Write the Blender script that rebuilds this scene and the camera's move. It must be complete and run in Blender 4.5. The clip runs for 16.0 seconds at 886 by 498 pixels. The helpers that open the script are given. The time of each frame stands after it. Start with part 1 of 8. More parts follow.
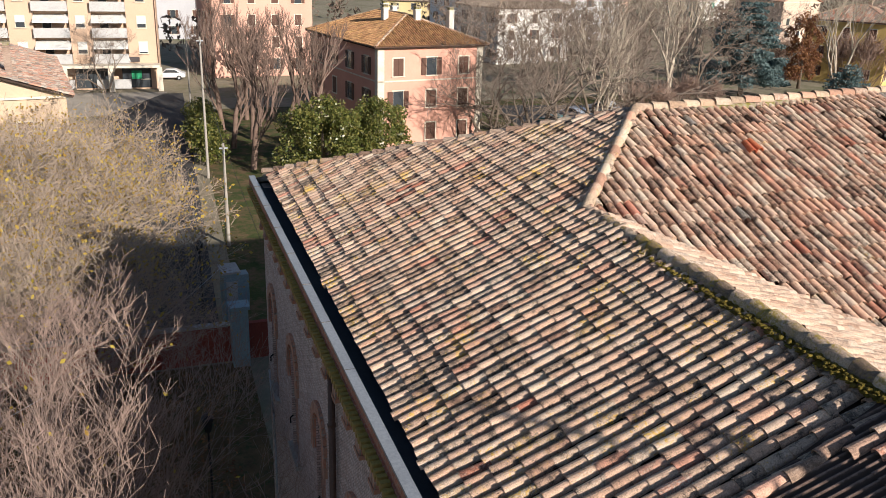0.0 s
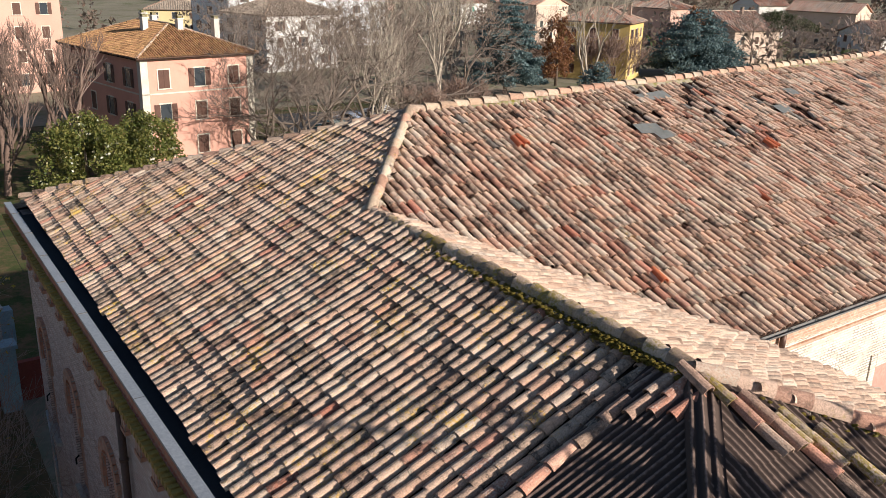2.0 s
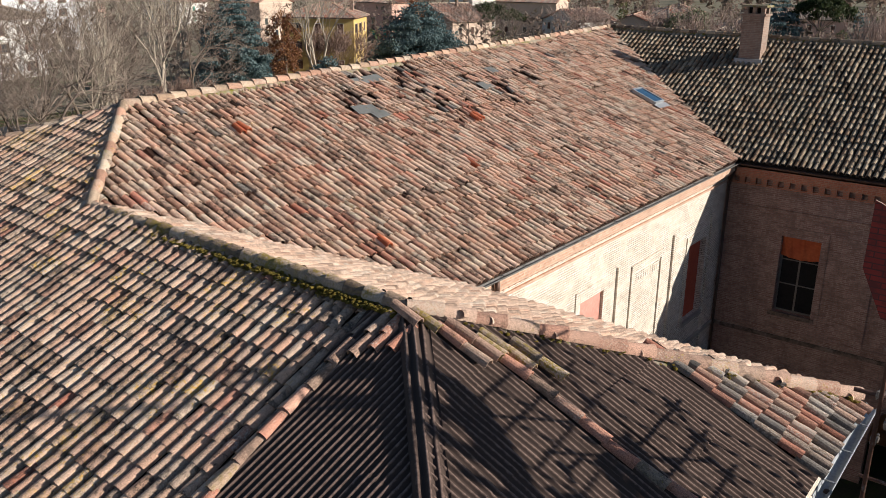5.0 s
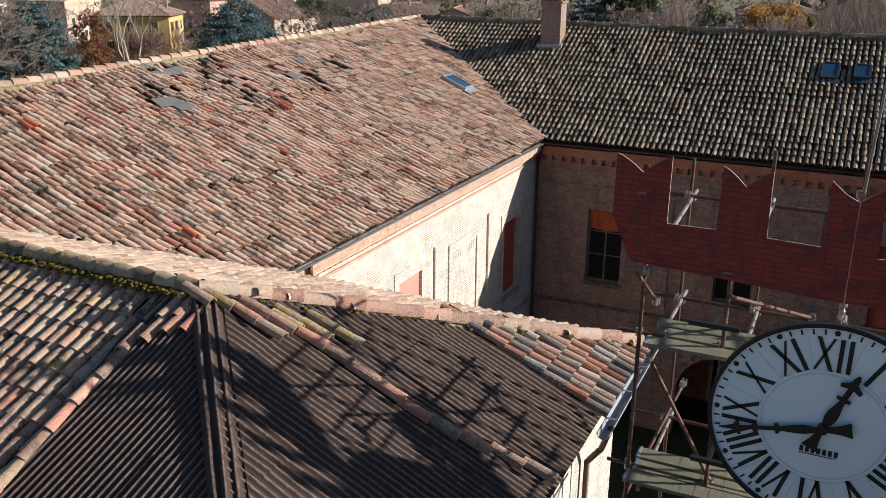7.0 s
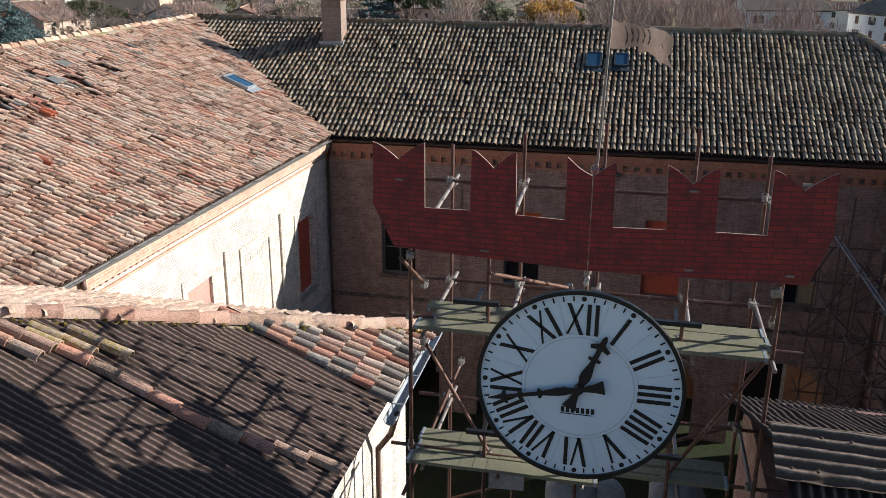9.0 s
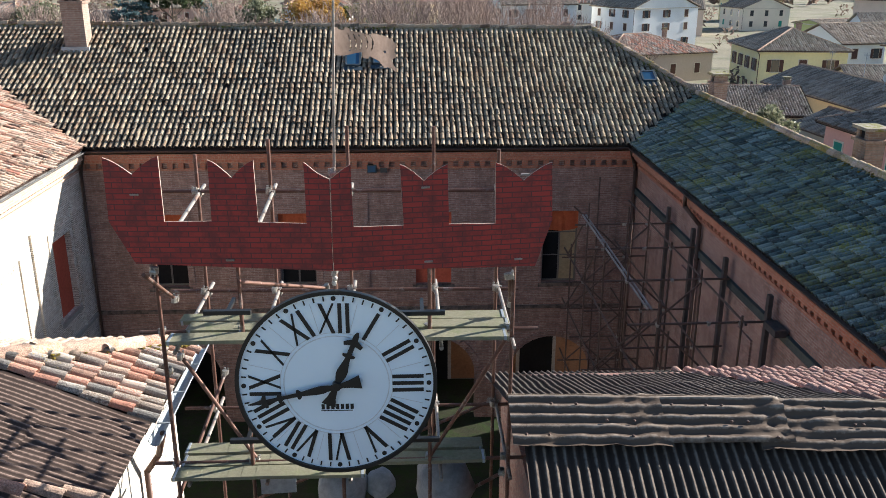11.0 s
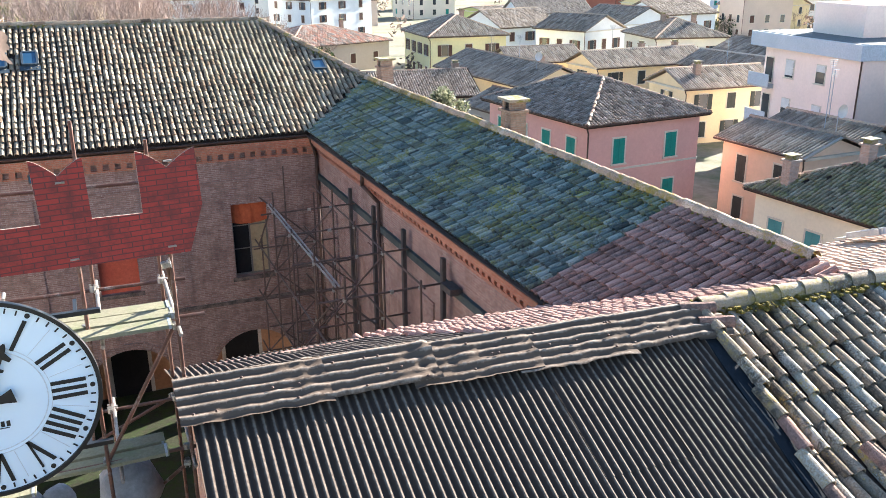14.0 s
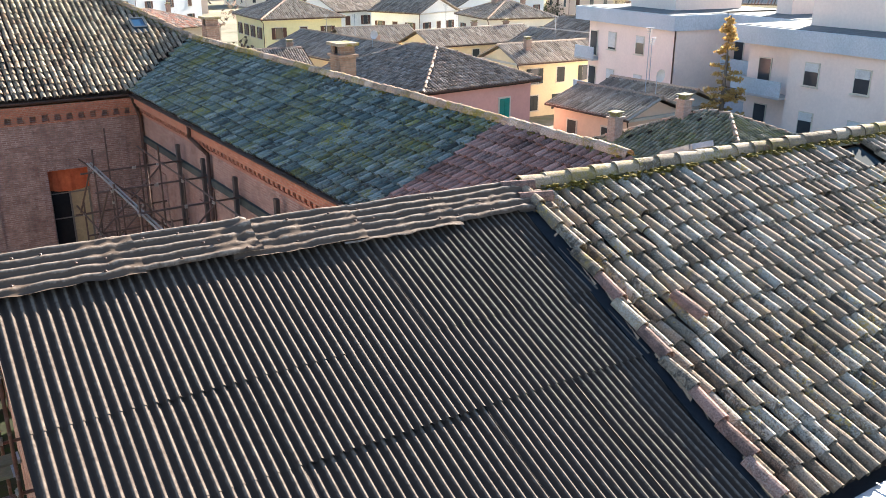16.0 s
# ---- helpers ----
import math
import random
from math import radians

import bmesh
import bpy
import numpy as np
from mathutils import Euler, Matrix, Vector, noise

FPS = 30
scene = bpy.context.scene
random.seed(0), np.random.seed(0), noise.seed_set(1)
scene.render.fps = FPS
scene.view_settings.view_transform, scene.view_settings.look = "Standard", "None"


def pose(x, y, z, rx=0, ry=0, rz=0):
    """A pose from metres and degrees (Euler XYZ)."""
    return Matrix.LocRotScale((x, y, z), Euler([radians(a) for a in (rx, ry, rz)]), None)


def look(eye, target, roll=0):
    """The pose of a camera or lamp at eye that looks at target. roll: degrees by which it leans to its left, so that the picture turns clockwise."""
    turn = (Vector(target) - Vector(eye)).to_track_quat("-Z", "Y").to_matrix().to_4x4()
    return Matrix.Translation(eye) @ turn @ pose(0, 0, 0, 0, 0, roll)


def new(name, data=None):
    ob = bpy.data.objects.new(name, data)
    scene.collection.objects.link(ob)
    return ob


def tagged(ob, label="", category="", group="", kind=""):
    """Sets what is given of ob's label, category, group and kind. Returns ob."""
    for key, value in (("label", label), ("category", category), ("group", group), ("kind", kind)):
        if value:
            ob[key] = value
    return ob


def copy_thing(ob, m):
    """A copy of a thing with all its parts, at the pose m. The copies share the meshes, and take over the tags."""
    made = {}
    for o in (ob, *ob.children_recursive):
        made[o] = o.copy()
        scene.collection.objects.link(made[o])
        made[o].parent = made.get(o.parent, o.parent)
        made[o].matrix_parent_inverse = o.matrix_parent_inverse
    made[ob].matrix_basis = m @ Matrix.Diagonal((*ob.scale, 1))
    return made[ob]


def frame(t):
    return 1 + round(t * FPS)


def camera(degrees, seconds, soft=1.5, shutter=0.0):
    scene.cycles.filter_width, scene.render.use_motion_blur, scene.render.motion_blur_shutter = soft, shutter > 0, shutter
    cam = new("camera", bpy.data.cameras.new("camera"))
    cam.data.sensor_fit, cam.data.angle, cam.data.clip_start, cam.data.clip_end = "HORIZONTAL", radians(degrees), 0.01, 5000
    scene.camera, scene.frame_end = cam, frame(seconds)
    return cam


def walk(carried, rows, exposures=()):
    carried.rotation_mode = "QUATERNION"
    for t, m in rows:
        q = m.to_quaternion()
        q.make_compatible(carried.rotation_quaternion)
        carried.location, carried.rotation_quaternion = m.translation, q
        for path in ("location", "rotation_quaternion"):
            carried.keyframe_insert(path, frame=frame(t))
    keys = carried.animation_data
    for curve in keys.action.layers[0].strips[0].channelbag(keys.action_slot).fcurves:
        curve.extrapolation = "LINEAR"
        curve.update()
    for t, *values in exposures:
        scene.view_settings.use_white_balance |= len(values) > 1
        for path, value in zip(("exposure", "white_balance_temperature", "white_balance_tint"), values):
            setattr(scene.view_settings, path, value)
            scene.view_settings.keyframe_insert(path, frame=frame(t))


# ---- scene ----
cam = camera(54.94, 16.0, 0.5)
PATH = [
    (0, (-1.632, -7.611, 14.394), (-3.401, -6.948, 13.735), 1.65),
    (0.5, (-1.643, -7.607, 14.414), (-3.371, -6.841, 13.761), 1.83),
    (1, (-1.680, -7.615, 14.416), (-3.362, -6.749, 13.769), 1.82),
    (1.5, (-1.669, -7.625, 14.383), (-3.288, -6.642, 13.743), 1.70),
    (2, (-1.585, -7.648, 14.382), (-3.129, -6.546, 13.750), 1.53),
    (2.5, (-1.498, -7.725, 14.381), (-2.957, -6.508, 13.758), 1.41),
    (3, (-1.384, -7.807, 14.384), (-2.777, -6.515, 13.760), 1.22),
    (3.5, (-1.211, -7.904, 14.350), (-2.545, -6.551, 13.727), 1.06),
    (4, (-1.009, -7.967, 14.288), (-2.281, -6.557, 13.662), 0.91),
    (6.5, (0.038, -8.036, 14.129), (-0.881, -6.374, 13.502), 0.50),
    (7, (0.189, -7.992, 14.034), (-0.639, -6.285, 13.403), 0.39),
    (7.5, (0.318, -7.955, 13.976), (-0.421, -6.207, 13.346), 0.33),
    (8, (0.428, -7.912, 13.951), (-0.217, -6.126, 13.322), 0.35),
    (8.5, (0.558, -7.877, 13.951), (0.028, -6.055, 13.320), 0.19),
    (9, (0.676, -7.887, 13.965), (0.267, -6.034, 13.334), 0.31),
    (11.5, (1.260, -8.123, 14.117), (1.458, -6.238, 13.481), -0.01),
    (12, (1.354, -8.212, 14.127), (1.663, -6.341, 13.490), -0.14),
    (12.5, (1.445, -8.319, 14.117), (1.862, -6.470, 13.478), -0.36),
    (13, (1.522, -8.390, 14.112), (2.047, -6.570, 13.470), -0.28),
    (13.5, (1.606, -8.481, 14.076), (2.237, -6.696, 13.430), -0.37),
    (14, (1.668, -8.576, 14.008), (2.404, -6.834, 13.357), -0.30),
    (14.5, (1.721, -8.658, 13.809), (2.546, -6.958, 13.154), -0.21),
    (15, (1.776, -8.740, 13.519), (2.680, -7.082, 12.861), -0.08),
    (15.5, (1.806, -8.852, 13.144), (2.786, -7.239, 12.481), 0.06),
    (16, (1.785, -9.023, 12.704), (2.828, -7.453, 12.036), 0.15),
]
walk(cam, [(t, look(eye, target, roll)) for t, eye, target, roll in PATH],
     exposures=[(0.0, 0.74, 6050, 11), (2.0, 0.68, 6000, 11), (3.0, 0.50, 6000, 11), (4.2, 0.48, 6000, 11), (6.5, 0.53, 5750, 9), (9.2, 0.87, 5600, 8), (11.5, 1.96, 5600, 6), (12.5, 2.62, 5650, 6), (14.5, 2.77, 5750, 7), (16.0, 2.65, 6000, 9)])

# ---- light ----
SUN_AZ, SUN_EL = 68.0, 21.0          # degrees clockwise from +y, and above the horizon
sun_way = Vector((math.sin(radians(SUN_AZ)) * math.cos(radians(SUN_EL)), math.cos(radians(SUN_AZ)) * math.cos(radians(SUN_EL)), math.sin(radians(SUN_EL))))
world = bpy.data.worlds.new("sky")
scene.world = world
world.use_nodes = True
wn = world.node_tree
sky = wn.nodes.new("ShaderNodeTexSky")
sky.sky_type, sky.sun_disc = "NISHITA", False
sky.sun_elevation, sky.sun_rotation = radians(SUN_EL), radians(SUN_AZ)
sky.air_density, sky.dust_density, sky.ozone_density = 1.0, 0.8, 1.6
wn.links.new(sky.outputs[0], wn.nodes["Background"].inputs[0])
wn.nodes["Background"].inputs[1].default_value = 0.055
sun_data = bpy.data.lights.new("sun", "SUN")
sun_data.energy, sun_data.angle, sun_data.color = 5.0, radians(0.6), (1.0, 0.875, 0.72)
sun = new("sun", sun_data)
sun.matrix_world = look(sun_way * 200, (0, 0, 0))

# ---- mesh helpers ----
class MB:
    """Collects points and faces of one mesh."""

    def __init__(self):
        self.v, self.f = [], []

    def add(self, pts, faces):
        k = len(self.v)
        self.v += [tuple(p) for p in pts]
        self.f += [tuple(i + k for i in f) for f in faces]
        return self

    def box(self, c, s, rz=0.0, m=None):
        """A box with centre c and full sizes s, turned by rz degrees, or laid by the matrix m."""
        m = m or Matrix.Translation(c) @ Matrix.Rotation(radians(rz), 4, "Z")
        x, y, z = s[0] / 2, s[1] / 2, s[2] / 2
        pts = [m @ Vector(p) for p in ((-x, -y, -z), (x, -y, -z), (x, y, -z), (-x, y, -z), (-x, -y, z), (x, -y, z), (x, y, z), (-x, y, z))]
        return self.add(pts, [(0, 3, 2, 1), (4, 5, 6, 7), (0, 1, 5, 4), (1, 2, 6, 5), (2, 3, 7, 6), (3, 0, 4, 7)])

    def span(self, a, b):
        """A box between two opposite corners."""
        return self.box([(p + q) / 2 for p, q in zip(a, b)], [abs(p - q) for p, q in zip(a, b)])

    def tube(self, p0, p1, r0, r1=None, n=8, caps=True):
        p0, p1, r1 = Vector(p0), Vector(p1), r0 if r1 is None else r1
        q = (p1 - p0).to_track_quat("Z", "Y")
        ring = [q @ Vector((math.cos(2 * math.pi * i / n), math.sin(2 * math.pi * i / n), 0)) for i in range(n)]
        faces = [(i, (i + 1) % n, n + (i + 1) % n, n + i) for i in range(n)]
        if caps:
            faces += [tuple(range(n))[::-1], tuple(range(n, 2 * n))]
        return self.add([p0 + w * r0 for w in ring] + [p1 + w * r1 for w in ring], faces)

    def path(self, pts, r, n=8):
        for a, b in zip(pts, pts[1:]):
            self.tube(a, b, r, r, n)
        return self

    def prism(self, outline, lift):
        """A solid from a flat outline of 3D points, pushed along the vector lift."""
        n, lift = len(outline), Vector(lift)
        pts = [Vector(p) for p in outline]
        return self.add(pts + [p + lift for p in pts], [tuple(range(n))[::-1], tuple(range(n, 2 * n))] + [(i, (i + 1) % n, n + (i + 1) % n, n + i) for i in range(n)])

    def ball(self, c, r, squash=1.0, n=8, m=5, rough=0.0, rnd=random):
        rows = [[(0, 0, -1)]] + [[(math.sin(math.pi * j / m) * math.cos(2 * math.pi * i / n), math.sin(math.pi * j / m) * math.sin(2 * math.pi * i / n), -math.cos(math.pi * j / m)) for i in range(n)] for j in range(1, m)] + [[(0, 0, 1)]]
        pts = [p for row in rows for p in row]
        pts = [Vector(c) + Vector((p[0], p[1], p[2] * squash)) * r * (1 + rough * rnd.uniform(-1, 1)) for p in pts]
        faces = [(0, 1 + (i + 1) % n, 1 + i) for i in range(n)]
        for j in range(m - 2):
            o = 1 + j * n
            faces += [(o + i, o + (i + 1) % n, o + n + (i + 1) % n, o + n + i) for i in range(n)]
        o = 1 + (m - 2) * n
        faces += [(o + i, o + (i + 1) % n, o + n) for i in range(n)]
        return self.add(pts, faces)

    def mesh(self, name, material=None, smooth=False):
        me = bpy.data.meshes.new(name)
        me.from_pydata(self.v, [], self.f)
        if material:
            me.materials.append(material)
        if smooth:
            me.shade_smooth()
        return me

    def obj(self, name, material, parent=None, label="", category="", group="", kind="", smooth=False):
        ob = new(name, self.mesh(name, material, smooth))
        ob.parent = parent
        return tagged(ob, label, category, group, kind)


def empty(name, at=(0, 0, 0), rz=0.0, label="", category="", group="", kind=""):
    ob = new(name)
    ob.matrix_basis = pose(*at, 0, 0, rz)
    ob.empty_display_size = 0.2
    return tagged(ob, label, category, group, kind)


def shared(name, me, parent, m, label=""):
    """One more object on a mesh that others use too."""
    ob = new(name, me)
    ob.parent = parent
    ob.matrix_basis = m
    return tagged(ob, label)


def within(poly, a, b):
    """Which of the points (a, b), given as arrays, lie in the polygon."""
    ins = np.zeros(np.shape(a), bool)
    for (x0, y0), (x1, y1) in zip(poly, poly[1:] + poly[:1]):
        cut = (y0 > b) != (y1 > b)
        ins ^= cut & (a < (x1 - x0) * (b - y0) / ((y1 - y0) or 1e-9) + x0)
    return ins


# ---- materials ----
def link(t, a, b):
    t.links.new(a, b)


def node(t, kind, **values):
    n = t.nodes.new(kind)
    for key, value in values.items():
        n.inputs[key].default_value = value
    return n


def ramp(t, fac, stops, hard=False):
    n = t.nodes.new("ShaderNodeValToRGB")
    if hard:
        n.color_ramp.interpolation = "CONSTANT"
    e = n.color_ramp.elements
    while len(e) < len(stops):
        e.new(0.5)
    for s, (p, c) in zip(e, stops):
        s.position, s.color = p, (*c, 1) if len(c) == 3 else c
    link(t, fac, n.inputs[0])
    return n.outputs[0]


def mixc(t, fac, a, b, how="MIX"):
    n = t.nodes.new("ShaderNodeMix")
    n.data_type, n.blend_type = "RGBA", how
    for slot, value in ((0, fac), (6, a), (7, b)):
        if hasattr(value, "is_linked"):
            link(t, value, n.inputs[slot])
        else:
            n.inputs[slot].default_value = value if slot == 0 else (*value, 1)
    return n.outputs[2]


def math_node(t, op, a, b=0.0):
    n = t.nodes.new("ShaderNodeMath")
    n.operation = op
    for slot, value in ((0, a), (1, b)):
        if hasattr(value, "is_linked"):
            link(t, value, n.inputs[slot])
        else:
            n.inputs[slot].default_value = value
    return n.outputs[0]


def start(name, rough=0.85, metal=0.0):
    m = bpy.data.materials.new(name)
    m.use_nodes = True
    t = m.node_tree
    b = t.nodes["Principled BSDF"]
    b.inputs["Roughness"].default_value, b.inputs["Metallic"].default_value = rough, metal
    b.inputs["Specular IOR Level"].default_value = 0.5 if rough < 0.5 else 0.3 if rough < 0.8 else 0.12
    return m, t, b, t.nodes.new("ShaderNodeTexCoord").outputs["Object"]


def noise_fac(t, at, scale, detail=4.0, rough=0.6):
    n = node(t, "ShaderNodeTexNoise", Scale=scale, Detail=detail, Roughness=rough)
    link(t, at, n.inputs["Vector"])
    return n.outputs[0]


def bump(t, b, height, strength=0.4, distance=0.01):
    n = node(t, "ShaderNodeBump", Strength=strength, Distance=distance)
    link(t, height, n.inputs["Height"])
    link(t, n.outputs[0], b.inputs["Normal"])


def dull(name, base, other, large=0.7, fine=14.0, rough=0.88, relief=0.35, depth=0.01, metal=0.0, stain=None, stain_at=(0.55, 0.7), grain=0.5):
    """A worn plain surface: two tones at two scales, and stains."""
    m, t, b, at = start(name, rough, metal)
    lo, hi = noise_fac(t, at, large, 5), noise_fac(t, at, fine, 6, 0.7)
    c = mixc(t, ramp(t, lo, [(0.3, (0, 0, 0)), (0.7, (1, 1, 1))]), base, other)
    c = mixc(t, grain, c, ramp(t, hi, [(0.3, (0.55, 0.55, 0.55)), (0.7, (1.25, 1.25, 1.25))]), "MULTIPLY")
    if stain:
        c = mixc(t, ramp(t, noise_fac(t, at, large * 2.3, 6, 0.75), [(stain_at[0], (0, 0, 0)), (stain_at[1], (1, 1, 1))]), c, stain)
    link(t, c, b.inputs["Base Color"])
    bump(t, b, hi, relief, depth)
    return m


def brick_wall(name, brick, brick2, mortar, wide=0.27, high=0.067, stain=(0.3, 0.27, 0.24), stain_at=(0.55, 0.8), relief=0.6, open_joint=0.7, runs=0.0):
    m, t, b, at = start(name, 0.92)
    s = t.nodes.new("ShaderNodeSeparateXYZ")
    link(t, at, s.inputs[0])
    c = t.nodes.new("ShaderNodeCombineXYZ")
    link(t, math_node(t, "ADD", s.outputs[0], s.outputs[1]), c.inputs[0])
    link(t, s.outputs[2], c.inputs[1])
    n = node(t, "ShaderNodeTexBrick", **{"Scale": 1.0, "Mortar Size": 0.012, "Brick Width": wide, "Row Height": high, "Mortar Smooth": 0.3})
    n.inputs["Color1"].default_value, n.inputs["Color2"].default_value = (*brick, 1), (*brick2, 1)
    link(t, mixc(t, ramp(t, noise_fac(t, at, 1.7, 6, 0.75), [(0.46, (0, 0, 0)), (0.56, (0.9, 0.9, 0.9))]), mortar, [x * open_joint for x in mortar]), n.inputs["Mortar"])
    link(t, c.outputs[0], n.inputs["Vector"])
    col = mixc(t, 0.6, n.outputs[0], ramp(t, noise_fac(t, at, 9, 6, 0.75), [(0.3, (0.5, 0.5, 0.5)), (0.7, (1.3, 1.3, 1.3))]), "MULTIPLY")
    col = mixc(t, ramp(t, noise_fac(t, at, 0.55, 7, 0.72), [(stain_at[0], (0, 0, 0)), (stain_at[1], (0.8, 0.8, 0.8))]), col, stain)
    if runs:
        s2 = t.nodes.new("ShaderNodeCombineXYZ")
        link(t, math_node(t, "MULTIPLY", math_node(t, "ADD", s.outputs[0], s.outputs[1]), 1.6), s2.inputs[0])
        link(t, math_node(t, "MULTIPLY", s.outputs[2], 0.35), s2.inputs[1])
        col = mixc(t, ramp(t, noise_fac(t, s2.outputs[0], 1.0, 6, 0.7), [(0.50, (0, 0, 0)), (0.68, (runs, runs, runs))]), col, [x * 0.32 for x in brick])
    link(t, col, b.inputs["Base Color"])
    bump(t, b, n.outputs["Fac"], -relief, 0.012)
    return m


def clay(name, tones, lichen, lichen_at, pale, pale_at, dirt=0.5, tone_scale=0.35, mixed=0.75):
    """Old clay tiles: each its own tone, with crusts of dark and pale lichen, golden spots and soot."""
    m, t, b, at = start(name, 0.9)
    geo, info = t.nodes.new("ShaderNodeNewGeometry"), t.nodes.new("ShaderNodeObjectInfo")
    pos = geo.outputs["Position"]
    rnd = math_node(t, "FRACT", math_node(t, "ADD", geo.outputs["Random Per Island"], info.outputs["Random"]))
    rnd2 = math_node(t, "FRACT", math_node(t, "MULTIPLY", rnd, 17.31))
    rnd3 = math_node(t, "FRACT", math_node(t, "MULTIPLY", rnd, 91.7))
    big = noise_fac(t, pos, tone_scale, 4)
    pick = math_node(t, "ADD", math_node(t, "MULTIPLY", rnd, mixed), math_node(t, "MULTIPLY", big, 1.15 - mixed))
    k = len(tones)
    c = ramp(t, math_node(t, "SUBTRACT", pick, 0.06), [(i / k, tone) for i, tone in enumerate(tones)])
    c = mixc(t, 1.0, c, ramp(t, rnd3, [(0.0, (0.66, 0.66, 0.66)), (0.2, (0.88, 0.88, 0.88)), (0.75, (1.06, 1.06, 1.06)), (1.0, (1.24, 1.24, 1.24))]), "MULTIPLY")
    fine = noise_fac(t, pos, 58, 6, 0.8)
    mid = noise_fac(t, pos, 9, 6, 0.7)
    c = mixc(t, 0.9, c, ramp(t, fine, [(0.36, (0.42, 0.40, 0.38)), (0.5, (0.95, 0.95, 0.95)), (0.64, (1.35, 1.35, 1.35))]), "MULTIPLY")
    # pale crusts, thicker on some tiles
    white = math_node(t, "ADD", math_node(t, "MULTIPLY", rnd2, 0.3), math_node(t, "MULTIPLY", noise_fac(t, pos, 46, 5, 0.75), 0.75))
    c = mixc(t, ramp(t, white, [(pale_at[0] - 0.03, (0, 0, 0)), (pale_at[0] + 0.03, (0.85, 0.85, 0.85))]), c, pale)
    # soot and black crusts, broken up into specks
    soot = math_node(t, "ADD", math_node(t, "MULTIPLY", mid, 0.55), math_node(t, "ADD", math_node(t, "MULTIPLY", noise_fac(t, pos, 70, 5, 0.8), 0.42), math_node(t, "MULTIPLY", rnd3, -0.10)))
    c = mixc(t, ramp(t, soot, [(0.455, (0, 0, 0)), (0.52, (dirt, dirt, dirt))]), c, (0.048, 0.042, 0.037))
    spot = math_node(t, "ADD", math_node(t, "MULTIPLY", noise_fac(t, pos, 1.1, 4, 0.6), 0.4), math_node(t, "ADD", math_node(t, "MULTIPLY", noise_fac(t, pos, 24, 5, 0.75), 0.56), math_node(t, "MULTIPLY", rnd2, 0.07)))
    c = mixc(t, ramp(t, spot, [(lichen_at[0] + 0.04, (0, 0, 0)), (lichen_at[0] + 0.08, (0.85, 0.85, 0.85))]), c, [min(1, x * 1.15) for x in lichen])
    moss = math_node(t, "ADD", math_node(t, "MULTIPLY", noise_fac(t, pos, 0.6, 5, 0.7), 0.6), math_node(t, "MULTIPLY", noise_fac(t, pos, 14, 5, 0.7), 0.45))
    c = mixc(t, ramp(t, moss, [(lichen_at[0] + 0.02, (0, 0, 0)), (lichen_at[1], (0.85, 0.85, 0.85))]), c, lichen)
    link(t, c, b.inputs["Base Color"])
    bump(t, b, fine, 0.8, 0.012)
    return m


def sunlit_crest(name, base, worn):
    """Corrugated sheet, dark in its hollows, scuffed and bleached, with sun painted along the crests."""
    m, t, b, at = start(name, 0.82)
    geo = t.nodes.new("ShaderNodeNewGeometry")
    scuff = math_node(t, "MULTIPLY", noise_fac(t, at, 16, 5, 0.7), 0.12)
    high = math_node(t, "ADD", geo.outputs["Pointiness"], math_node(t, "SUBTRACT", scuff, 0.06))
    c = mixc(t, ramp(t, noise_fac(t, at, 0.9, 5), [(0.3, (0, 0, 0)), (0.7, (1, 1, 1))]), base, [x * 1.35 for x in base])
    # `worn` is the crest colour; it carries the grazing sun's highlight.
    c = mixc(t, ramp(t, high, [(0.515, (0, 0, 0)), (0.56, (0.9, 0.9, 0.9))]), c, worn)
    link(t, c, b.inputs["Base Color"])
    bump(t, b, noise_fac(t, at, 30, 6, 0.7), 0.25, 0.005)
    return m


def paint(name, colour, rough=0.6, vary=0.15, metal=0.0):
    lo, hi = [c * (1 - vary) for c in colour], [min(1, c * (1 + vary)) for c in colour]
    return dull(name, lo, hi, 1.3, 25, rough, 0.12, 0.004, metal)


def glass_dark(name, colour=(0.03, 0.035, 0.04), rough=0.12):
    m, t, b, at = start(name, rough)
    link(t, mixc(t, noise_fac(t, at, 1.2), colour, [c * 1.8 for c in colour]), b.inputs["Base Color"])
    return m


TILE_WEST = clay("tile_west", [(0.20, 0.115, 0.08), (0.46, 0.25, 0.17), (0.54, 0.335, 0.235), (0.60, 0.42, 0.315), (0.50, 0.355, 0.265), (0.53, 0.275, 0.19)], (0.44, 0.30, 0.08), (0.60, 0.82), (0.66, 0.57, 0.45), (0.63, 0.82), 0.85, mixed=0.6)
TILE_FRONT = clay("tile_front", [(0.16, 0.108, 0.08), (0.43, 0.255, 0.178), (0.50, 0.33, 0.235), (0.54, 0.385, 0.285), (0.44, 0.335, 0.258), (0.47, 0.25, 0.175)], (0.52, 0.32, 0.05), (0.55, 0.76), (0.60, 0.51, 0.40), (0.655, 0.90), 0.82, mixed=0.55)
# Tones hold each slope's light: yard pale in sun, north and east dark.
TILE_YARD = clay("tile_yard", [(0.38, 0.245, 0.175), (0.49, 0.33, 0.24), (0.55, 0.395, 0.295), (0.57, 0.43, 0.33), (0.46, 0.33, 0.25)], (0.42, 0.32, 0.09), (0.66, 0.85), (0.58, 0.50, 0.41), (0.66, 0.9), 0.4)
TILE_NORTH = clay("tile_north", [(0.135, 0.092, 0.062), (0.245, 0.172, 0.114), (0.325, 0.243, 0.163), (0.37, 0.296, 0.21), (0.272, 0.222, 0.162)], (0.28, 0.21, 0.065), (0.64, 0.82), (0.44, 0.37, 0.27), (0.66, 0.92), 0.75)
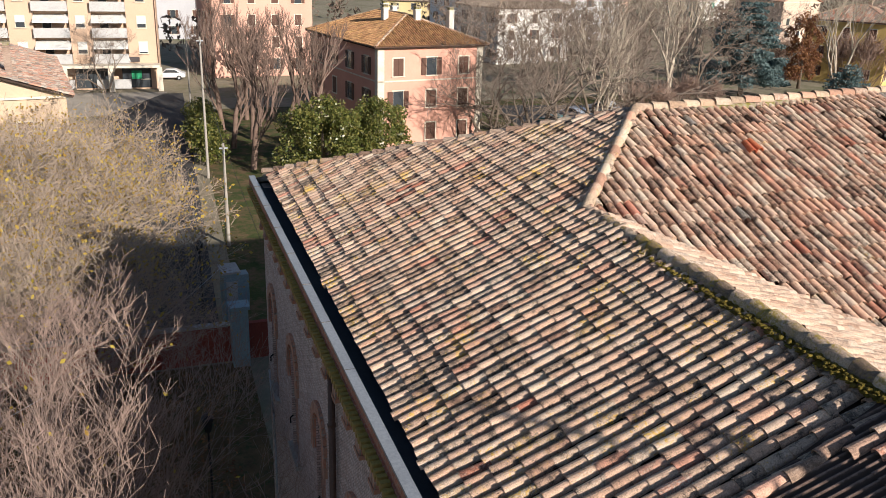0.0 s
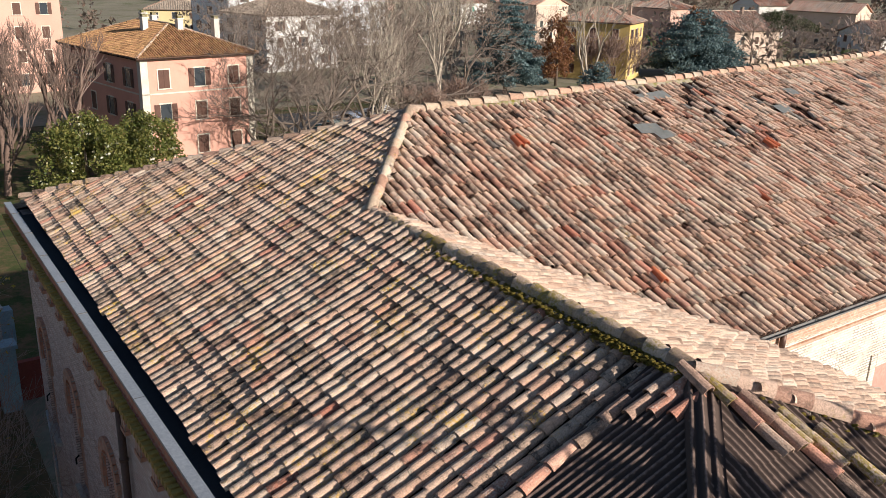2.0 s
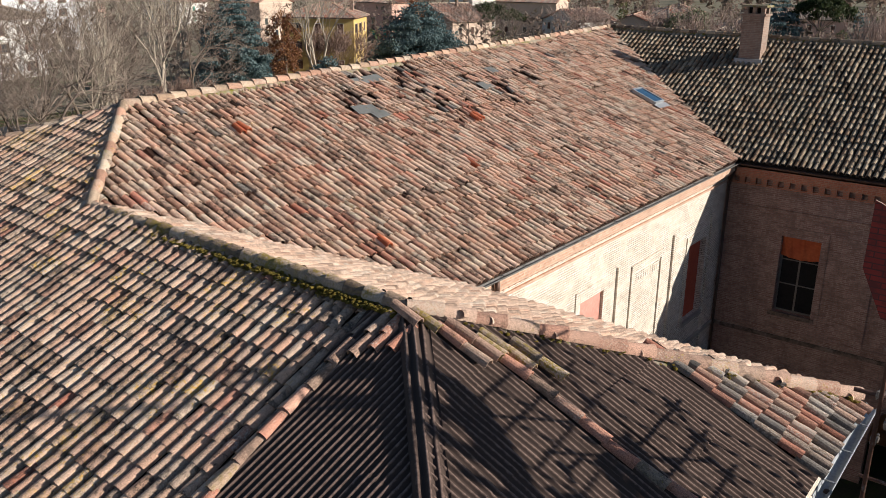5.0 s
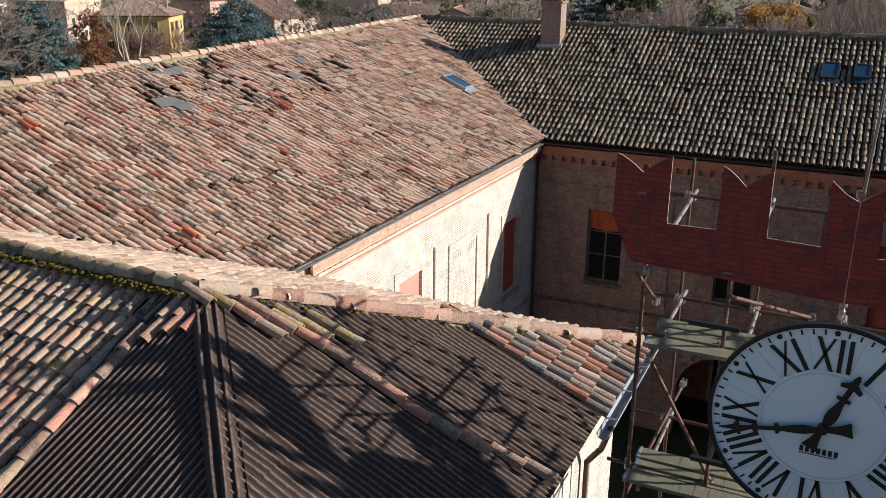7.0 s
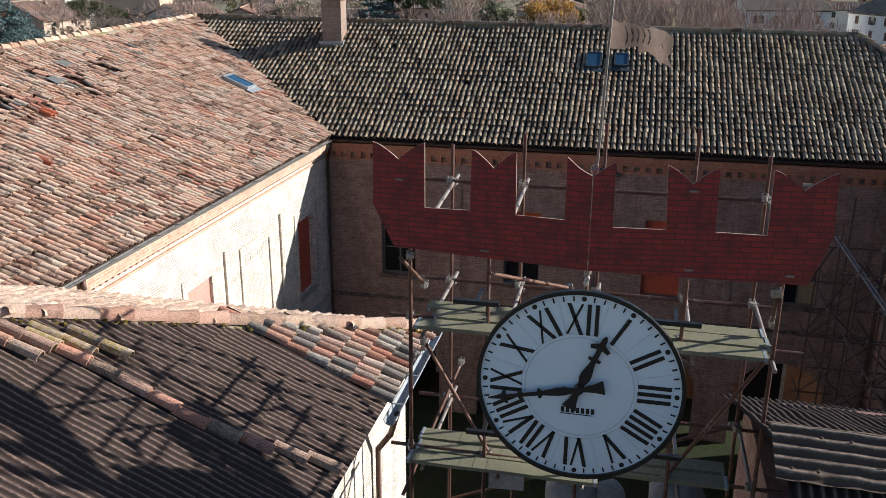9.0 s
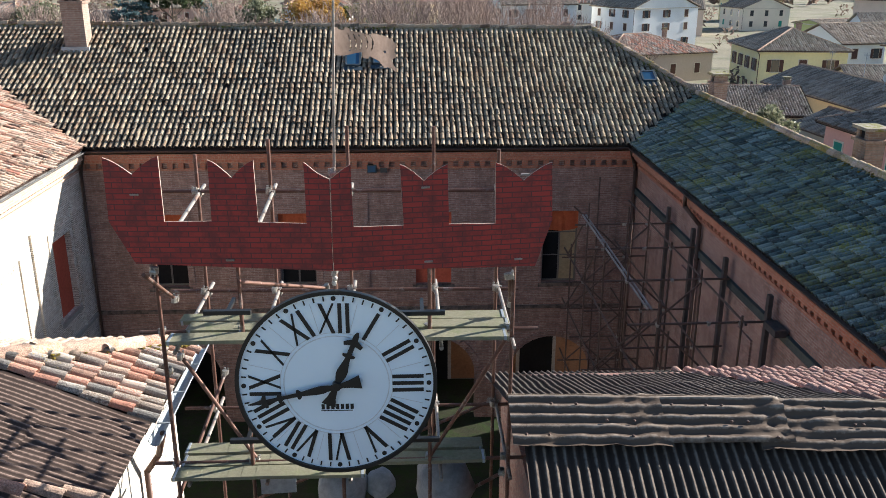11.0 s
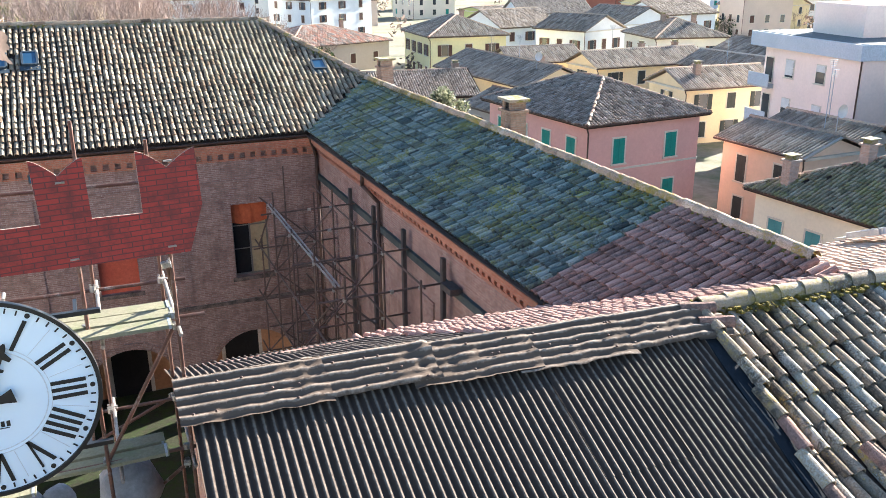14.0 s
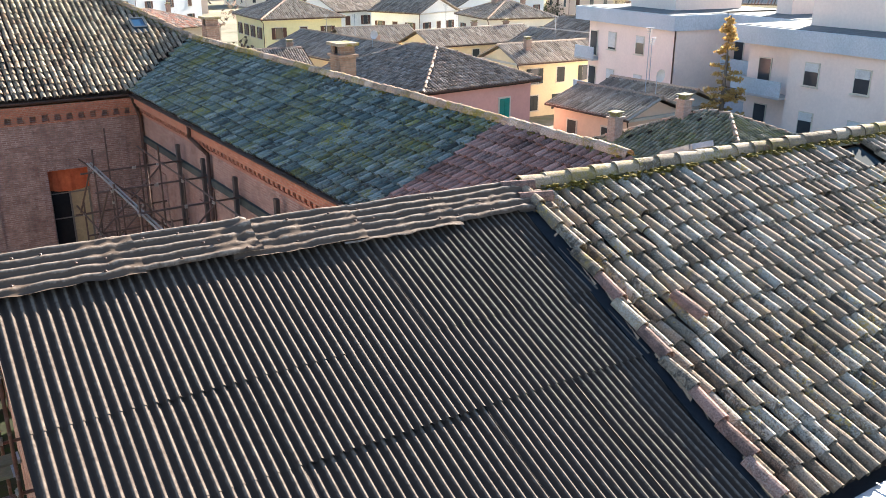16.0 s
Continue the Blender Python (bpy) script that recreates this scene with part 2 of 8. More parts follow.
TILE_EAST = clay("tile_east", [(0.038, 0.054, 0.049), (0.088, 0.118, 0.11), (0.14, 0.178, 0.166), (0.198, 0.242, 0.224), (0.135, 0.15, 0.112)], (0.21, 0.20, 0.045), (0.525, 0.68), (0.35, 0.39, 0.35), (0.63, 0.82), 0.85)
TILE_NEW = clay("tile_new", [(0.28, 0.155, 0.122), (0.33, 0.188, 0.148), (0.36, 0.215, 0.172), (0.39, 0.245, 0.198), (0.31, 0.185, 0.148)], (0.2, 0.13, 0.1), (0.8, 0.95), (0.44, 0.33, 0.28), (0.70, 0.95), 0.55)
TILE_RIGHT = clay("tile_right", [(0.12, 0.09, 0.062), (0.20, 0.15, 0.105), (0.27, 0.205, 0.148), (0.31, 0.245, 0.18), (0.225, 0.18, 0.132)], (0.38, 0.26, 0.06), (0.555, 0.74), (0.46, 0.425, 0.36), (0.605, 0.90), 0.85)
TILE_GREY_RIDGE = clay("tile_grey_ridge", [(0.17, 0.13, 0.092), (0.24, 0.185, 0.135), (0.29, 0.23, 0.17), (0.32, 0.26, 0.195), (0.23, 0.175, 0.125)], (0.24, 0.185, 0.05), (0.52, 0.66), (0.44, 0.41, 0.35), (0.66, 0.9), 0.6)
TILE_RIDGE = clay("tile_ridge", [(0.33, 0.22, 0.15), (0.42, 0.30, 0.21), (0.47, 0.36, 0.26), (0.50, 0.39, 0.29), (0.40, 0.24, 0.17)], (0.30, 0.25, 0.05), (0.6, 0.74), (0.52, 0.46, 0.38), (0.66, 0.9), 0.3)
TILE_MOSSY = clay("tile_mossy", [(0.28, 0.20, 0.14), (0.40, 0.285, 0.205), (0.47, 0.355, 0.265), (0.50, 0.39, 0.30), (0.37, 0.27, 0.195)], (0.26, 0.195, 0.035), (0.505, 0.64), (0.52, 0.47, 0.39), (0.70, 0.9), 0.5)
TILE_RED = clay("tile_red", [(0.36, 0.15, 0.10), (0.42, 0.20, 0.14), (0.44, 0.25, 0.18), (0.40, 0.30, 0.23), (0.22, 0.20, 0.18)], (0.40, 0.29, 0.06), (0.60, 0.78), (0.52, 0.46, 0.39), (0.62, 0.88), 0.5)
TILE_HIP = clay("tile_hip", [(0.40, 0.22, 0.155), (0.47, 0.27, 0.195), (0.51, 0.33, 0.245), (0.50, 0.36, 0.275), (0.44, 0.25, 0.18)], (0.33, 0.26, 0.05), (0.58, 0.72), (0.54, 0.47, 0.38), (0.66, 0.9), 0.4)
TILE_HOLD = clay("tile_hold", [(0.36, 0.165, 0.11), (0.47, 0.23, 0.16), (0.52, 0.285, 0.205), (0.54, 0.35, 0.26), (0.43, 0.30, 0.225)], (0.44, 0.30, 0.06), (0.62, 0.78), (0.58, 0.50, 0.41), (0.71, 0.9), 0.5)
TILE_VIVID = clay("tile_vivid", [(0.40, 0.165, 0.11), (0.44, 0.20, 0.14), (0.47, 0.25, 0.18), (0.42, 0.18, 0.12)], (0.40, 0.29, 0.06), (0.7, 0.85), (0.56, 0.48, 0.40), (0.66, 0.88), 0.7)
TILE_TOWN = clay("tile_town", [(0.19, 0.145, 0.108), (0.27, 0.21, 0.16), (0.33, 0.265, 0.205), (0.37, 0.305, 0.24), (0.27, 0.215, 0.165)], (0.28, 0.24, 0.08), (0.66, 0.88), (0.44, 0.41, 0.37), (0.68, 0.95))
TILE_OCHRE = clay("tile_ochre", [(0.30, 0.16, 0.08), (0.38, 0.21, 0.10), (0.44, 0.26, 0.12), (0.42, 0.24, 0.12), (0.33, 0.17, 0.09)], (0.46, 0.28, 0.05), (0.58, 0.78), (0.5, 0.4, 0.28), (0.75, 0.95), 0.3)
# Clay pans, coloured near black for the shade between the covers.
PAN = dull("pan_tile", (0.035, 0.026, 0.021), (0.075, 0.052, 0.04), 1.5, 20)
MORTAR = dull("mortar", (0.33, 0.29, 0.23), (0.24, 0.20, 0.15), 2, 30, stain=(0.16, 0.15, 0.03), stain_at=(0.45, 0.6))
MOSS = dull("moss", (0.12, 0.095, 0.02), (0.21, 0.155, 0.032), 6, 60, 1.0, 1.0, 0.03)
ONDU = sunlit_crest("bitumen_sheet", (0.058, 0.041, 0.034), (0.245, 0.172, 0.142))
ONDU_EAST = sunlit_crest("bitumen_sheet_pale", (0.044, 0.031, 0.024), (0.18, 0.145, 0.117))
LEAD = sunlit_crest("bitumen_ridge", (0.085, 0.060, 0.044), (0.35, 0.275, 0.215))
# Two more pan tones, darkened likewise for shaded gaps.
PAN_FRONT = dull("pan_tile_brown_shaded", (0.024, 0.016, 0.012), (0.06, 0.038, 0.028), 1.5, 20)
PAN_WEST = dull("pan_tile_red_shaded", (0.028, 0.016, 0.012), (0.07, 0.036, 0.026), 1.5, 20)
ZINC = dull("zinc", (0.30, 0.32, 0.34), (0.40, 0.42, 0.44), 0.8, 18, 0.5, 0.2, 0.004, 0.35, stain=(0.16, 0.10, 0.07), stain_at=(0.66, 0.8))
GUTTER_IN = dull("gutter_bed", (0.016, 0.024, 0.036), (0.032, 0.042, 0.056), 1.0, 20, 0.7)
COPPER = dull("brown_pipe", (0.085, 0.05, 0.038), (0.12, 0.07, 0.05), 1.5, 20, 0.5, 0.1, 0.003, 0.3)
# West brick is toned pale for sun; north and east copies darkened for shade.
WALL_SUN = brick_wall("brick_west_sunlit", (0.62, 0.53, 0.43), (0.77, 0.71, 0.62), (0.56, 0.49, 0.41), stain=(0.58, 0.42, 0.31), stain_at=(0.60, 0.82), open_joint=0.42)
WALL_NORTH = brick_wall("brick_north_shaded", (0.245, 0.142, 0.114), (0.335, 0.215, 0.178), (0.37, 0.29, 0.25), stain=(0.28, 0.205, 0.175), stain_at=(0.6, 0.85), relief=0.8, open_joint=0.5, runs=0.4)
WALL_EAST = brick_wall("brick_east_shaded", (0.30, 0.165, 0.132), (0.37, 0.23, 0.19), (0.40, 0.315, 0.27), stain=(0.31, 0.225, 0.185), stain_at=(0.6, 0.85), relief=0.8, open_joint=0.5, runs=0.3)
WALL_FRONT = brick_wall("brick_front", (0.48, 0.34, 0.29), (0.62, 0.51, 0.46), (0.30, 0.25, 0.225), stain=(0.44, 0.36, 0.33), stain_at=(0.5, 0.8))
CORNICE = brick_wall("brick_cornice", (0.40, 0.14, 0.085), (0.46, 0.19, 0.12), (0.42, 0.26, 0.19), 0.14, 0.067, stain=(0.30, 0.13, 0.09))
CORNICE_WARM = brick_wall("brick_cornice_warm", (0.46, 0.25, 0.165), (0.56, 0.36, 0.26), (0.58, 0.46, 0.36), 0.14, 0.067, stain=(0.46, 0.28, 0.2))
PLASTER_RED = dull("red_panel", (0.42, 0.075, 0.04), (0.50, 0.11, 0.06), 0.7, 12, 0.75, 0.15)
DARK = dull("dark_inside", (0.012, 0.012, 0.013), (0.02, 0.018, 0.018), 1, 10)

# ---- tile roofs ----
def tile_shape(width, length, seg, lip=0.013, arch=1.2, kick=0.028, taper=0.84):
    """Points and faces of one half-round cover tile: x across, y up the slope, z off the roof."""
    pts, faces, n = [], [], seg + 1
    for y, r, z in ((0.0, width / 2, kick), (length, width / 2 * taper, 0.0)):
        for i in range(n):
            a = math.pi * i / seg
            pts.append((-math.cos(a) * r, y, z + math.sin(a) * r * arch))
    for i in range(n):
        a = math.pi * i / seg
        r = width / 2 - lip
        pts.append((-math.cos(a) * r, 0.0, kick + math.sin(a) * r * arch * 0.98))
    for i in range(n):
        a = math.pi * i / seg
        r = width / 2 - lip
        pts.append((-math.cos(a) * r, 0.16, kick * 0.43 + math.sin(a) * r * arch * 0.92))
    for i in range(seg):
        faces += [(i, i + 1, n + i + 1, n + i), (i + 1, i, 2 * n + i, 2 * n + i + 1), (2 * n + i + 1, 2 * n + i, 3 * n + i, 3 * n + i + 1)]
    return np.array(pts), np.array(faces)


def frame_of(o, u, v):
    u, v = Vector(u).normalized(), Vector(v)
    v = (v - u * v.dot(u)).normalized()
    w = u.cross(v)
    m = Matrix.Identity(4)
    for i, col in enumerate((u, v, w)):
        m.col[i][:3] = col
    m.translation = Vector(o)
    return m


def joined(name, base_pts, base_faces, mats, material, parent, label="", kind="stuff", flip=None):
    """Many alike pieces as one mesh."""
    k = len(base_pts)
    hom = np.c_[base_pts, np.ones(k)]
    pts = np.einsum("nij,kj->nki", np.array(mats), hom)[:, :, :3].reshape(-1, 3)
    faces = (base_faces[None] + (np.arange(len(mats)) * k)[:, None, None]).reshape(-1, base_faces.shape[1])
    me = bpy.data.meshes.new(name)
    me.vertices.add(len(pts))
    me.vertices.foreach_set("co", pts.ravel())
    me.loops.add(faces.size)
    me.loops.foreach_set("vertex_index", faces.ravel().astype(np.int32))
    me.polygons.add(len(faces))
    me.polygons.foreach_set("loop_start", (np.arange(len(faces)) * base_faces.shape[1]).astype(np.int32))
    me.materials.append(material)
    me.update(calc_edges=True)
    me.shade_flat()
    ob = new(name, me)
    ob.parent = parent
    return tagged(ob, label, kind=kind)


def tile_roof(name, label, corners, up, material, pitch=0.205, course=0.345, width=0.165, seg=8, single=None, holes=(), zones=(), kind="structure", category="roof", sag=0.03, seed=1, parent=None, gone=0.004, broken=(), pan_mat=None, reds=0.0, wander=0.03, arch=1.2, kick=0.028, slack=1.0, taper=0.84):
    """A roof slope of clay tiles. corners: the slope's outline, its first two points along the eave; up: the way up the slope.
    single: (a0, a1, b0, b1), the stretch whose tiles are objects; holes: such stretches without tiles; zones: (polygon in a and b, material)."""
    rnd = random.Random(seed)
    o = Vector(corners[0])
    m = frame_of(o, Vector(corners[1]) - o, up)
    inv = m.inverted()
    flat = [(inv @ Vector(c)) for c in corners]
    poly = [(p.x, p.y) for p in flat]
    deck = MB()
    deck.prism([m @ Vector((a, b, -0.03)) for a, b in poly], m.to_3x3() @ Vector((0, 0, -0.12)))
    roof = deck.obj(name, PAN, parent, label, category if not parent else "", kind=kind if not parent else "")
    amax, amin, bmax = max(p[0] for p in poly), min(p[0] for p in poly), max(p[1] for p in poly)
    cols = np.arange(amin + pitch / 2, amax, pitch)
    rows = np.arange(-0.05, bmax, course)
    aa, bb = np.meshgrid(cols, rows)
    aa, bb = aa.ravel(), bb.ravel()
    keep = within(poly, aa, bb + 0.16)
    for h in holes:
        keep &= ~((aa > h[0]) & (aa < h[1]) & (bb > h[2]) & (bb < h[3]))
    aa, bb = aa[keep], bb[keep]
    base, faces = tile_shape(width, course + 0.07, seg, 0.013, arch, kick, taper)
    groups, lone = {}, []
    for a, b in zip(aa, bb):
        ruin = max([max(0.0, 1 - math.hypot(a - p[0], b - p[1]) / p[2]) for p in broken] or [0])
        if rnd.random() < gone + 0.3 * ruin:
            continue
        mat = material if rnd.random() > 0.5 * ruin + 0.012 * bool(broken) else TILE_RED
        if reds and rnd.random() < reds * max(0.0, 4.0 * noise.noise(Vector((a * 0.55, b * 0.8, seed + 20))) - 0.5):
            mat = TILE_VIVID
        for zone, other in zones:
            if within(zone, np.array([a]), np.array([b + 0.1]))[0]:
                mat = other
        lift = sag * (noise.noise(Vector((a * 0.35, b * 0.5, seed))) + 0.4 * noise.noise(Vector((a * 1.7, b * 1.3, seed + 5))))
        slip = slack * (rnd.uniform(-0.03, 0.015) if rnd.random() < 0.9 else rnd.uniform(-0.12, 0.06)) - ruin * rnd.uniform(0, 0.3)
        place = m @ Matrix.Translation((a + rnd.uniform(-0.013, 0.013) + wander * noise.noise(Vector((a * 0.9, b * 0.35, seed))), b + slip, 0.035 + lift + rnd.uniform(-0.006, 0.01))) @ Euler((rnd.gauss(0, 0.012), rnd.gauss(0, 0.05), rnd.gauss(0, 0.03 + 0.25 * ruin))).to_matrix().to_4x4()
        if single and single[0] < a < single[1] and single[2] < b < single[3] and len(lone) < 300:
            lone.append((place, mat))
        else:
            groups.setdefault(mat, []).append(place)
    for mat, mats in groups.items():
        joined("tile_field", base, faces, mats, mat, roof)
    meshes = {}
    for place, mat in lone:
        if mat not in meshes:
            meshes[mat] = bpy.data.meshes.new("tile")
            meshes[mat].from_pydata(base.tolist(), [], faces.tolist())
            meshes[mat].materials.append(mat)
        shared("tile", meshes[mat], roof, place)
    # the hollow tiles between the covers, with the gaps' shade in their colour
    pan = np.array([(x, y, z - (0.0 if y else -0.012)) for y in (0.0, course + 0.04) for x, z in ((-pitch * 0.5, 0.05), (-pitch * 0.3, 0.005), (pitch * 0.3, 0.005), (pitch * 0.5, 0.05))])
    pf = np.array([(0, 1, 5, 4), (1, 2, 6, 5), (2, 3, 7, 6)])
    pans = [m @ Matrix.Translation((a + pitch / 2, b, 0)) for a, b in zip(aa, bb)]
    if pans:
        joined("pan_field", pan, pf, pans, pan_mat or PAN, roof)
    return roof, m


def ridge(parent, p0, p1, material, r=0.12, length=0.42, step=0.36, bed=True, seed=3, name="ridge_tile", droop=0.0, moss=None, moss_sides=(-1, -1, 1), clump=1.0, kick=0.028, taper=0.84):
    """Half-round ridge tiles from p0 to p1 on a bed of mortar."""
    rnd = random.Random(seed)
    p0, p1 = Vector(p0), Vector(p1)
    way = (p1 - p0).normalized()
    side = way.cross(Vector((0, 0, 1))).normalized()
    base, faces = tile_shape(r * 2, length, 12, 0.016, 1.2, kick, taper)
    me = bpy.data.meshes.new(name)
    me.from_pydata(base.tolist(), [], faces.tolist())
    me.shade_smooth()
    me.set_sharp_from_angle(angle=radians(40))
    me.materials.append(material)
    n = max(1, int((p1 - p0).length / step))
    m = frame_of(p0, side, way)
    for i in range(n):
        f = i / n
        dip = -droop * math.sin(math.pi * f) + 0.015 * noise.noise(Vector((i * 0.4, seed, 0)))
        place = m @ Matrix.Translation((rnd.uniform(-0.012, 0.012), i * (p1 - p0).length / n, 0.015 + dip)) @ Euler((0, rnd.gauss(0, 0.05), rnd.gauss(0, 0.03))).to_matrix().to_4x4()
        shared(name, me, parent, place)
    if bed:
        b = MB()
        for i in range(n):
            q0, q1 = p0.lerp(p1, i / n), p0.lerp(p1, (i + 1) / n)
            h = 0.05 - droop * math.sin(math.pi * i / n)
            w0, w1 = r * rnd.uniform(1.1, 1.45), r * rnd.uniform(1.1, 1.45)
            up = Vector((0, 0, 1))
            b.add([q0 - side * w0 - up * 0.09, q1 - side * w1 - up * 0.09, q1 - side * 0.05 + up * h, q0 - side * 0.05 + up * h, q0 + side * 0.05 + up * h, q1 + side * 0.05 + up * h, q1 + side * w1 - up * 0.09, q0 + side * w0 - up * 0.09],
                  [(0, 1, 2, 3), (3, 2, 5, 4), (4, 5, 6, 7)])
        b.obj("mortar_bed", MORTAR, parent)
    if moss:
        g = MB()
        for i in range(moss):
            q = p0.lerp(p1, rnd.random()) + side * rnd.choice(moss_sides) * rnd.uniform(0.06, 0.2 + 0.06 * (clump > 1)) + Vector((0, 0, rnd.uniform(-0.03, 0.05)))
            g.ball(q, rnd.uniform(0.014, 0.042) * clump, 0.45, 6, 4, 0.3, rnd)
        g.obj("moss", MOSS, parent, kind="stuff")


def corrugated(name, corners, up, material, parent, pitch=0.097, amp=0.019, wide=0.95, long=1.25, lift=0.06, seed=5, wavy=0.006, lap=0.008, cuts=()):
    """Corrugated sheets over a convex outline: first two corners along the lower edge; ribs run up the slope."""
    rnd = random.Random(seed)
    o = Vector(corners[0])
    m = frame_of(o, Vector(corners[1]) - o, up)
    inv = m.inverted()
    poly = [((inv @ Vector(c)).x, (inv @ Vector(c)).y) for c in corners]

    def reach(a):
        cuts = [y0 + (y1 - y0) * (a - x0) / (x1 - x0) for (x0, y0), (x1, y1) in zip(poly, poly[1:] + poly[:1]) if min(x0, x1) <= a <= max(x0, x1) and abs(x1 - x0) > 1e-9]
        return (min(cuts), max(cuts)) if cuts else None
    amin, amax, bmax = min(p[0] for p in poly), max(p[0] for p in poly), max(p[1] for p in poly)
    bmin = min(p[1] for p in poly)
    b0, row = bmin, 0
    while b0 < bmax:
        nxt = cuts[row] if row < len(cuts) else b0 + long
        b1 = min(nxt + 0.08, bmax)
        a0 = amin
        while a0 < amax - 0.02:
            a1 = min(a0 + wide + pitch, amax)
            g, strips = MB(), []
            tilt, off = rnd.uniform(-0.004, 0.008), rnd.uniform(-0.006, 0.006)
            k = max(2, int((a1 - a0) / pitch * 8))
            for i in range(k + 1):
                a = min(max(a0 + (a1 - a0) * i / k, amin + 1e-4), amax - 1e-4)
                r = reach(a)
                if r is None:
                    continue
                lo, hi = max(r[0], b0), min(r[1], b1)
                if hi - lo < 0.01:
                    continue
                z = lift + amp * math.cos(2 * math.pi * (a - amin) / pitch) + off
                strips.append([m @ Vector((a, b, z + lap * max(0.0, 1 - (b - b0) / long) + tilt * (b - b0) + wavy * noise.noise(Vector((a * 2.2, b * 2.0, seed))))) for b in (lo, lo + (hi - lo) * 0.33, lo + (hi - lo) * 0.67, hi)])
            if len(strips) > 2:
                g.add([p for s in strips for p in s], [(4 * i + j, 4 * i + 4 + j, 4 * i + 5 + j, 4 * i + 1 + j) for i in range(len(strips) - 1) for j in range(3)])
                g.obj("sheet", material, parent, smooth=True)
            a0 += wide
        b0 = nxt
        row += 1
    return m

# ---- ground ----
GROUND = -3.0
EARTH = dull("earth", (0.20, 0.175, 0.125), (0.28, 0.25, 0.18), 0.05, 1.5, 1.0, 0.4, 0.03, stain=(0.13, 0.14, 0.07), stain_at=(0.5, 0.65))
g = MB()
g.add([(-900, -900, GROUND), (900, -900, GROUND), (900, 900, GROUND), (-900, 900, GROUND)], [(0, 1, 2, 3)])
g.obj("ground", EARTH, None, "earth and dry grass of the town's ground", "ground", kind="structure")


# ---- walls of the old building ----
def wall(name, label, p0, p1, z0, z1, thick, openings, material, arches=()):
    """A wall from p0 to p1 (its face is on the right hand of that way), with openings (a0, a1, b0, b1) that go through it;
    arches: (centre a, radius, spring b) closes the corners above a round-headed opening."""
    p0, p1 = Vector((*p0, 0)), Vector((*p1, 0))
    u = (p1 - p0).normalized()
    n = Vector((u.y, -u.x, 0))
    length = (p1 - p0).length
    aa = sorted({0.0, length, *(v for o in openings for v in o[:2])})
    bb = sorted({z0, z1, *(v for o in openings for v in o[2:])})
    g = MB()

    def block(a0, a1, b0, b1):
        q = [p0 + u * a - n * t + Vector((0, 0, b)) for b in (b0, b1) for a, t in ((a0, 0), (a1, 0), (a1, thick), (a0, thick))]
        g.add(q, [(3, 2, 1, 0), (4, 5, 6, 7), (0, 1, 5, 4), (1, 2, 6, 5), (2, 3, 7, 6), (3, 0, 4, 7)])
    for a0, a1 in zip(aa, aa[1:]):
        run = None
        for b0, b1 in zip(bb, bb[1:]):
            solid = not any(o[0] <= (a0 + a1) / 2 <= o[1] and o[2] <= (b0 + b1) / 2 <= o[3] for o in openings)
            if solid:
                run = (run[0], b1) if run else (b0, b1)
            elif run:
                block(a0, a1, *run)
                run = None
        if run:
            block(a0, a1, *run)
    for ca, r, sb in arches:
        for s in (-1, 1):
            arc = [(ca + s * r * math.cos(k * math.pi / 16), sb + r * math.sin(k * math.pi / 16)) for k in range(9)]
            out = [(ca + s * r, sb + r)] + (arc if s > 0 else arc)
            pts = [p0 + u * a + Vector((0, 0, b)) for a, b in out]
            if s < 0:
                pts.reverse()
            g.prism(pts[::-1], -n * thick)
    return g.obj(name, material, None, label, "wall", kind="structure")


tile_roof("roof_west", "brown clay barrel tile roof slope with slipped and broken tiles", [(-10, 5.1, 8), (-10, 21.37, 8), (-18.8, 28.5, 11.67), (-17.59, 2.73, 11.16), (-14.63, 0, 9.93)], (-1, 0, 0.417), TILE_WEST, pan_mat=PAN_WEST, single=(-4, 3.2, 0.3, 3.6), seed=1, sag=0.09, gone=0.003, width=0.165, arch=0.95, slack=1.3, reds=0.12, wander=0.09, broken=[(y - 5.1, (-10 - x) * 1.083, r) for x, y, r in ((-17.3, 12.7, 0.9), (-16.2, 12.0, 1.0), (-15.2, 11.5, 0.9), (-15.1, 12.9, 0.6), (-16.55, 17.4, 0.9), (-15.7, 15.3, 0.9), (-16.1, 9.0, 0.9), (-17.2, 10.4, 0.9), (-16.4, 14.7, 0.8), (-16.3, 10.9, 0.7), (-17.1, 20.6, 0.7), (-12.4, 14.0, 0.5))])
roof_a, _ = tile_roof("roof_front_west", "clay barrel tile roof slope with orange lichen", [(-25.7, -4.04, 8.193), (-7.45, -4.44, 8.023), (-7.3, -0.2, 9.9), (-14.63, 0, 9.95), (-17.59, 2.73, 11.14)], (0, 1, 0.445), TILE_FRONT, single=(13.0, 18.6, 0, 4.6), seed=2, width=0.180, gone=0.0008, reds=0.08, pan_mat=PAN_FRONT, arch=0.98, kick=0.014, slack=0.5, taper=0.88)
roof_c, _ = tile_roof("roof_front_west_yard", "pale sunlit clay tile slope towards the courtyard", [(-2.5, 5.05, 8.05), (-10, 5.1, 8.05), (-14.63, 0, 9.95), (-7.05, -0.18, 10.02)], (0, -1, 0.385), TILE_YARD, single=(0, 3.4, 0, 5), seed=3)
roof_e, _ = tile_roof("roof_front_west_end", "hipped roof end with reused red clay tiles", [(-2.45, 2.5, 8.02), (-2.45, 5.0, 8.02), (-3.9, 3.45, 8.67), (-4.9, 2.5, 9.1)], (-1, 0, 0.448), TILE_RED, seed=4, single=(0, 3, 0, 3))
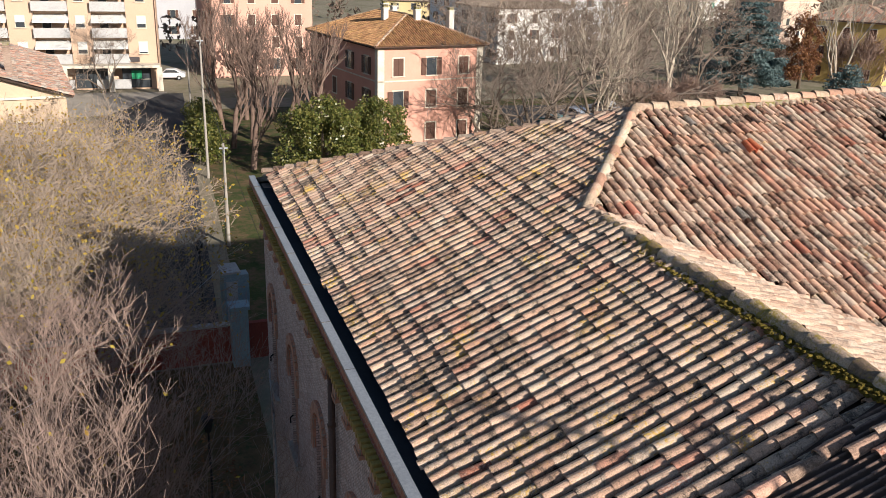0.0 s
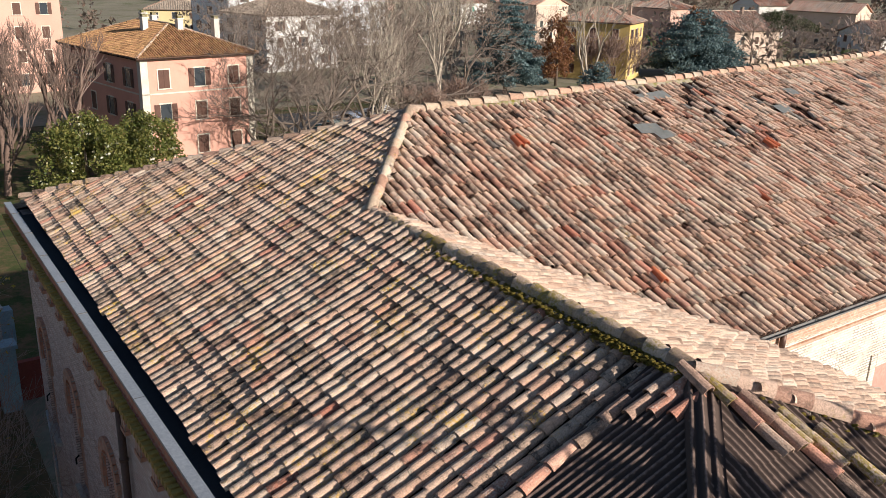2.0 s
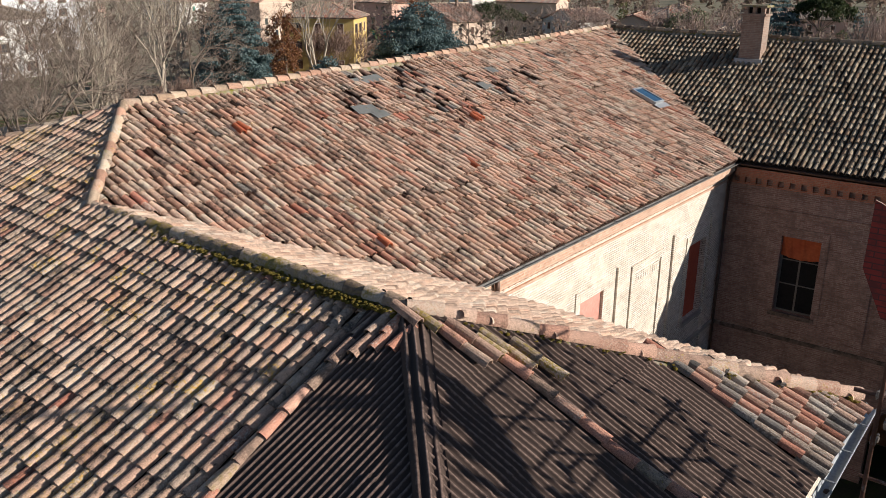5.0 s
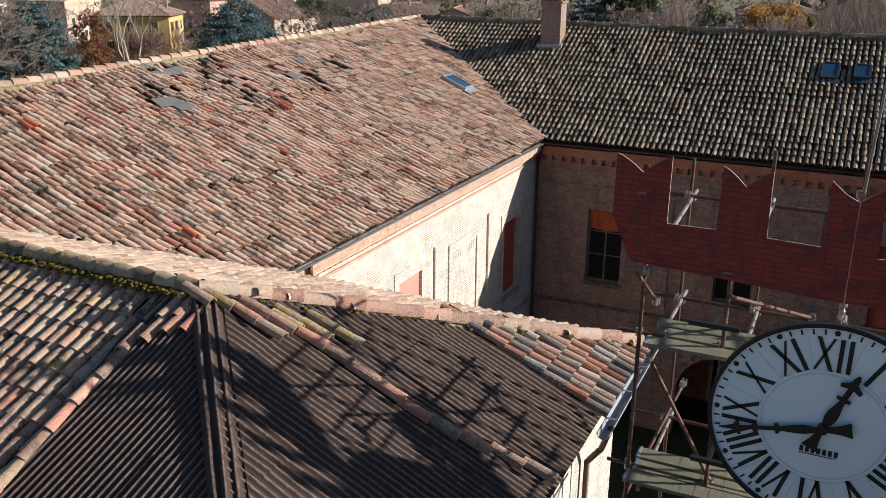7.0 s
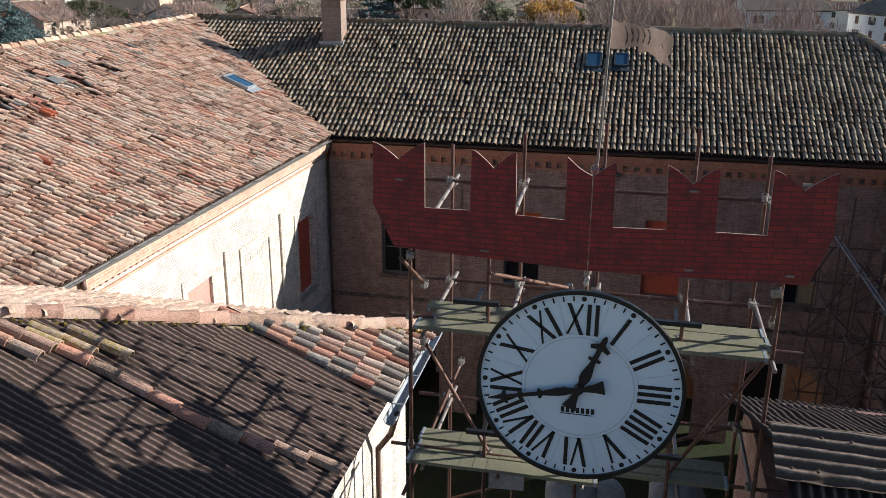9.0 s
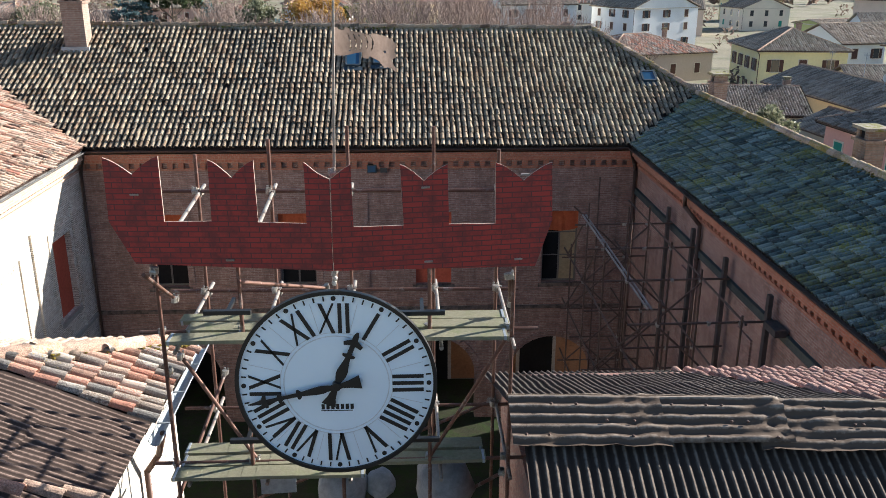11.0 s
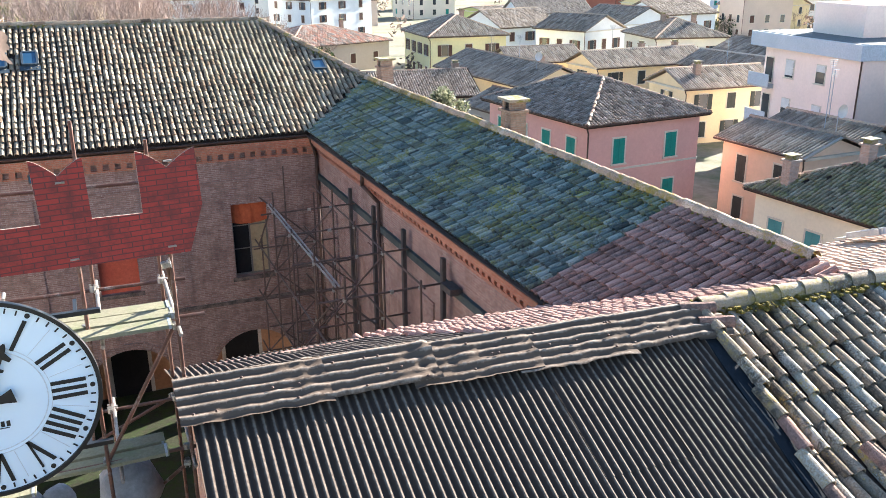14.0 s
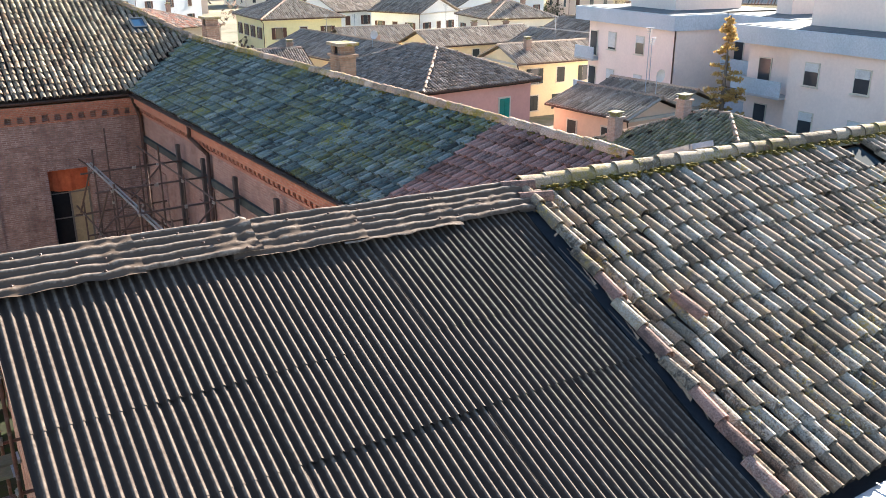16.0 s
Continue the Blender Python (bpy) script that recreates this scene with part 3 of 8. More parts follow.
roof_n, _ = tile_roof("roof_north", "dark clay barrel tile roof with pale sunlit crowns", [(-10, 21.37, 8), (9.1, 21.37, 8), (12.15, 24.05, 9.37), (8.85, 28.1, 11.42), (-18.8, 28.5, 11.65)], (0, 1, 0.51), TILE_NORTH, seed=5, seg=6, wander=0.035, sag=0.05, arch=1.05, slack=0.6, width=0.17)
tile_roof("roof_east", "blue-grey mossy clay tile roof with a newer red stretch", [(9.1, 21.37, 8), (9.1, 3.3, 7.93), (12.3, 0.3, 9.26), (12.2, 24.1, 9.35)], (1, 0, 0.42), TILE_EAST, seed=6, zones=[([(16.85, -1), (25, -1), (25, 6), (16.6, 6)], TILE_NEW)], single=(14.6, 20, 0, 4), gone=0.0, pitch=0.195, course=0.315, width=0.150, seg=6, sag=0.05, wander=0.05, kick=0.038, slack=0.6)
roof_d, _ = tile_roof("roof_front_east", "grey lichen-covered clay barrel tile roof", [(8.05, -5.25, 7.80), (22, -5.65, 7.62), (22, -1.17, 9.45), (8.55, -0.80, 9.62)], (0, 1, 0.41), TILE_RIGHT, seed=7, width=0.152, single=(-1, 4.5, 0, 6), gone=0.0, holes=((6.75, 7.4, 3.85, 4.45),))
tile_roof("roof_front_east_yard", "new red clay tile slope towards the courtyard", [(9.1, 4.1, 7.74), (5.4, 4.25, 7.74), (6.9, -0.45, 9.72), (14, -0.8, 9.66), (12.3, 1.1, 9.22)], (0, -1, 0.4), TILE_NEW, seed=8, gone=0)

tile_roof("roof_front_east_far", "newer reddish clay tile slope behind the ridge", [(22, 4.6, 7.72), (15.2, 4.7, 7.74), (12.3, 1.1, 9.22), (14, -0.8, 9.63), (22, -1.05, 9.5)], (0, -1, 0.31), TILE_YARD, seed=9, seg=5)
far = MB()
for outline in ([(-17.59, 2.73, 11.1), (-18.8, 28.5, 11.6), (-26.6, 35, 8), (-26.2, -4.4, 8)], [(-18.8, 28.5, 11.6), (8.85, 28.1, 11.4), (15.4, 35, 8), (-26.6, 35, 8)], [(8.85, 28.1, 11.4), (12.15, 24.05, 9.33), (15.4, 22, 8), (15.4, 35, 8)],
                [(12.3, 1.1, 9.3), (15.4, 4.1, 8), (15.4, 22, 8), (12.15, 24.05, 9.3)]):
    far.prism(outline, (0, 0, -0.15))
far.obj("roof_outer", TILE_TOWN, None, "outer slopes of the old clay tile roof", "roof", kind="structure")

# corrugated bitumen sheets laid over the damaged stretches
cover_w = empty("corrugated_cover_west", (-5, -1, 8.5), 0, "dark corrugated bitumen sheets over a damaged hip roof", "roof sheets")
cover_w.matrix_basis = Matrix.Identity(4)
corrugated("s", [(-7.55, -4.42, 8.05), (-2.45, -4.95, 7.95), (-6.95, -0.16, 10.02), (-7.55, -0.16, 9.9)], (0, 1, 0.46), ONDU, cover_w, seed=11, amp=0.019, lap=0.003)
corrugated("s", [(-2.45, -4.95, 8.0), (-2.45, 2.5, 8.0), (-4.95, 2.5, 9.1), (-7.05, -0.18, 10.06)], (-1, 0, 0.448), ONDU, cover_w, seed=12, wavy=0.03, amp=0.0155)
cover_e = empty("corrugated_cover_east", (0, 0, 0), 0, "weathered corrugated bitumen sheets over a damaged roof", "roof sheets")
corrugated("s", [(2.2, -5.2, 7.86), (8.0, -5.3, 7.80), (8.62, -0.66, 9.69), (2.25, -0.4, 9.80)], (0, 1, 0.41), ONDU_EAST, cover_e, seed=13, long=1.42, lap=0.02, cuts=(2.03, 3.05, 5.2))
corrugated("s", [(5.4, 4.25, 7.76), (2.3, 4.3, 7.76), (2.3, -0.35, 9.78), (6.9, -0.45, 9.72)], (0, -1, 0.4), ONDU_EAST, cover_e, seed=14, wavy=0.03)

# ridges and hips
ridge(roof_a, (-14.63, 0.04, 9.95), (-7.05, -0.16, 10.02), TILE_MOSSY, 0.13, seed=1, moss=2200, moss_sides=(1, 1, 1, -1), clump=1.05)
ridge(roof_a, (-25.9, -4.1, 8.2), (-17.59, 2.73, 11.2), TILE_FRONT, 0.10, 0.46, 0.43, seed=2, moss=60)
ridge(roof_a, (-17.59, 2.73, 11.22), (-14.63, 0.0, 10.0), TILE_RIDGE, 0.12, seed=3)
ridge(roof_a, (-17.59, 2.73, 11.22), (-18.8, 28.5, 11.73), TILE_RIDGE, 0.125, 0.46, 0.42, seed=4)
ridge(roof_c, (-2.5, 5.0, 8.12), (-7.05, -0.18, 10.06), TILE_HIP, 0.125, 0.5, 0.44, seed=5, moss=150)
ridge(roof_d, (8.5, -0.66, 9.745), (22, -1.03, 9.575), TILE_GREY_RIDGE, 0.125, 0.46, 0.40, seed=6, moss=1100, moss_sides=(1, 1, -1), clump=1.1, kick=0.014, taper=0.93)
ridge(roof_d, (12.2, 24.0, 9.41), (12.3, 1.1, 9.32), TILE_MOSSY, 0.12, seed=7, moss=500, moss_sides=(-1, 1), clump=1.1, kick=0.014, taper=0.93)

ridge(roof_n, (8.85, 28.1, 11.5), (-18.8, 28.5, 11.72), TILE_NORTH, 0.115, 0.44, 0.38, seed=8, moss=200)
ridge(roof_n, (12.15, 24.05, 9.44), (8.85, 28.1, 11.5), TILE_MOSSY, 0.12, seed=9, moss=160)

YW, YN, XE = -10.4, 21.8, 9.5
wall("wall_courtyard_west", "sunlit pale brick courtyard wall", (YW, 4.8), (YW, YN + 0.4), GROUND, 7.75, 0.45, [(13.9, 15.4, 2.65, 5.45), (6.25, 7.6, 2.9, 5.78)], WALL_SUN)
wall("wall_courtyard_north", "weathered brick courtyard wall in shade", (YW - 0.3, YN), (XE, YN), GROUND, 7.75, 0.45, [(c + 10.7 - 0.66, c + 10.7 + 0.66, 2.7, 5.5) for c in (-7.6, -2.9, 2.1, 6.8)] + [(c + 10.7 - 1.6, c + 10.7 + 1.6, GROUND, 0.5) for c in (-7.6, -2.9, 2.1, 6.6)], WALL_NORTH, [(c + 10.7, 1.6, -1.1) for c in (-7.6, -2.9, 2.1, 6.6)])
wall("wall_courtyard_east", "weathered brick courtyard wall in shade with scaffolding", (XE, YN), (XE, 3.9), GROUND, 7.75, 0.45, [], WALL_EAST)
wall("wall_front_west", "brick street front with arched windows", (-25.9, -4.2), (-2.7, -4.75), GROUND, 7.82, 0.45, [(25.9 + c - 0.5, 25.9 + c + 0.5, 2.0, 5.1) for c in (-24.3, -20.8, -17.3, -13.9, -10.5)], WALL_FRONT, [(25.9 + c, 0.5, 4.6) for c in (-24.3, -20.8, -17.3, -13.9, -10.5)])
wall("wall_front_west_end", "cracked pale brick end wall beside the gap", (-2.75, -4.7), (-2.75, 4.7), GROUND, 8.0, 0.45, [], WALL_SUN)
wall("wall_front_west_yard", "brick wall towards the courtyard", (-2.75, 4.7), (-10.4, 4.8), GROUND, 8.0, 0.45, [], WALL_SUN)
wall("wall_front_east_end", "brick end wall beside the gap", (2.6, 3.9), (2.6, -4.9), GROUND, 8.0, 0.45, [], WALL_EAST)
wall("wall_front_east_yard", "brick wall towards the courtyard", (XE, 3.85), (2.6, 3.9), GROUND, 8.0, 0.45, [], WALL_EAST)
wall("wall_front_east", "brick street front", (2.6, -4.9), (21.6, -5.2), GROUND, 7.5, 0.45, [], WALL_FRONT)
wall("wall_west", "outer brick wall", (-25.9, 34.6), (-25.9, -4.2), GROUND, 7.9, 0.45, [], WALL_FRONT)

# ---- courtyard walls: cornices, windows, gutters ----
WHITE_FRAME = paint("old_frame", (0.16, 0.14, 0.12), 0.7)
PANEL_PINK = dull("pink_panel", (0.52, 0.24, 0.19), (0.60, 0.32, 0.26), 0.7, 12, 0.8, 0.15)
STONE = dull("grey_stone", (0.36, 0.32, 0.28), (0.44, 0.40, 0.35), 1.0, 18, 0.9, stain=(0.2, 0.18, 0.15))
LEDGE = dull("dark_ledge", (0.15, 0.115, 0.095), (0.22, 0.17, 0.145), 1.0, 16, 0.92, 0.5, 0.012, stain=(0.07, 0.06, 0.05), stain_at=(0.45, 0.6))
GLASS = glass_dark("window_glass")
GLASS_SKY = glass_dark("skylight_glass", (0.02, 0.055, 0.10), 0.08)
CURTAIN = dull("red_curtain", (0.36, 0.08, 0.035), (0.48, 0.125, 0.05), 1.5, 8, 0.85, 0.2)
OCHRE = dull("ochre_plaster", (0.26, 0.13, 0.07), (0.33, 0.18, 0.10), 0.6, 9, 0.9, stain=(0.15, 0.09, 0.06))
PANE_WARM = dull("old_pane", (0.30, 0.22, 0.12), (0.38, 0.30, 0.18), 1.5, 10, 0.35)


def cornice(name, label, p0, p1, n, z=7.2, top=7.78, out=0.36, step=0.33, brick=None, size=1.0):
    """Brick bands that step out under an eave, with a row of small corbels."""
    p0, p1, n = Vector((*p0, 0)), Vector((*p1, 0)), Vector((*n, 0))
    u = (p1 - p0).normalized()
    length = (p1 - p0).length
    ang = math.degrees(math.atan2(u.y, u.x))
    thing = empty(name, (0, 0, 0), 0, label, "cornice", kind="structure")
    g = MB()
    for k, (b0, b1, o) in enumerate(((z + 0.22, z + 0.30, out * 0.5), (z + 0.30, z + 0.42, out * 0.75), (z + 0.42, top, out), (z - 0.07, z, 0.06))):
        g.box(p0 + u * length / 2 + n * o / 2 + Vector((0, 0, (b0 + b1) / 2)), (length, o, b1 - b0), ang)
    g.obj("band", brick or CORNICE, thing)
    c = MB().box((0, 0, 0.1 - 0.1 * size), (step * 0.5, 0.15 * size, 0.2 * size)).box((0, 0.02, 0.1 - 0.23 * size), (step * 0.36, 0.1 * size, 0.07 * size)).mesh("corbel", brick or CORNICE)
    for i in range(int(length / step)):
        q = p0 + u * (i + 0.5) * step + n * 0.075 * size + Vector((0, 0, z + 0.12))
        shared("corbel", c, thing, Matrix.Translation(q) @ Matrix.Rotation(radians(ang), 4, "Z"))
    return thing


cornice("cornice_west", "warm brick cornice with small corbels", (YW, 5.0), (YW, YN), (1, 0), brick=CORNICE_WARM, size=0.5, step=0.24)
cornice("cornice_north", "dark red brick cornice with small corbels", (YW, YN), (XE, YN), (0, -1), size=1.0, step=0.38)
cornice("cornice_east", "red brick cornice with small corbels", (XE, YN), (XE, 4.0), (-1, 0), size=0.75, step=0.3)


STEEL_GREY = dull("dull_grey_metal", (0.13, 0.125, 0.12), (0.19, 0.18, 0.17), 1.2, 18, 0.6, 0.2, 0.004, 0.2, stain=(0.09, 0.06, 0.045))


def gutter(name, label, p0, p1, r=0.075, material=None):
    """A half-round gutter with a rolled lip and joint straps."""
    p0, p1 = Vector(p0), Vector(p1)
    u = (p1 - p0).normalized()
    s = Vector((0, 0, 1)).cross(u).normalized()
    g, pts, n = MB(), [], 9
    for p in (p0, p1):
        for rr in (r, r - 0.008):
            pts += [p + s * rr * math.cos(math.pi * i / (n - 1)) - Vector((0, 0, 1)) * rr * math.sin(math.pi * i / (n - 1)) for i in range(n)]
    faces = []
    for i in range(n - 1):
        faces += [(i, i + 1, 2 * n + i + 1, 2 * n + i), (n + i + 1, n + i, 3 * n + i, 3 * n + i + 1), (i, n + i, n + i + 1, i + 1), (2 * n + i, 2 * n + i + 1, 3 * n + i + 1, 3 * n + i)]
    for e in (0, n - 1):
        faces.append((e, n + e, 3 * n + e, 2 * n + e))
    g.add(pts, faces)
    thing = g.obj(name, material or COPPER, None, label, "gutter")
    lip = MB().tube(p0 + s * r, p1 + s * r, 0.012, n=6).tube(p0 - s * r, p1 - s * r, 0.012, n=6)
    lip.obj("lip", material or COPPER, thing)
    strap = MB().box((0, 0, 0), (0.03, 2 * r + 0.02, 0.012)).mesh("strap", material or COPPER)
    k = int((p1 - p0).length / 0.9)
    for i in range(k):
        shared("strap", strap, thing, Matrix.Translation(p0 + u * (i + 0.5) * 0.9 + Vector((0, 0, 0.012))) @ Matrix.Rotation(math.atan2(u.y, u.x), 4, "Z"))
    return thing


def downpipe(name, label, pts, r=0.045, material=None):
    g = MB()
    g.path(pts, r)
    for p in pts[1:-1]:
        g.ball(p, r * 1.02, 1, 8, 6)
    thing = g.obj(name, material or COPPER, None, label, "pipe", smooth=True)
    ring = MB().tube((0, 0, -0.025), (0, 0, 0.025), r * 1.25, n=10).mesh("clip", material or COPPER)
    a, b = Vector(pts[-2]), Vector(pts[-1])
    for i in range(4):
        shared("clip", ring, thing, Matrix.Translation(a.lerp(b, 0.1 + 0.25 * i)))
    return thing


gutter("gutter_west", "dark half-round metal gutter under the eave", (-9.93, 5.2, 7.93), (-9.93, 21.3, 7.93), 0.06, STEEL_GREY)
gutter("gutter_north", "dark half-round metal gutter under the eave", (-9.9, 21.3, 7.93), (9.0, 21.3, 7.93))
gutter("gutter_east", "dark half-round metal gutter under the eave", (9.03, 21.3, 7.93), (9.03, 4.2, 7.93))
downpipe("downpipe", "brown downpipe with a swan neck", [(-9.95, 6.35, 7.9), (-9.95, 6.35, 7.5), (-10.3, 6.35, 7.15), (-10.32, 6.35, GROUND)], 0.06)
downpipe("downpipe", "dark downpipe in the courtyard corner", [(-9.95, 21.25, 7.9), (-10.2, 21.6, 7.3), (-10.28, 21.68, 7.0), (-10.28, 21.68, GROUND)])
downpipe("downpipe", "dark downpipe in the courtyard corner", [(9.05, 21.25, 7.9), (9.3, 21.6, 7.3), (9.38, 21.68, 7.0), (9.38, 21.68, GROUND)], 0.06)
downpipe("downpipe", "brown downpipe with a swan neck", [(9.03, 15.0, 7.9), (9.03, 15.0, 7.55), (9.38, 14.6, 7.1), (9.4, 14.6, GROUND)], 0.06)
downpipe("downpipe", "brown downpipe beside the end wall", [(-2.3, 2.6, 7.85), (-2.45, 2.75, 7.4), (-2.66, 2.8, 7.1), (-2.66, 2.8, GROUND)])


def oblong(name, label, at, n, w, h, kind, sill=True, category="window"):
    """A tall courtyard window at its lower middle, facing n. kind: panel, curtain, panes."""
    at, n = Vector(at), Vector((*n, 0))
    u = Vector((-n.y, n.x, 0))
    ang = math.degrees(math.atan2(u.y, u.x))
    thing = empty(name, (0, 0, 0), 0, label, category)
    up = Vector((0, 0, 1))

    def slab(part_name, a0, a1, b0, b1, back, deep, material, parent=thing):
        return MB().box(at + u * (a0 + a1) / 2 + up * (b0 + b1) / 2 - n * (back + deep / 2), (a1 - a0, deep, b1 - b0), ang).obj(part_name, material, parent)
    if kind == "panel":
        slab("panel", -w / 2, w / 2, 0, h, 0.05 if "pinkish" in label else 0.16, 0.04, PANEL_PINK if "pinkish" in label else PLASTER_RED)
    else:
        # Black backing in place of the room's own darkness.
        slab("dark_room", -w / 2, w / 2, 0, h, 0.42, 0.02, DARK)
        f = 0.06
        for a0, a1, b0, b1 in ((-w / 2, w / 2, 0, f), (-w / 2, w / 2, h - f, h), (-w / 2, -w / 2 + f, f, h - f), (w / 2 - f, w / 2, f, h - f), (-f / 2, f / 2, f, h - f), (-w / 2 + f, -f / 2, h * 0.36, h * 0.36 + 0.035), (f / 2, w / 2 - f, h * 0.36, h * 0.36 + 0.035), (-w / 2 + f, -f / 2, h * 0.68, h * 0.68 + 0.035), (f / 2, w / 2 - f, h * 0.68, h * 0.68 + 0.035)):
            slab("frame", a0, a1, b0, b1, 0.22, 0.05, WHITE_FRAME)
        # Panes are blackened too, for the unlit room behind.
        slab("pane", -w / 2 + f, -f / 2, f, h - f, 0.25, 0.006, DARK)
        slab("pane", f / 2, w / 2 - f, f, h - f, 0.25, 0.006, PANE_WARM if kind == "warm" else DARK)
        c = MB()
        rows = 9
        for i in range(rows + 1):
            a = -w / 2 + w * i / rows
            back = 0.17 + 0.03 * math.sin(i * 2.3)
            low = h * 0.74 - 0.09 * math.sin(math.pi * i / rows)
            c.v += [tuple(at + u * a + up * h - n * 0.17), tuple(at + u * a + up * low - n * back)]
        c.f += [(2 * i, 2 * i + 1, 2 * i + 3, 2 * i + 2) for i in range(rows)]
        c.obj("curtain", CURTAIN, thing, "red cloth hanging in the window's head")
    if sill:
        slab("sill", -w / 2 - 0.12, w / 2 + 0.12, -0.14, 0, -0.09, 0.12, STONE if n.x > 0 else LEDGE)
    # raised brick surround
    b = 0.24
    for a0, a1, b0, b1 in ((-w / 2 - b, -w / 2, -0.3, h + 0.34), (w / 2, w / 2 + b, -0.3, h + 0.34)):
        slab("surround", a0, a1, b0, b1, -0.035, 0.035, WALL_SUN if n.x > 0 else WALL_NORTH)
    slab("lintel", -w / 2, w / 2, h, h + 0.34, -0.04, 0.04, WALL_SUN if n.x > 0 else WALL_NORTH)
    return thing


for i, (c, k) in enumerate(((-7.6, "curtain"), (-2.9, "curtain"), (2.1, "panel"), (6.8, "warm"))):
    oblong(f"window_{i + 1}", {"curtain": "tall dark window with a red cloth hung in its head", "panel": "tall window closed with a red panel", "warm": "tall window with old panes and a red cloth"}[k], (c, YN, 2.7), (0, -1), 1.32, 2.8, k)
oblong("window_5", "tall window closed with a red panel in the sunlit wall", (YW, 19.45, 2.65), (1, 0), 1.5, 2.8, "panel")
oblong("window_6", "window closed with a pinkish red panel in the sunlit wall", (YW, 11.73, 2.9), (1, 0), 1.35, 2.88, "panel")
# blind frame, strips and string courses
blind = empty("blind_window", (0, 0, 0), 0, "blind brick window with a raised frame and flat arch", "blind window")
for y0, y1, z0, z1 in ((14.2, 14.38, 2.5, 5.95), (16.3, 16.48, 2.5, 5.95), (14.38, 16.3, 5.72, 5.95)):
    MB().span((YW, y0, z0), (YW + 0.05, y1, z1)).obj("frame", WALL_SUN, blind)
arch = MB()
for i in range(11):
    y = 14.5 + i * 0.165
    arch.box((YW + 0.03, y, 5.5), (0.014, 0.14, 0.26), 0, Matrix.Translation((YW + 0.01, y, 5.5)) @ Matrix.Rotation(radians((i - 5) * 2.4), 4, "X"))
arch.obj("flat_arch", WALL_SUN, blind)
for y in (9.4, 13.3, 17.3, 20.6):
    MB().span((YW, y - 0.1, GROUND), (YW + 0.07, y + 0.1, 6.2)).obj("trim", WALL_SUN, None, "flat brick strip on the sunlit wall", "trim", kind="structure")
for x in (-5.3, -0.4, 4.4, 8.7):
    MB().span((x - 0.12, YN - 0.06, 1.9), (x + 0.12, YN, 6.4)).obj("trim", WALL_NORTH, None, "flat brick strip on the shaded wall", "trim", kind="structure")
for x0, x1 in ((-10.0, -5.42), (-5.18, -0.52), (-0.28, 4.28), (4.52, 8.58)):
    for z in (2.0, 6.36):
        MB().span((x0, YN - 0.05, z - 0.06), (x1, YN, z + 0.06)).obj("trim", WALL_NORTH, None, "flat brick strip on the shaded wall", "trim", kind="structure")
MB().span((YW, YN - 0.09, 1.68), (XE, YN, 1.8)).obj("string_course_north", LEDGE, None, "thin stone string course", "trim", kind="structure")
MB().span((YW, 5, 1.68), (YW + 0.09, YN - 0.09, 1.8)).obj("string_course_west", STONE, None, "thin stone string course", "trim", kind="structure")
# Grey-green ledge with its shade put into the colour.
TEAL = dull("shaded_ledge", (0.06, 0.07, 0.066), (0.10, 0.11, 0.10), 0.8, 12, 0.85)
MB().span((XE - 0.1, 7.2, 6.16), (XE, YN - 0.1, 6.36)).obj("string_course_east", TEAL, None, "blue-grey shaded string course", "trim", kind="structure")
for y in (6.6, 11.0, 15.6, 20.0):
    MB().span((XE - 0.05, y - 0.45, 1.0), (XE, y + 0.45, 5.4)).obj("trim", WALL_EAST, None, "flat brick panel on the shaded wall", "trim", kind="structure")
# arcade behind the arches
MB().span((YW, YN + 3.4, GROUND), (XE, YN + 3.7, 1.6)).obj("wall_arcade", OCHRE, None, "ochre plastered back wall of the arcade", "wall", kind="structure")
MB().span((YW, YN + 0.45, 1.3), (XE, YN + 3.4, 1.5)).obj("ceiling", OCHRE, None, "plastered arcade ceiling", "ceiling", kind="structure")
for i, c in enumerate((-7.6, -2.9, 2.1, 6.6)):
    arch = MB()
    for k in range(17):
        a = math.pi * (k + 0.5) / 17
        q = Matrix.Translation((c + 1.72 * math.cos(a), YN - 0.03, -1.1 + 1.72 * math.sin(a))) @ Matrix.Rotation(-a + math.pi / 2, 4, "Y")
        arch.box((0, 0, 0), (0.29, 0.06, 0.24), 0, q)
    arch.obj("arch_band", WALL_NORTH, None, "raised brick band round an arcade arch", "trim", kind="structure")
    d = empty(f"door_{i + 1}", (0, 0, 0), 0, "dark wooden door in the arcade's back wall", "door")
    MB().span((c - 0.7, YN + 3.3, GROUND), (c + 0.7, YN + 3.39, 0.0)).obj("leaf", DARK, d)
    MB().span((c - 0.85, YN + 3.32, GROUND), (c - 0.7, YN + 3.4, 0.15)).span((c + 0.7, YN + 3.32, GROUND), (c + 0.85, YN + 3.4, 0.15)).span((c - 0.7, YN + 3.32, 0.0), (c + 0.7, YN + 3.4, 0.15)).obj("frame", STONE, d)
lampbox = empty("floodlight", (-0.1, 21.7, 7.15), 0, "small dark floodlight on the courtyard wall", "lamp")
MB().box((0, 0, 0), (0.34, 0.14, 0.3)).box((0.42, 0.03, -0.06), (0.24, 0.1, 0.16)).obj("housing", paint("dark_metal", (0.04, 0.045, 0.05), 0.4), lampbox)
MB().box((0, -0.075, 0), (0.27, 0.01, 0.22)).obj("lens", GLASS_SKY, lampbox)

# ---- roof furniture ----
def laid(o, u, v, a, b, lift=0.0):
    """A pose on a roof slope."""
    m = frame_of(o, u, v)
    return m @ Matrix.Translation((a, b, lift))


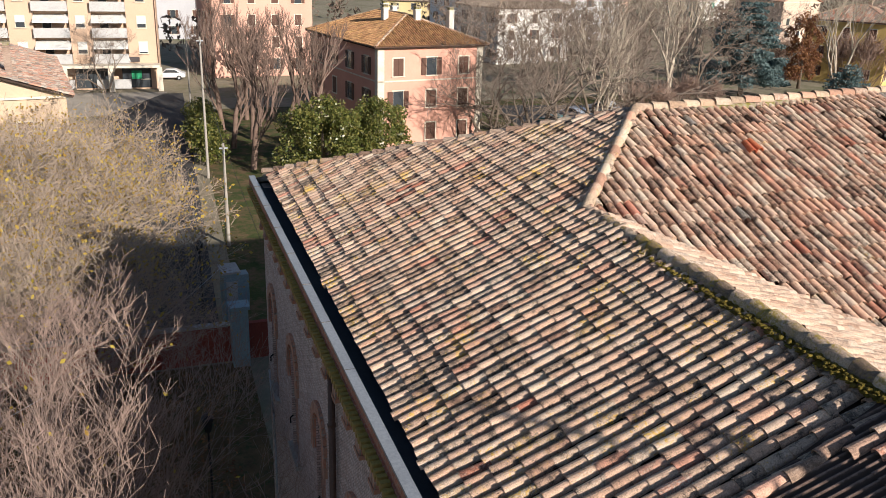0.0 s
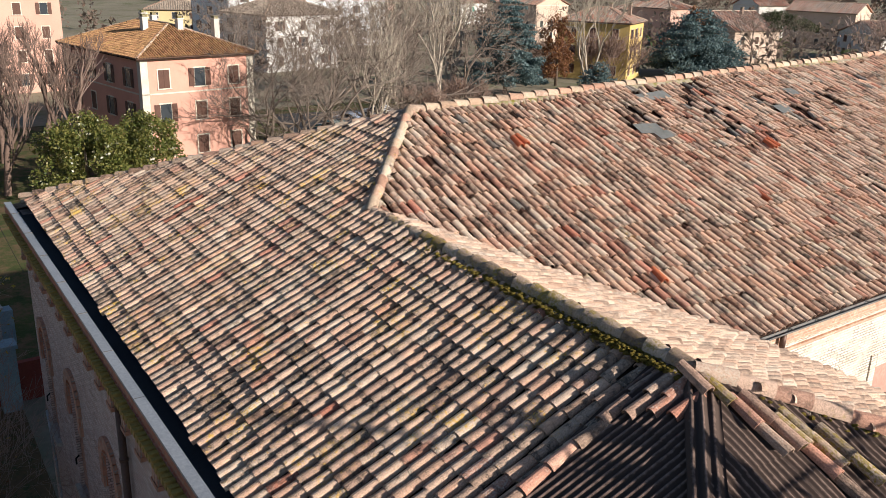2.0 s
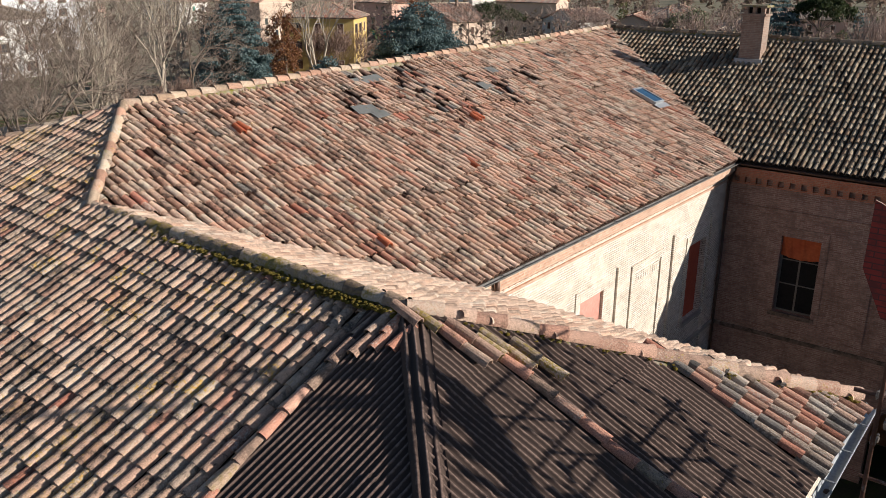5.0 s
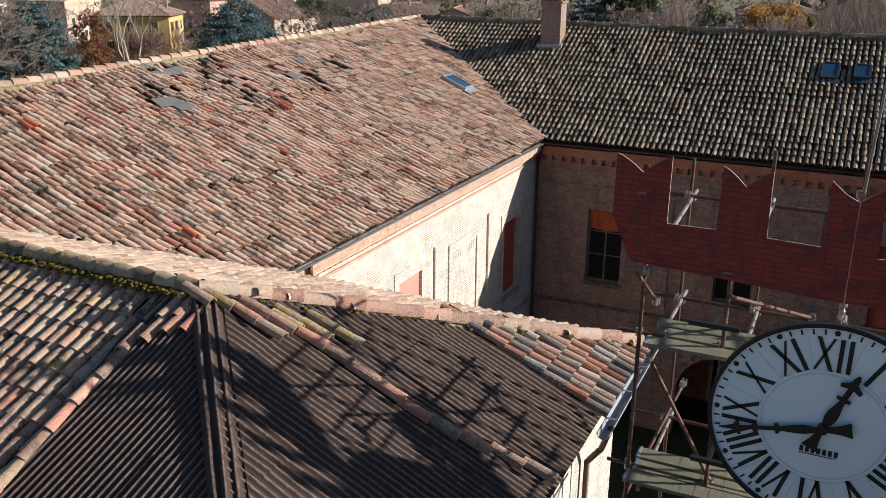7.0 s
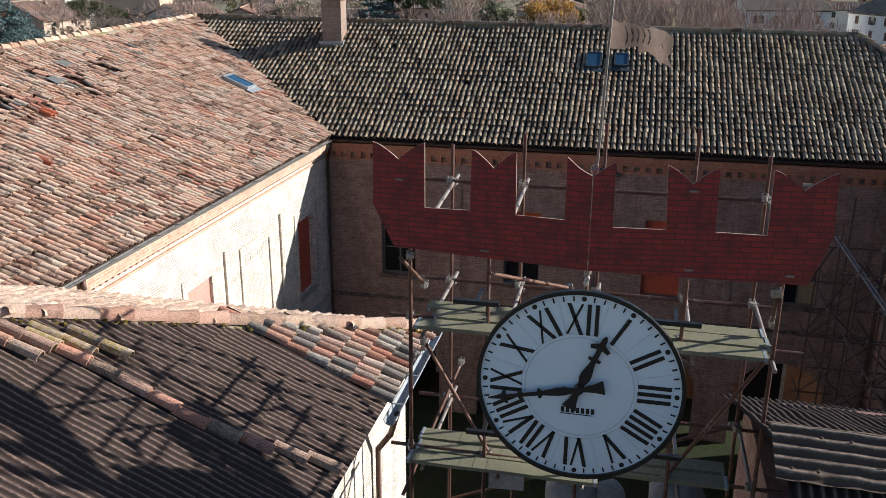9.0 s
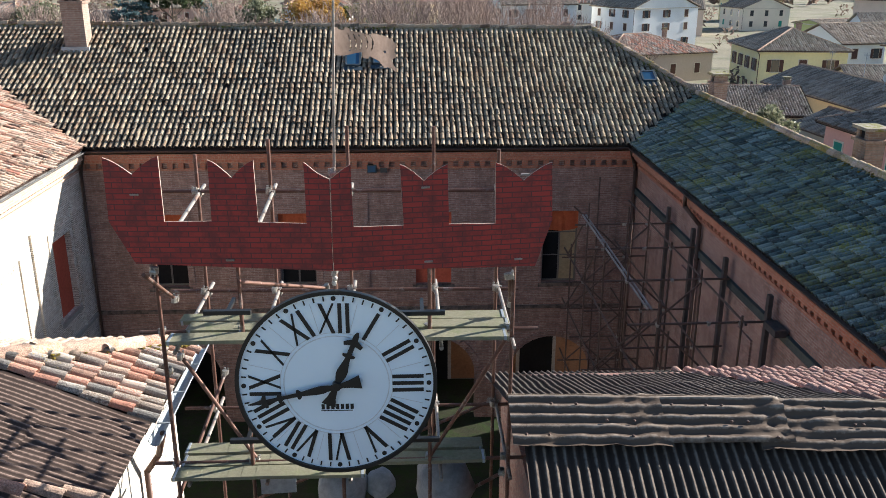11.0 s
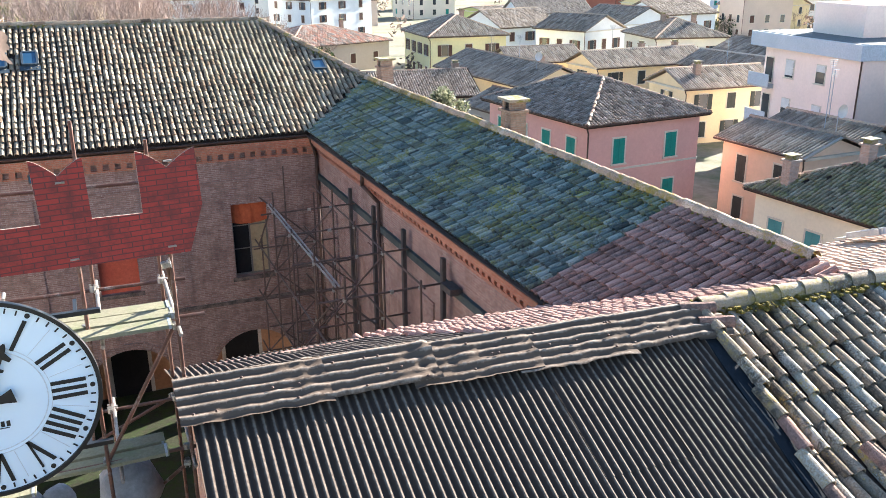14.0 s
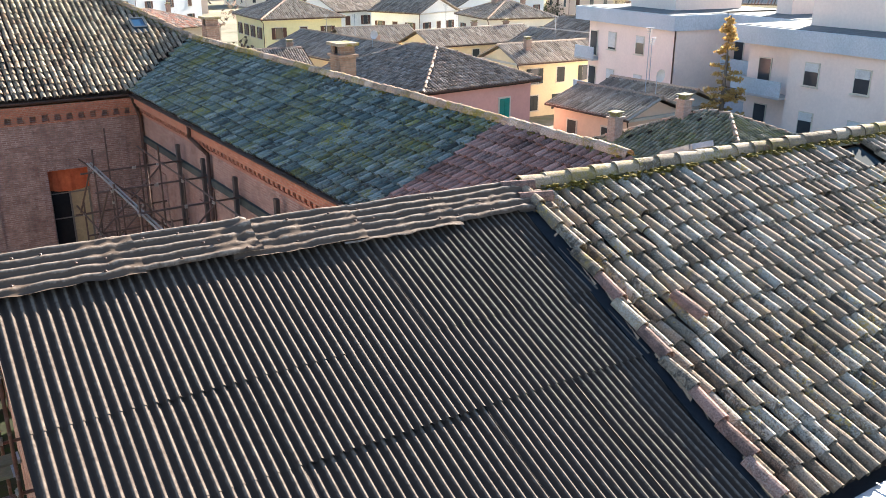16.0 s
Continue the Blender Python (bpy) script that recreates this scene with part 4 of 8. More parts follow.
LEAD_BLUE = dull("lead_blue", (0.025, 0.04, 0.055), (0.05, 0.07, 0.09), 2, 16, 0.7)


def skylight(label, o, up, u, w=0.62, h=0.95, frame_mat=None):
    m = frame_of(o, u, up)
    thing = empty("skylight", (0, 0, 0), 0, label, "skylight")
    thing.matrix_basis = m
    f = 0.07
    g = MB()
    for a, b, s, t in ((0, -h / 2, w, f), (0, h / 2, w, f), (-w / 2, 0, f, h - f), (w / 2, 0, f, h - f)):
        g.box((a, b, 0.13), (s if t == f else f, t, 0.12))
    g.obj("frame", frame_mat or ZINC, thing)
    MB().box((0, 0, 0.155), (w - f, h - f, 0.02)).obj("pane", GLASS_SKY, thing)
    MB().box((0, -h / 2 - 0.16, 0.1), (w + 0.2, 0.26, 0.012)).obj("apron", frame_mat or ZINC, thing)
    return thing


skylight("blue-glazed roof window in a grey frame", (-13.9, 22.15, 9.66), (-1, 0, 0.417), (0, 1, 0), 0.75, 1.0)
skylight("dark blue roof window in a grey frame", (-0.9, 26.1, 10.43), (0, 1, 0.51), (1, 0, 0), 0.55, 0.95, LEAD_BLUE)
skylight("dark blue roof window in a grey frame", (0.15, 26.15, 10.45), (0, 1, 0.51), (1, 0, 0), 0.5, 0.8, LEAD_BLUE)
skylight("dark blue roof window in a grey frame", (10.5, 24.95, 9.85), (0, 1, 0.51), (1, 0, 0), 0.5, 0.6, LEAD_BLUE)
skylight("pale roof window in the red tiles", (16.9, 3.7, 8.28), (0, -1, 0.4), (-1, 0, 0), 0.7, 0.9)
MB().box((0, 0, 0), (0.62, 0.5, 0.012), 0, frame_of((15.12, -1.36, 9.45), (1, 0, 0), (0, 1, 0.41))).obj("roof_patch", paint("dull_blue_sheet", (0.018, 0.034, 0.044), 0.95), None, "dark blue sheet laid where roof tiles are missing", "patch")
PATCH = dull("grey_patch", (0.13, 0.135, 0.13), (0.19, 0.195, 0.19), 2, 20, 0.85)
for a, b, w, h, t in ((-17.3, 10.35, 1.25, 0.34, 4), (-16.0, 8.85, 0.8, 0.42, -6), (-15.7, 9.1, 0.55, 0.3, 5), (-16.15, 14.7, 0.62, 0.4, 3), (-16.9, 16.1, 0.5, 0.35, 0)):
    m = frame_of((a, b, 8 + 0.417 * (-10 - a)), (0, 1, 0), (-1, 0, 0.417)) @ Matrix.Translation((0, 0, 0.14)) @ Matrix.Rotation(radians(t), 4, "Z")
    MB().box((0, 0, 0), (w, h, 0.012), 0, m).obj("roof_patch", PATCH, None, "grey metal sheet patched over missing tiles", "patch")
BRIGHT = clay("tile_bright", [(0.45, 0.12, 0.05), (0.5, 0.16, 0.08), (0.48, 0.14, 0.07), (0.42, 0.12, 0.06)], (0.4, 0.2, 0.1), (0.9, 1), (0.5, 0.3, 0.2), (0.85, 1), 0.2)
tb, tf = tile_shape(0.17, 0.42, 8)
for a, b, k in ((-15.9, 4.6, 2), (-11.55, 4.63, 1), (-12.9, 9.7, 1), (-14.6, 12.2, 2)):
    for i in range(k):
        m = frame_of((a, b, 8 + 0.417 * (-10 - a)), (0, 1, 0), (-1, 0, 0.417)) @ Matrix.Translation((0.21 * (i % 2), -0.36 * (i // 2) + 0.05 * i, 0.1)) @ Matrix.Rotation(0.15 * (i - 1), 4, "Z")
        g = MB().add(tb.tolist(), tf.tolist())
        ob = g.obj("loose_tile", BRIGHT, None, "bright orange-red replacement roof tile", "roof tile", "replacement tiles on the roof")
        ob.matrix_basis = m


def chimney(label, x, y, z0, z1, w, d, material, cap="slab"):
    thing = empty("chimney", (0, 0, 0), 0, label, "chimney")
    MB().span((x - w / 2, y - d / 2, z0), (x + w / 2, y + d / 2, z1)).obj("shaft", material, thing)
    MB().span((x - w / 2 - 0.06, y - d / 2 - 0.06, z1), (x + w / 2 + 0.06, y + d / 2 + 0.06, z1 + 0.08)).obj("collar", material, thing)
    if cap == "slab":
        for sx in (-1, 0, 1):
            for sy in (-1, 1):
                MB().box((x + sx * (w / 2 - 0.1), y + sy * (d / 2 - 0.1), z1 + 0.2), (0.16, 0.16, 0.24)).obj("pier", material, thing)
        MB().box((x, y, z1 + 0.2), (w * 0.7, d * 0.5, 0.22)).obj("flue", DARK, thing)
        MB().span((x - w / 2 - 0.08, y - d / 2 - 0.08, z1 + 0.32), (x + w / 2 + 0.08, y + d / 2 + 0.08, z1 + 0.4)).obj("slab", MORTAR, thing)
    MB().span((x - w / 2 - 0.12, y - d / 2 - 0.14, z0 + 0.0), (x + w / 2 + 0.12, y - d / 2, z0 + 0.4)).obj("flashing", ZINC, thing)
    return thing


CHIM = brick_wall("brick_chimney", (0.26, 0.17, 0.13), (0.33, 0.23, 0.18), (0.34, 0.28, 0.23))
chimney("tall dark brick chimney on the tile roof", -11.78, 27.15, 10.55, 12.6, 0.84, 0.7, CHIM)
chimney("square brick chimney with openings under a slab", 13.1, 13.2, 8.6, 9.75, 0.5, 0.62, brick_wall("brick_stack", (0.20, 0.13, 0.095), (0.26, 0.18, 0.135), (0.25, 0.21, 0.165)))
chimney("small brick chimney by the ridge", 13.1, 24.4, 8.6, 9.75, 0.5, 0.6, CHIM)

# sheet ridges: corrugated strips folded along a ridge or hip, crumpled
def ridge_sheet(parent, p0, p1, down, n_out, wide, material, seed, up_wide=0.2, crumple=0.025, rise=0.105, ribs=0.022, nailed=7, sway=0.012, piece=1.55, tilt=0.02):
    rnd = random.Random(seed)
    p0, p1, down, n_out = Vector(p0), Vector(p1), Vector(down).normalized(), Vector(n_out).normalized()
    u = (p1 - p0).normalized()
    total = (p1 - p0).length
    a0 = 0.0
    while a0 < total - 0.1:
        a1 = min(a0 + piece + 0.2, total)
        g, cols, rows = MB(), int((a1 - a0) / 0.07) + 2, 34
        lift, edge = tilt * rnd.uniform(0.0, 1.25), rnd.uniform(-0.07, 0.07)
        for i in range(cols):
            a = a0 - 0.06 + (a1 - a0 + 0.12) * i / (cols - 1)
            for j in range(rows):
                d = -up_wide + (wide + edge + up_wide) * j / (rows - 1)
                worn = 0.18 + 1.3 * max(0.0, noise.noise(Vector((a * 1.3, d * 1.6, seed + 4)))) + 0.55 * max(0.0, 1 - (a1 - a) / 0.35)
                dent = crumple * worn * (noise.noise(Vector((a * 4.1, d * 5.0, seed))) + 0.6 * noise.noise(Vector((a * 11.0, d * 9.0, seed + 9))))
                wave = ribs * math.cos(2 * math.pi * d / 0.125)
                q = p0 + u * a + (down * d if d > 0 else Vector((-down.x, -down.y, down.z)) * -d) + n_out * (rise + lift + wave * (1 - 0.5 * min(1.0, worn)) + dent + tilt * (a - a0)) + down * sway * noise.noise(Vector((a * 3, j * 0.1, seed))) + down * (0.03 * max(0, d) / wide * noise.noise(Vector((a * 5, seed, 2))))
                g.v.append(tuple(q))
        g.f += [(i * rows + j, i * rows + j + 1, (i + 1) * rows + j + 1, (i + 1) * rows + j) for i in range(cols - 1) for j in range(rows - 1)]
        sheet = g.obj("ridge_sheet", material, parent, smooth=True)
        nails = MB()
        for _ in range(nailed):
            a, d = rnd.uniform(a0 + 0.05, a1 - 0.05), rnd.choice((0.12, wide * 0.55, wide - 0.08))
            nails.ball(p0 + u * a + down * d + n_out * (0.15 + lift), 0.018, 0.7, 6, 4)
        if nailed:
            nails.obj("nail", COPPER, sheet)
        a0 += piece


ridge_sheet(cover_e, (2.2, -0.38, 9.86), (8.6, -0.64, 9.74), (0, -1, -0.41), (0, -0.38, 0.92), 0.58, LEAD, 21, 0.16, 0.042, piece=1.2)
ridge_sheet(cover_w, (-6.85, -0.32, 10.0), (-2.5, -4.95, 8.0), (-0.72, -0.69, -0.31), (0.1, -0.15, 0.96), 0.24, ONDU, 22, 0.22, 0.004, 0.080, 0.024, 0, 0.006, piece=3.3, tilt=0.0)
# single rows of tiles that hold the sheets down
mesh_hold = {m: MB().add(*[x.tolist() for x in tile_shape(0.17, 0.46, 8)]).mesh("tile", m) for m in (TILE_HOLD, TILE_MOSSY, TILE_NEW, TILE_RIGHT)}
rnd = random.Random(17)


def held(x, y, slope, mat, twist=0.0, lift=0.08):
    """One tile that holds the sheets down; slope: 'east' or 'front'."""
    at, u, up = ((x, y, 8 + 0.448 * (-2.45 - x)), (0, 1, 0), (-1, 0, 0.448)) if slope == "east" else ((x, y, 10.03 + 0.455 * y), (1, 0, 0), (0, 1, 0.455))
    shared("tile", mesh_hold[mat], cover_w, frame_of(at, u, up) @ Matrix.Translation((0, 0, lift)) @ Matrix.Rotation(twist, 4, "Z"))


# the row that runs down the end slope, bowed towards the street
for i in range(10):
    x = -2.5 - 0.37 * i
    held(x, 0.20 + 0.42 * max(0.0, (x + 4.2) / 1.7) ** 2 + rnd.uniform(-0.02, 0.02), "east", TILE_MOSSY if i in (3, 9) else TILE_HOLD, rnd.uniform(-0.05, 0.05))
# short rows under the hip tiles
for x, y, mat in ((-5.84, -0.16, TILE_HOLD), (-6.2, -0.2, TILE_HOLD), (-6.52, -0.26, TILE_MOSSY), (-5.83, 0.07, TILE_HOLD), (-6.18, 0.03, TILE_HOLD), (-5.5, 0.34, TILE_MOSSY), (-5.86, 0.28, TILE_MOSSY), (-5.2, 0.62, TILE_MOSSY), (-5.55, 0.57, TILE_MOSSY), (-6.72, -0.42, TILE_HOLD)):
    held(x, y, "east", mat, rnd.uniform(-0.04, 0.04), 0.10)
# the edge of the front slope's tiles
for i in range(10):
    held(-7.40 + rnd.uniform(-0.03, 0.03), -4.55 + 0.37 * i, "front", TILE_MOSSY if i == 4 else TILE_HOLD, rnd.uniform(-0.08, 0.03))
for x, y in ((-7.2, -1.02), (-7.22, -0.68), (-7.0, -0.86), (-7.02, -0.62), (-6.78, -0.78)):
    held(x, y, "front", TILE_HOLD, rnd.uniform(-0.1, 0.0), 0.10)
for i in range(11):
    y = -5.2 + 0.41 * i
    shared("tile", mesh_hold[TILE_RIGHT if i in (3, 5, 7, 8, 9, 10) else TILE_NEW], cover_e, frame_of((8.05 + 0.45 * (y + 5.2) / 4.2 + random.uniform(-0.04, 0.04), y, 7.80 + 0.41 * (y + 5.25)), (1, 0, 0), (0, 1, 0.41)) @ Matrix.Translation((0, 0, 0.13)) @ Matrix.Rotation(random.uniform(-0.1, 0.06), 4, "Z"))
for x, y in ((9.08, -3.27), (8.72, -1.0), (8.62, -0.75)):
    ob = MB().add(*[v.tolist() for v in tile_shape(0.17, 0.46, 8)]).obj("loose_tile", TILE_NEW, None, "loose new red roof tile lying on the old tiles", "roof tile", "loose tiles on the old roof")
    ob.matrix_basis = frame_of((x, y, 7.80 + 0.41 * (y + 5.25)), (1, 0, 0), (0, 1, 0.41)) @ Matrix.Translation((0, 0, 0.14)) @ Matrix.Rotation(0.08 if y < -2 else 1.3, 4, "Z")
FLASH = dull("lead_flashing", (0.014, 0.017, 0.022), (0.024, 0.028, 0.034), 1.2, 16, 0.95)
MB().prism([(7.84, -5.25, 7.89), (8.06, -5.25, 7.89), (8.62, -0.66, 9.77), (8.30, -0.66, 9.77)], (0, 0, 0.03)).obj("valley_flashing", FLASH, cover_e)

# wide metal-lined gutters of the street front
def box_gutter(name, label, p0, p1, wide=0.42):
    p0, p1 = Vector(p0), Vector(p1)
    u = (p1 - p0).normalized()
    n = Vector((u.y, -u.x, 0))
    thing = empty(name, (0, 0, 0), 0, label, "gutter", kind="structure")
    ang = math.degrees(math.atan2(u.y, u.x))
    mid, length = (p0 + p1) / 2, (p1 - p0).length
    MB().box(mid - n * 0.085 + Vector((0, 0, -0.03)), (length, 0.17, 0.05), ang).obj("coping", ZINC, thing, "grey metal coping of the gutter")
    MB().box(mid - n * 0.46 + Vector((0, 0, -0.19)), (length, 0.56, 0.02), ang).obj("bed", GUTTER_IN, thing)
    MB().box(mid - n * 0.05 + Vector((0, 0, -0.16)), (length, 0.1, 0.22), ang).obj("front_board", CORNICE, thing)
    seam = MB().box((0, 0, 0), (0.02, 0.175, 0.008)).mesh("seam", STEEL_GREY)
    for i in range(int(length / 1.9)):
        shared("seam", seam, thing, Matrix.Translation(p0 + u * (i + 0.7) * 1.9 - n * 0.085) @ Matrix.Rotation(radians(ang), 4, "Z"))
    return thing


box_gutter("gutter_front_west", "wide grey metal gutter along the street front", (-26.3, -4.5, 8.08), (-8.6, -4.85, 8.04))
box_gutter("gutter_front_east", "wide white metal gutter along the street front", (2.2, -5.55, 7.85), (22, -5.8, 7.66))
gutter("gutter_end", "dented zinc gutter at the roof's end", (-2.33, 2.3, 7.9), (-2.33, 5.3, 7.95), 0.085, ZINC)

# arched windows and frieze of the street front
FRONT_BRICK = brick_wall("brick_arch", (0.42, 0.20, 0.13), (0.48, 0.27, 0.19), (0.42, 0.33, 0.27), 0.12, 0.25)
u_front = Vector((23.2, -0.55, 0)).normalized()
a_front = math.degrees(math.atan2(u_front.y, u_front.x))
for i, c in enumerate((-24.3, -20.8, -17.3, -13.9, -10.5)):
    base = Vector((-25.9, -4.2, 0)) + u_front * (c + 25.9)
    thing = empty(f"window_{i + 7}", (0, 0, 0), 0, "arched street window bricked up below a red panel", "window")
    thing.matrix_basis = Matrix.Translation(base) @ Matrix.Rotation(radians(a_front), 4, "Z")
    MB().box((0, 0.2, 4.4), (1.0, 0.06, 1.4)).obj("panel", PLASTER_RED, thing)
    for k in range(20):
        MB().box((0, 0.14, 2.06 + k * 0.082), (1.0, 0.1, 0.062)).obj("brick_course", FRONT_BRICK, thing)
    ring = MB()
    for k in range(13):
        a = math.pi * (k + 0.5) / 13
        ring.box((0, 0, 0), (0.15, 0.08, 0.26), 0, Matrix.Translation((0.62 * math.cos(a), -0.04, 4.6 + 0.62 * math.sin(a))) @ Matrix.Rotation(-a + math.pi / 2, 4, "Y"))
    for s in (-1, 1):
        ring.box((s * 0.62, -0.04, 4.3), (0.24, 0.08, 0.6))
    ring.obj("brick_arch", FRONT_BRICK, thing)
    MB().box((0, -0.05, 1.94), (1.3, 0.14, 0.12)).obj("sill", STONE, thing)
    MB().path([(0.45, -0.12, 3.4), (0.55, -0.2, 3.4), (0.55, -0.2, 3.25)], 0.02).obj("shutter_hook", DARK, thing)
frieze = empty("cornice_front", (0, 0, 0), 0, "brick cornice with blind corbel arches and a mossy ledge", "cornice", kind="structure")
frieze.matrix_basis = Matrix.Translation((-25.9, -4.2, 0)) @ Matrix.Rotation(radians(a_front), 4, "Z")
MB().span((0, -0.14, 7.55), (23.2, 0, 7.66)).span((0, -0.28, 7.66), (23.2, 0, 7.86)).obj("band", CORNICE, frieze)
arc = MB()
for k in range(9):
    a = math.pi * (k + 0.5) / 9
    arc.box((0, 0, 0), (0.15, 0.1, 0.11), 0, Matrix.Translation((0.36 * math.cos(a), -0.05, 6.95 + 0.5 * math.sin(a))) @ Matrix.Rotation(-a + math.pi / 2, 4, "Y"))
arc.box((-0.4, -0.05, 6.8), (0.13, 0.1, 0.34)).box((0.4, -0.05, 6.8), (0.13, 0.1, 0.34)).box((-0.4, -0.06, 6.6), (0.2, 0.12, 0.08)).box((0.4, -0.06, 6.6), (0.2, 0.12, 0.08))
arc_mesh = arc.mesh("corbel_arch", FRONT_BRICK)
for i in range(24):
    shared("corbel_arch", arc_mesh, frieze, Matrix.Translation((0.5 + i * 0.96, 0, 0)))
rnd = random.Random(8)
dent = MB().box((0, 0, 0), (0.09, 0.14, 0.12)).mesh("dentil", dull("mossy_brick", (0.26, 0.20, 0.05), (0.34, 0.24, 0.08), 1.2, 20, 0.95, 0.6, 0.02, stain=(0.34, 0.2, 0.13)))
for i in range(150):
    shared("dentil", dent, frieze, Matrix.Translation((0.1 + i * 0.154, -0.36, 7.8 + rnd.uniform(-0.015, 0.015))))
downpipe("downpipe", "grey cable duct down the street front", [(-24.9, -4.35, 2.4), (-24.4, -4.35, 1.2), (-24.3, -4.35, 0.4), (-24.3, -4.35, GROUND)], 0.03, ZINC)
downpipe("downpipe", "dark downpipe on the street front", [(-15.5, -4.6, 7.6), (-15.5, -4.55, 7.2), (-15.5, -4.55, 6.9), (-15.5, -4.55, GROUND)], 0.07)

# ---- scaffold tower with clock and painted battlements ----
STEEL = dull("rusty_tube", (0.10, 0.05, 0.036), (0.17, 0.09, 0.065), 2.5, 30, 0.6, 0.2, 0.003, 0.35, stain=(0.30, 0.27, 0.25), stain_at=(0.55, 0.75))
STEEL_BRIGHT = dull("galvanised_tube", (0.26, 0.23, 0.20), (0.36, 0.32, 0.28), 2.5, 30, 0.5, 0.15, 0.003, 0.4, stain=(0.20, 0.11, 0.075), stain_at=(0.5, 0.7))
CLAMP = dull("coupler", (0.28, 0.26, 0.23), (0.42, 0.39, 0.35), 8, 60, 0.4, 0.3, 0.004, 0.6, stain=(0.2, 0.16, 0.12), stain_at=(0.5, 0.7))
PLANK = dull("grey_plank", (0.18, 0.168, 0.115), (0.25, 0.23, 0.155), 1.5, 22, 0.9, 0.5, 0.006, stain=(0.16, 0.17, 0.09), stain_at=(0.5, 0.7))
BLACK = paint("black_metal", (0.012, 0.012, 0.013), 0.45)

clamp = MB()
clamp.tube((-0.05, 0, 0), (0.05, 0, 0), 0.042, n=10).tube((0, 0.06, -0.045), (0, 0.06, 0.045), 0.042, n=10).box((0, 0.03, 0.03), (0.07, 0.09, 0.03)).box((0, 0.02, -0.03), (0.07, 0.07, 0.03))
for s in (-1, 1):
    clamp.tube((s * 0.03, -0.03, -0.06), (s * 0.03, -0.03, 0.075), 0.01, n=6).tube((s * 0.03, -0.03, 0.05), (s * 0.03, -0.03, 0.072), 0.02, n=6)
clamp_mesh = clamp.mesh("coupler", CLAMP)


def scaffold(name, label, tubes, couplers, r=0.0242, bright=()):
    """tubes: pairs of ends; couplers: points; bright: which tubes are still galvanised."""
    thing = empty(name, (0, 0, 0), 0, label, "scaffold")
    rnd = random.Random(len(tubes))
    for i, (a, b) in enumerate(tubes):
        MB().tube(a, b, r, n=10).obj("tube", STEEL_BRIGHT if i in bright else STEEL, thing, smooth=False)
    for p in couplers:
        shared("coupler", clamp_mesh, thing, Matrix.Translation(p) @ Euler((rnd.uniform(-0.2, 0.2), rnd.uniform(-0.2, 0.2), rnd.choice((0, 1.57, 3.14)) + rnd.uniform(-0.2, 0.2))).to_matrix().to_4x4() @ Matrix.Scale(0.8, 4))
    return thing


BX, FX = (-1.58, -0.64, 0.37, 1.48, 2.33), (-1.74, -0.81, 1.38, 2.36)
tubes, clamps, bright = [], [], []
for x in BX:
    tubes.append(((x, 2.8, GROUND), (x + 0.02, 2.8, 11.95 + 0.18 * math.sin(x * 5))))
for x in FX:
    tubes.append(((x, 1.2, GROUND), (x + 0.02, 1.2, 11.05 if abs(x) > 1.5 else 11.0)))
tubes.append(((0.33, 1.05, GROUND), (0.33, 1.05, 11.4)))
for z in (4.3, 6.3, 8.15, 9.92, 11.3):
    tubes.append(((-2.0, 2.74, z), (2.65, 2.74, z - 0.03)))
    clamps += [(x, 2.74, z) for x in BX]
    if z < 11:
        tubes.append(((-2.0, 1.26, z + 0.06), (2.7, 1.26, z + 0.03)))
        clamps += [(x, 1.26, z + 0.06) for x in FX]
for x in BX:
    for z in (8.08, 9.85, 11.24):
        bright.append(len(tubes))
        front = (0.86 if x < 0.3 else 1.1) if z > 11 else 0.95
        tubes.append(((x + 0.05, front, z - 0.12 * (z > 11)), (x + 0.05, 3.05, z + 0.06)))
        clamps += [(x + 0.05, 2.76, z + 0.03)]
clamps += [(-1.6, 0.75, 10.92), (2.34, 1.12, 10.68), (0.34, 0.92, 10.86), (0.34, 1.05, 11.93), (-1.66, 1.62, 9.5), (-1.72, 1.3, 9.45)]
for a, b in (((-0.75, 0.98, 10.7), (0.05, 2.7, 9.95)), ((-1.66, 1.62, 9.5), (-0.75, 1.3, 8.2)), ((-1.8, 1.05, 7.6), (-1.4, 2.75, 8.7)), ((1.4, 1.3, 8.2), (2.35, 1.3, 9.85)), ((-1.7, 0.7, 10.9), (-1.62, 1.5, 10.3)), ((2.32, 1.1, 10.7), (2.4, 1.6, 10.15)), ((-1.7, 2.85, 6.3), (2.3, 2.85, 8.1)), ((1.45, 2.7, 6.4), (2.3, 1.2, 8.0))):
    tubes.append((a, b))
    clamps += [b]
tower = scaffold("scaffold", "rusty tube scaffold tower in the gap between the roofs", tubes, clamps, bright=set(bright))

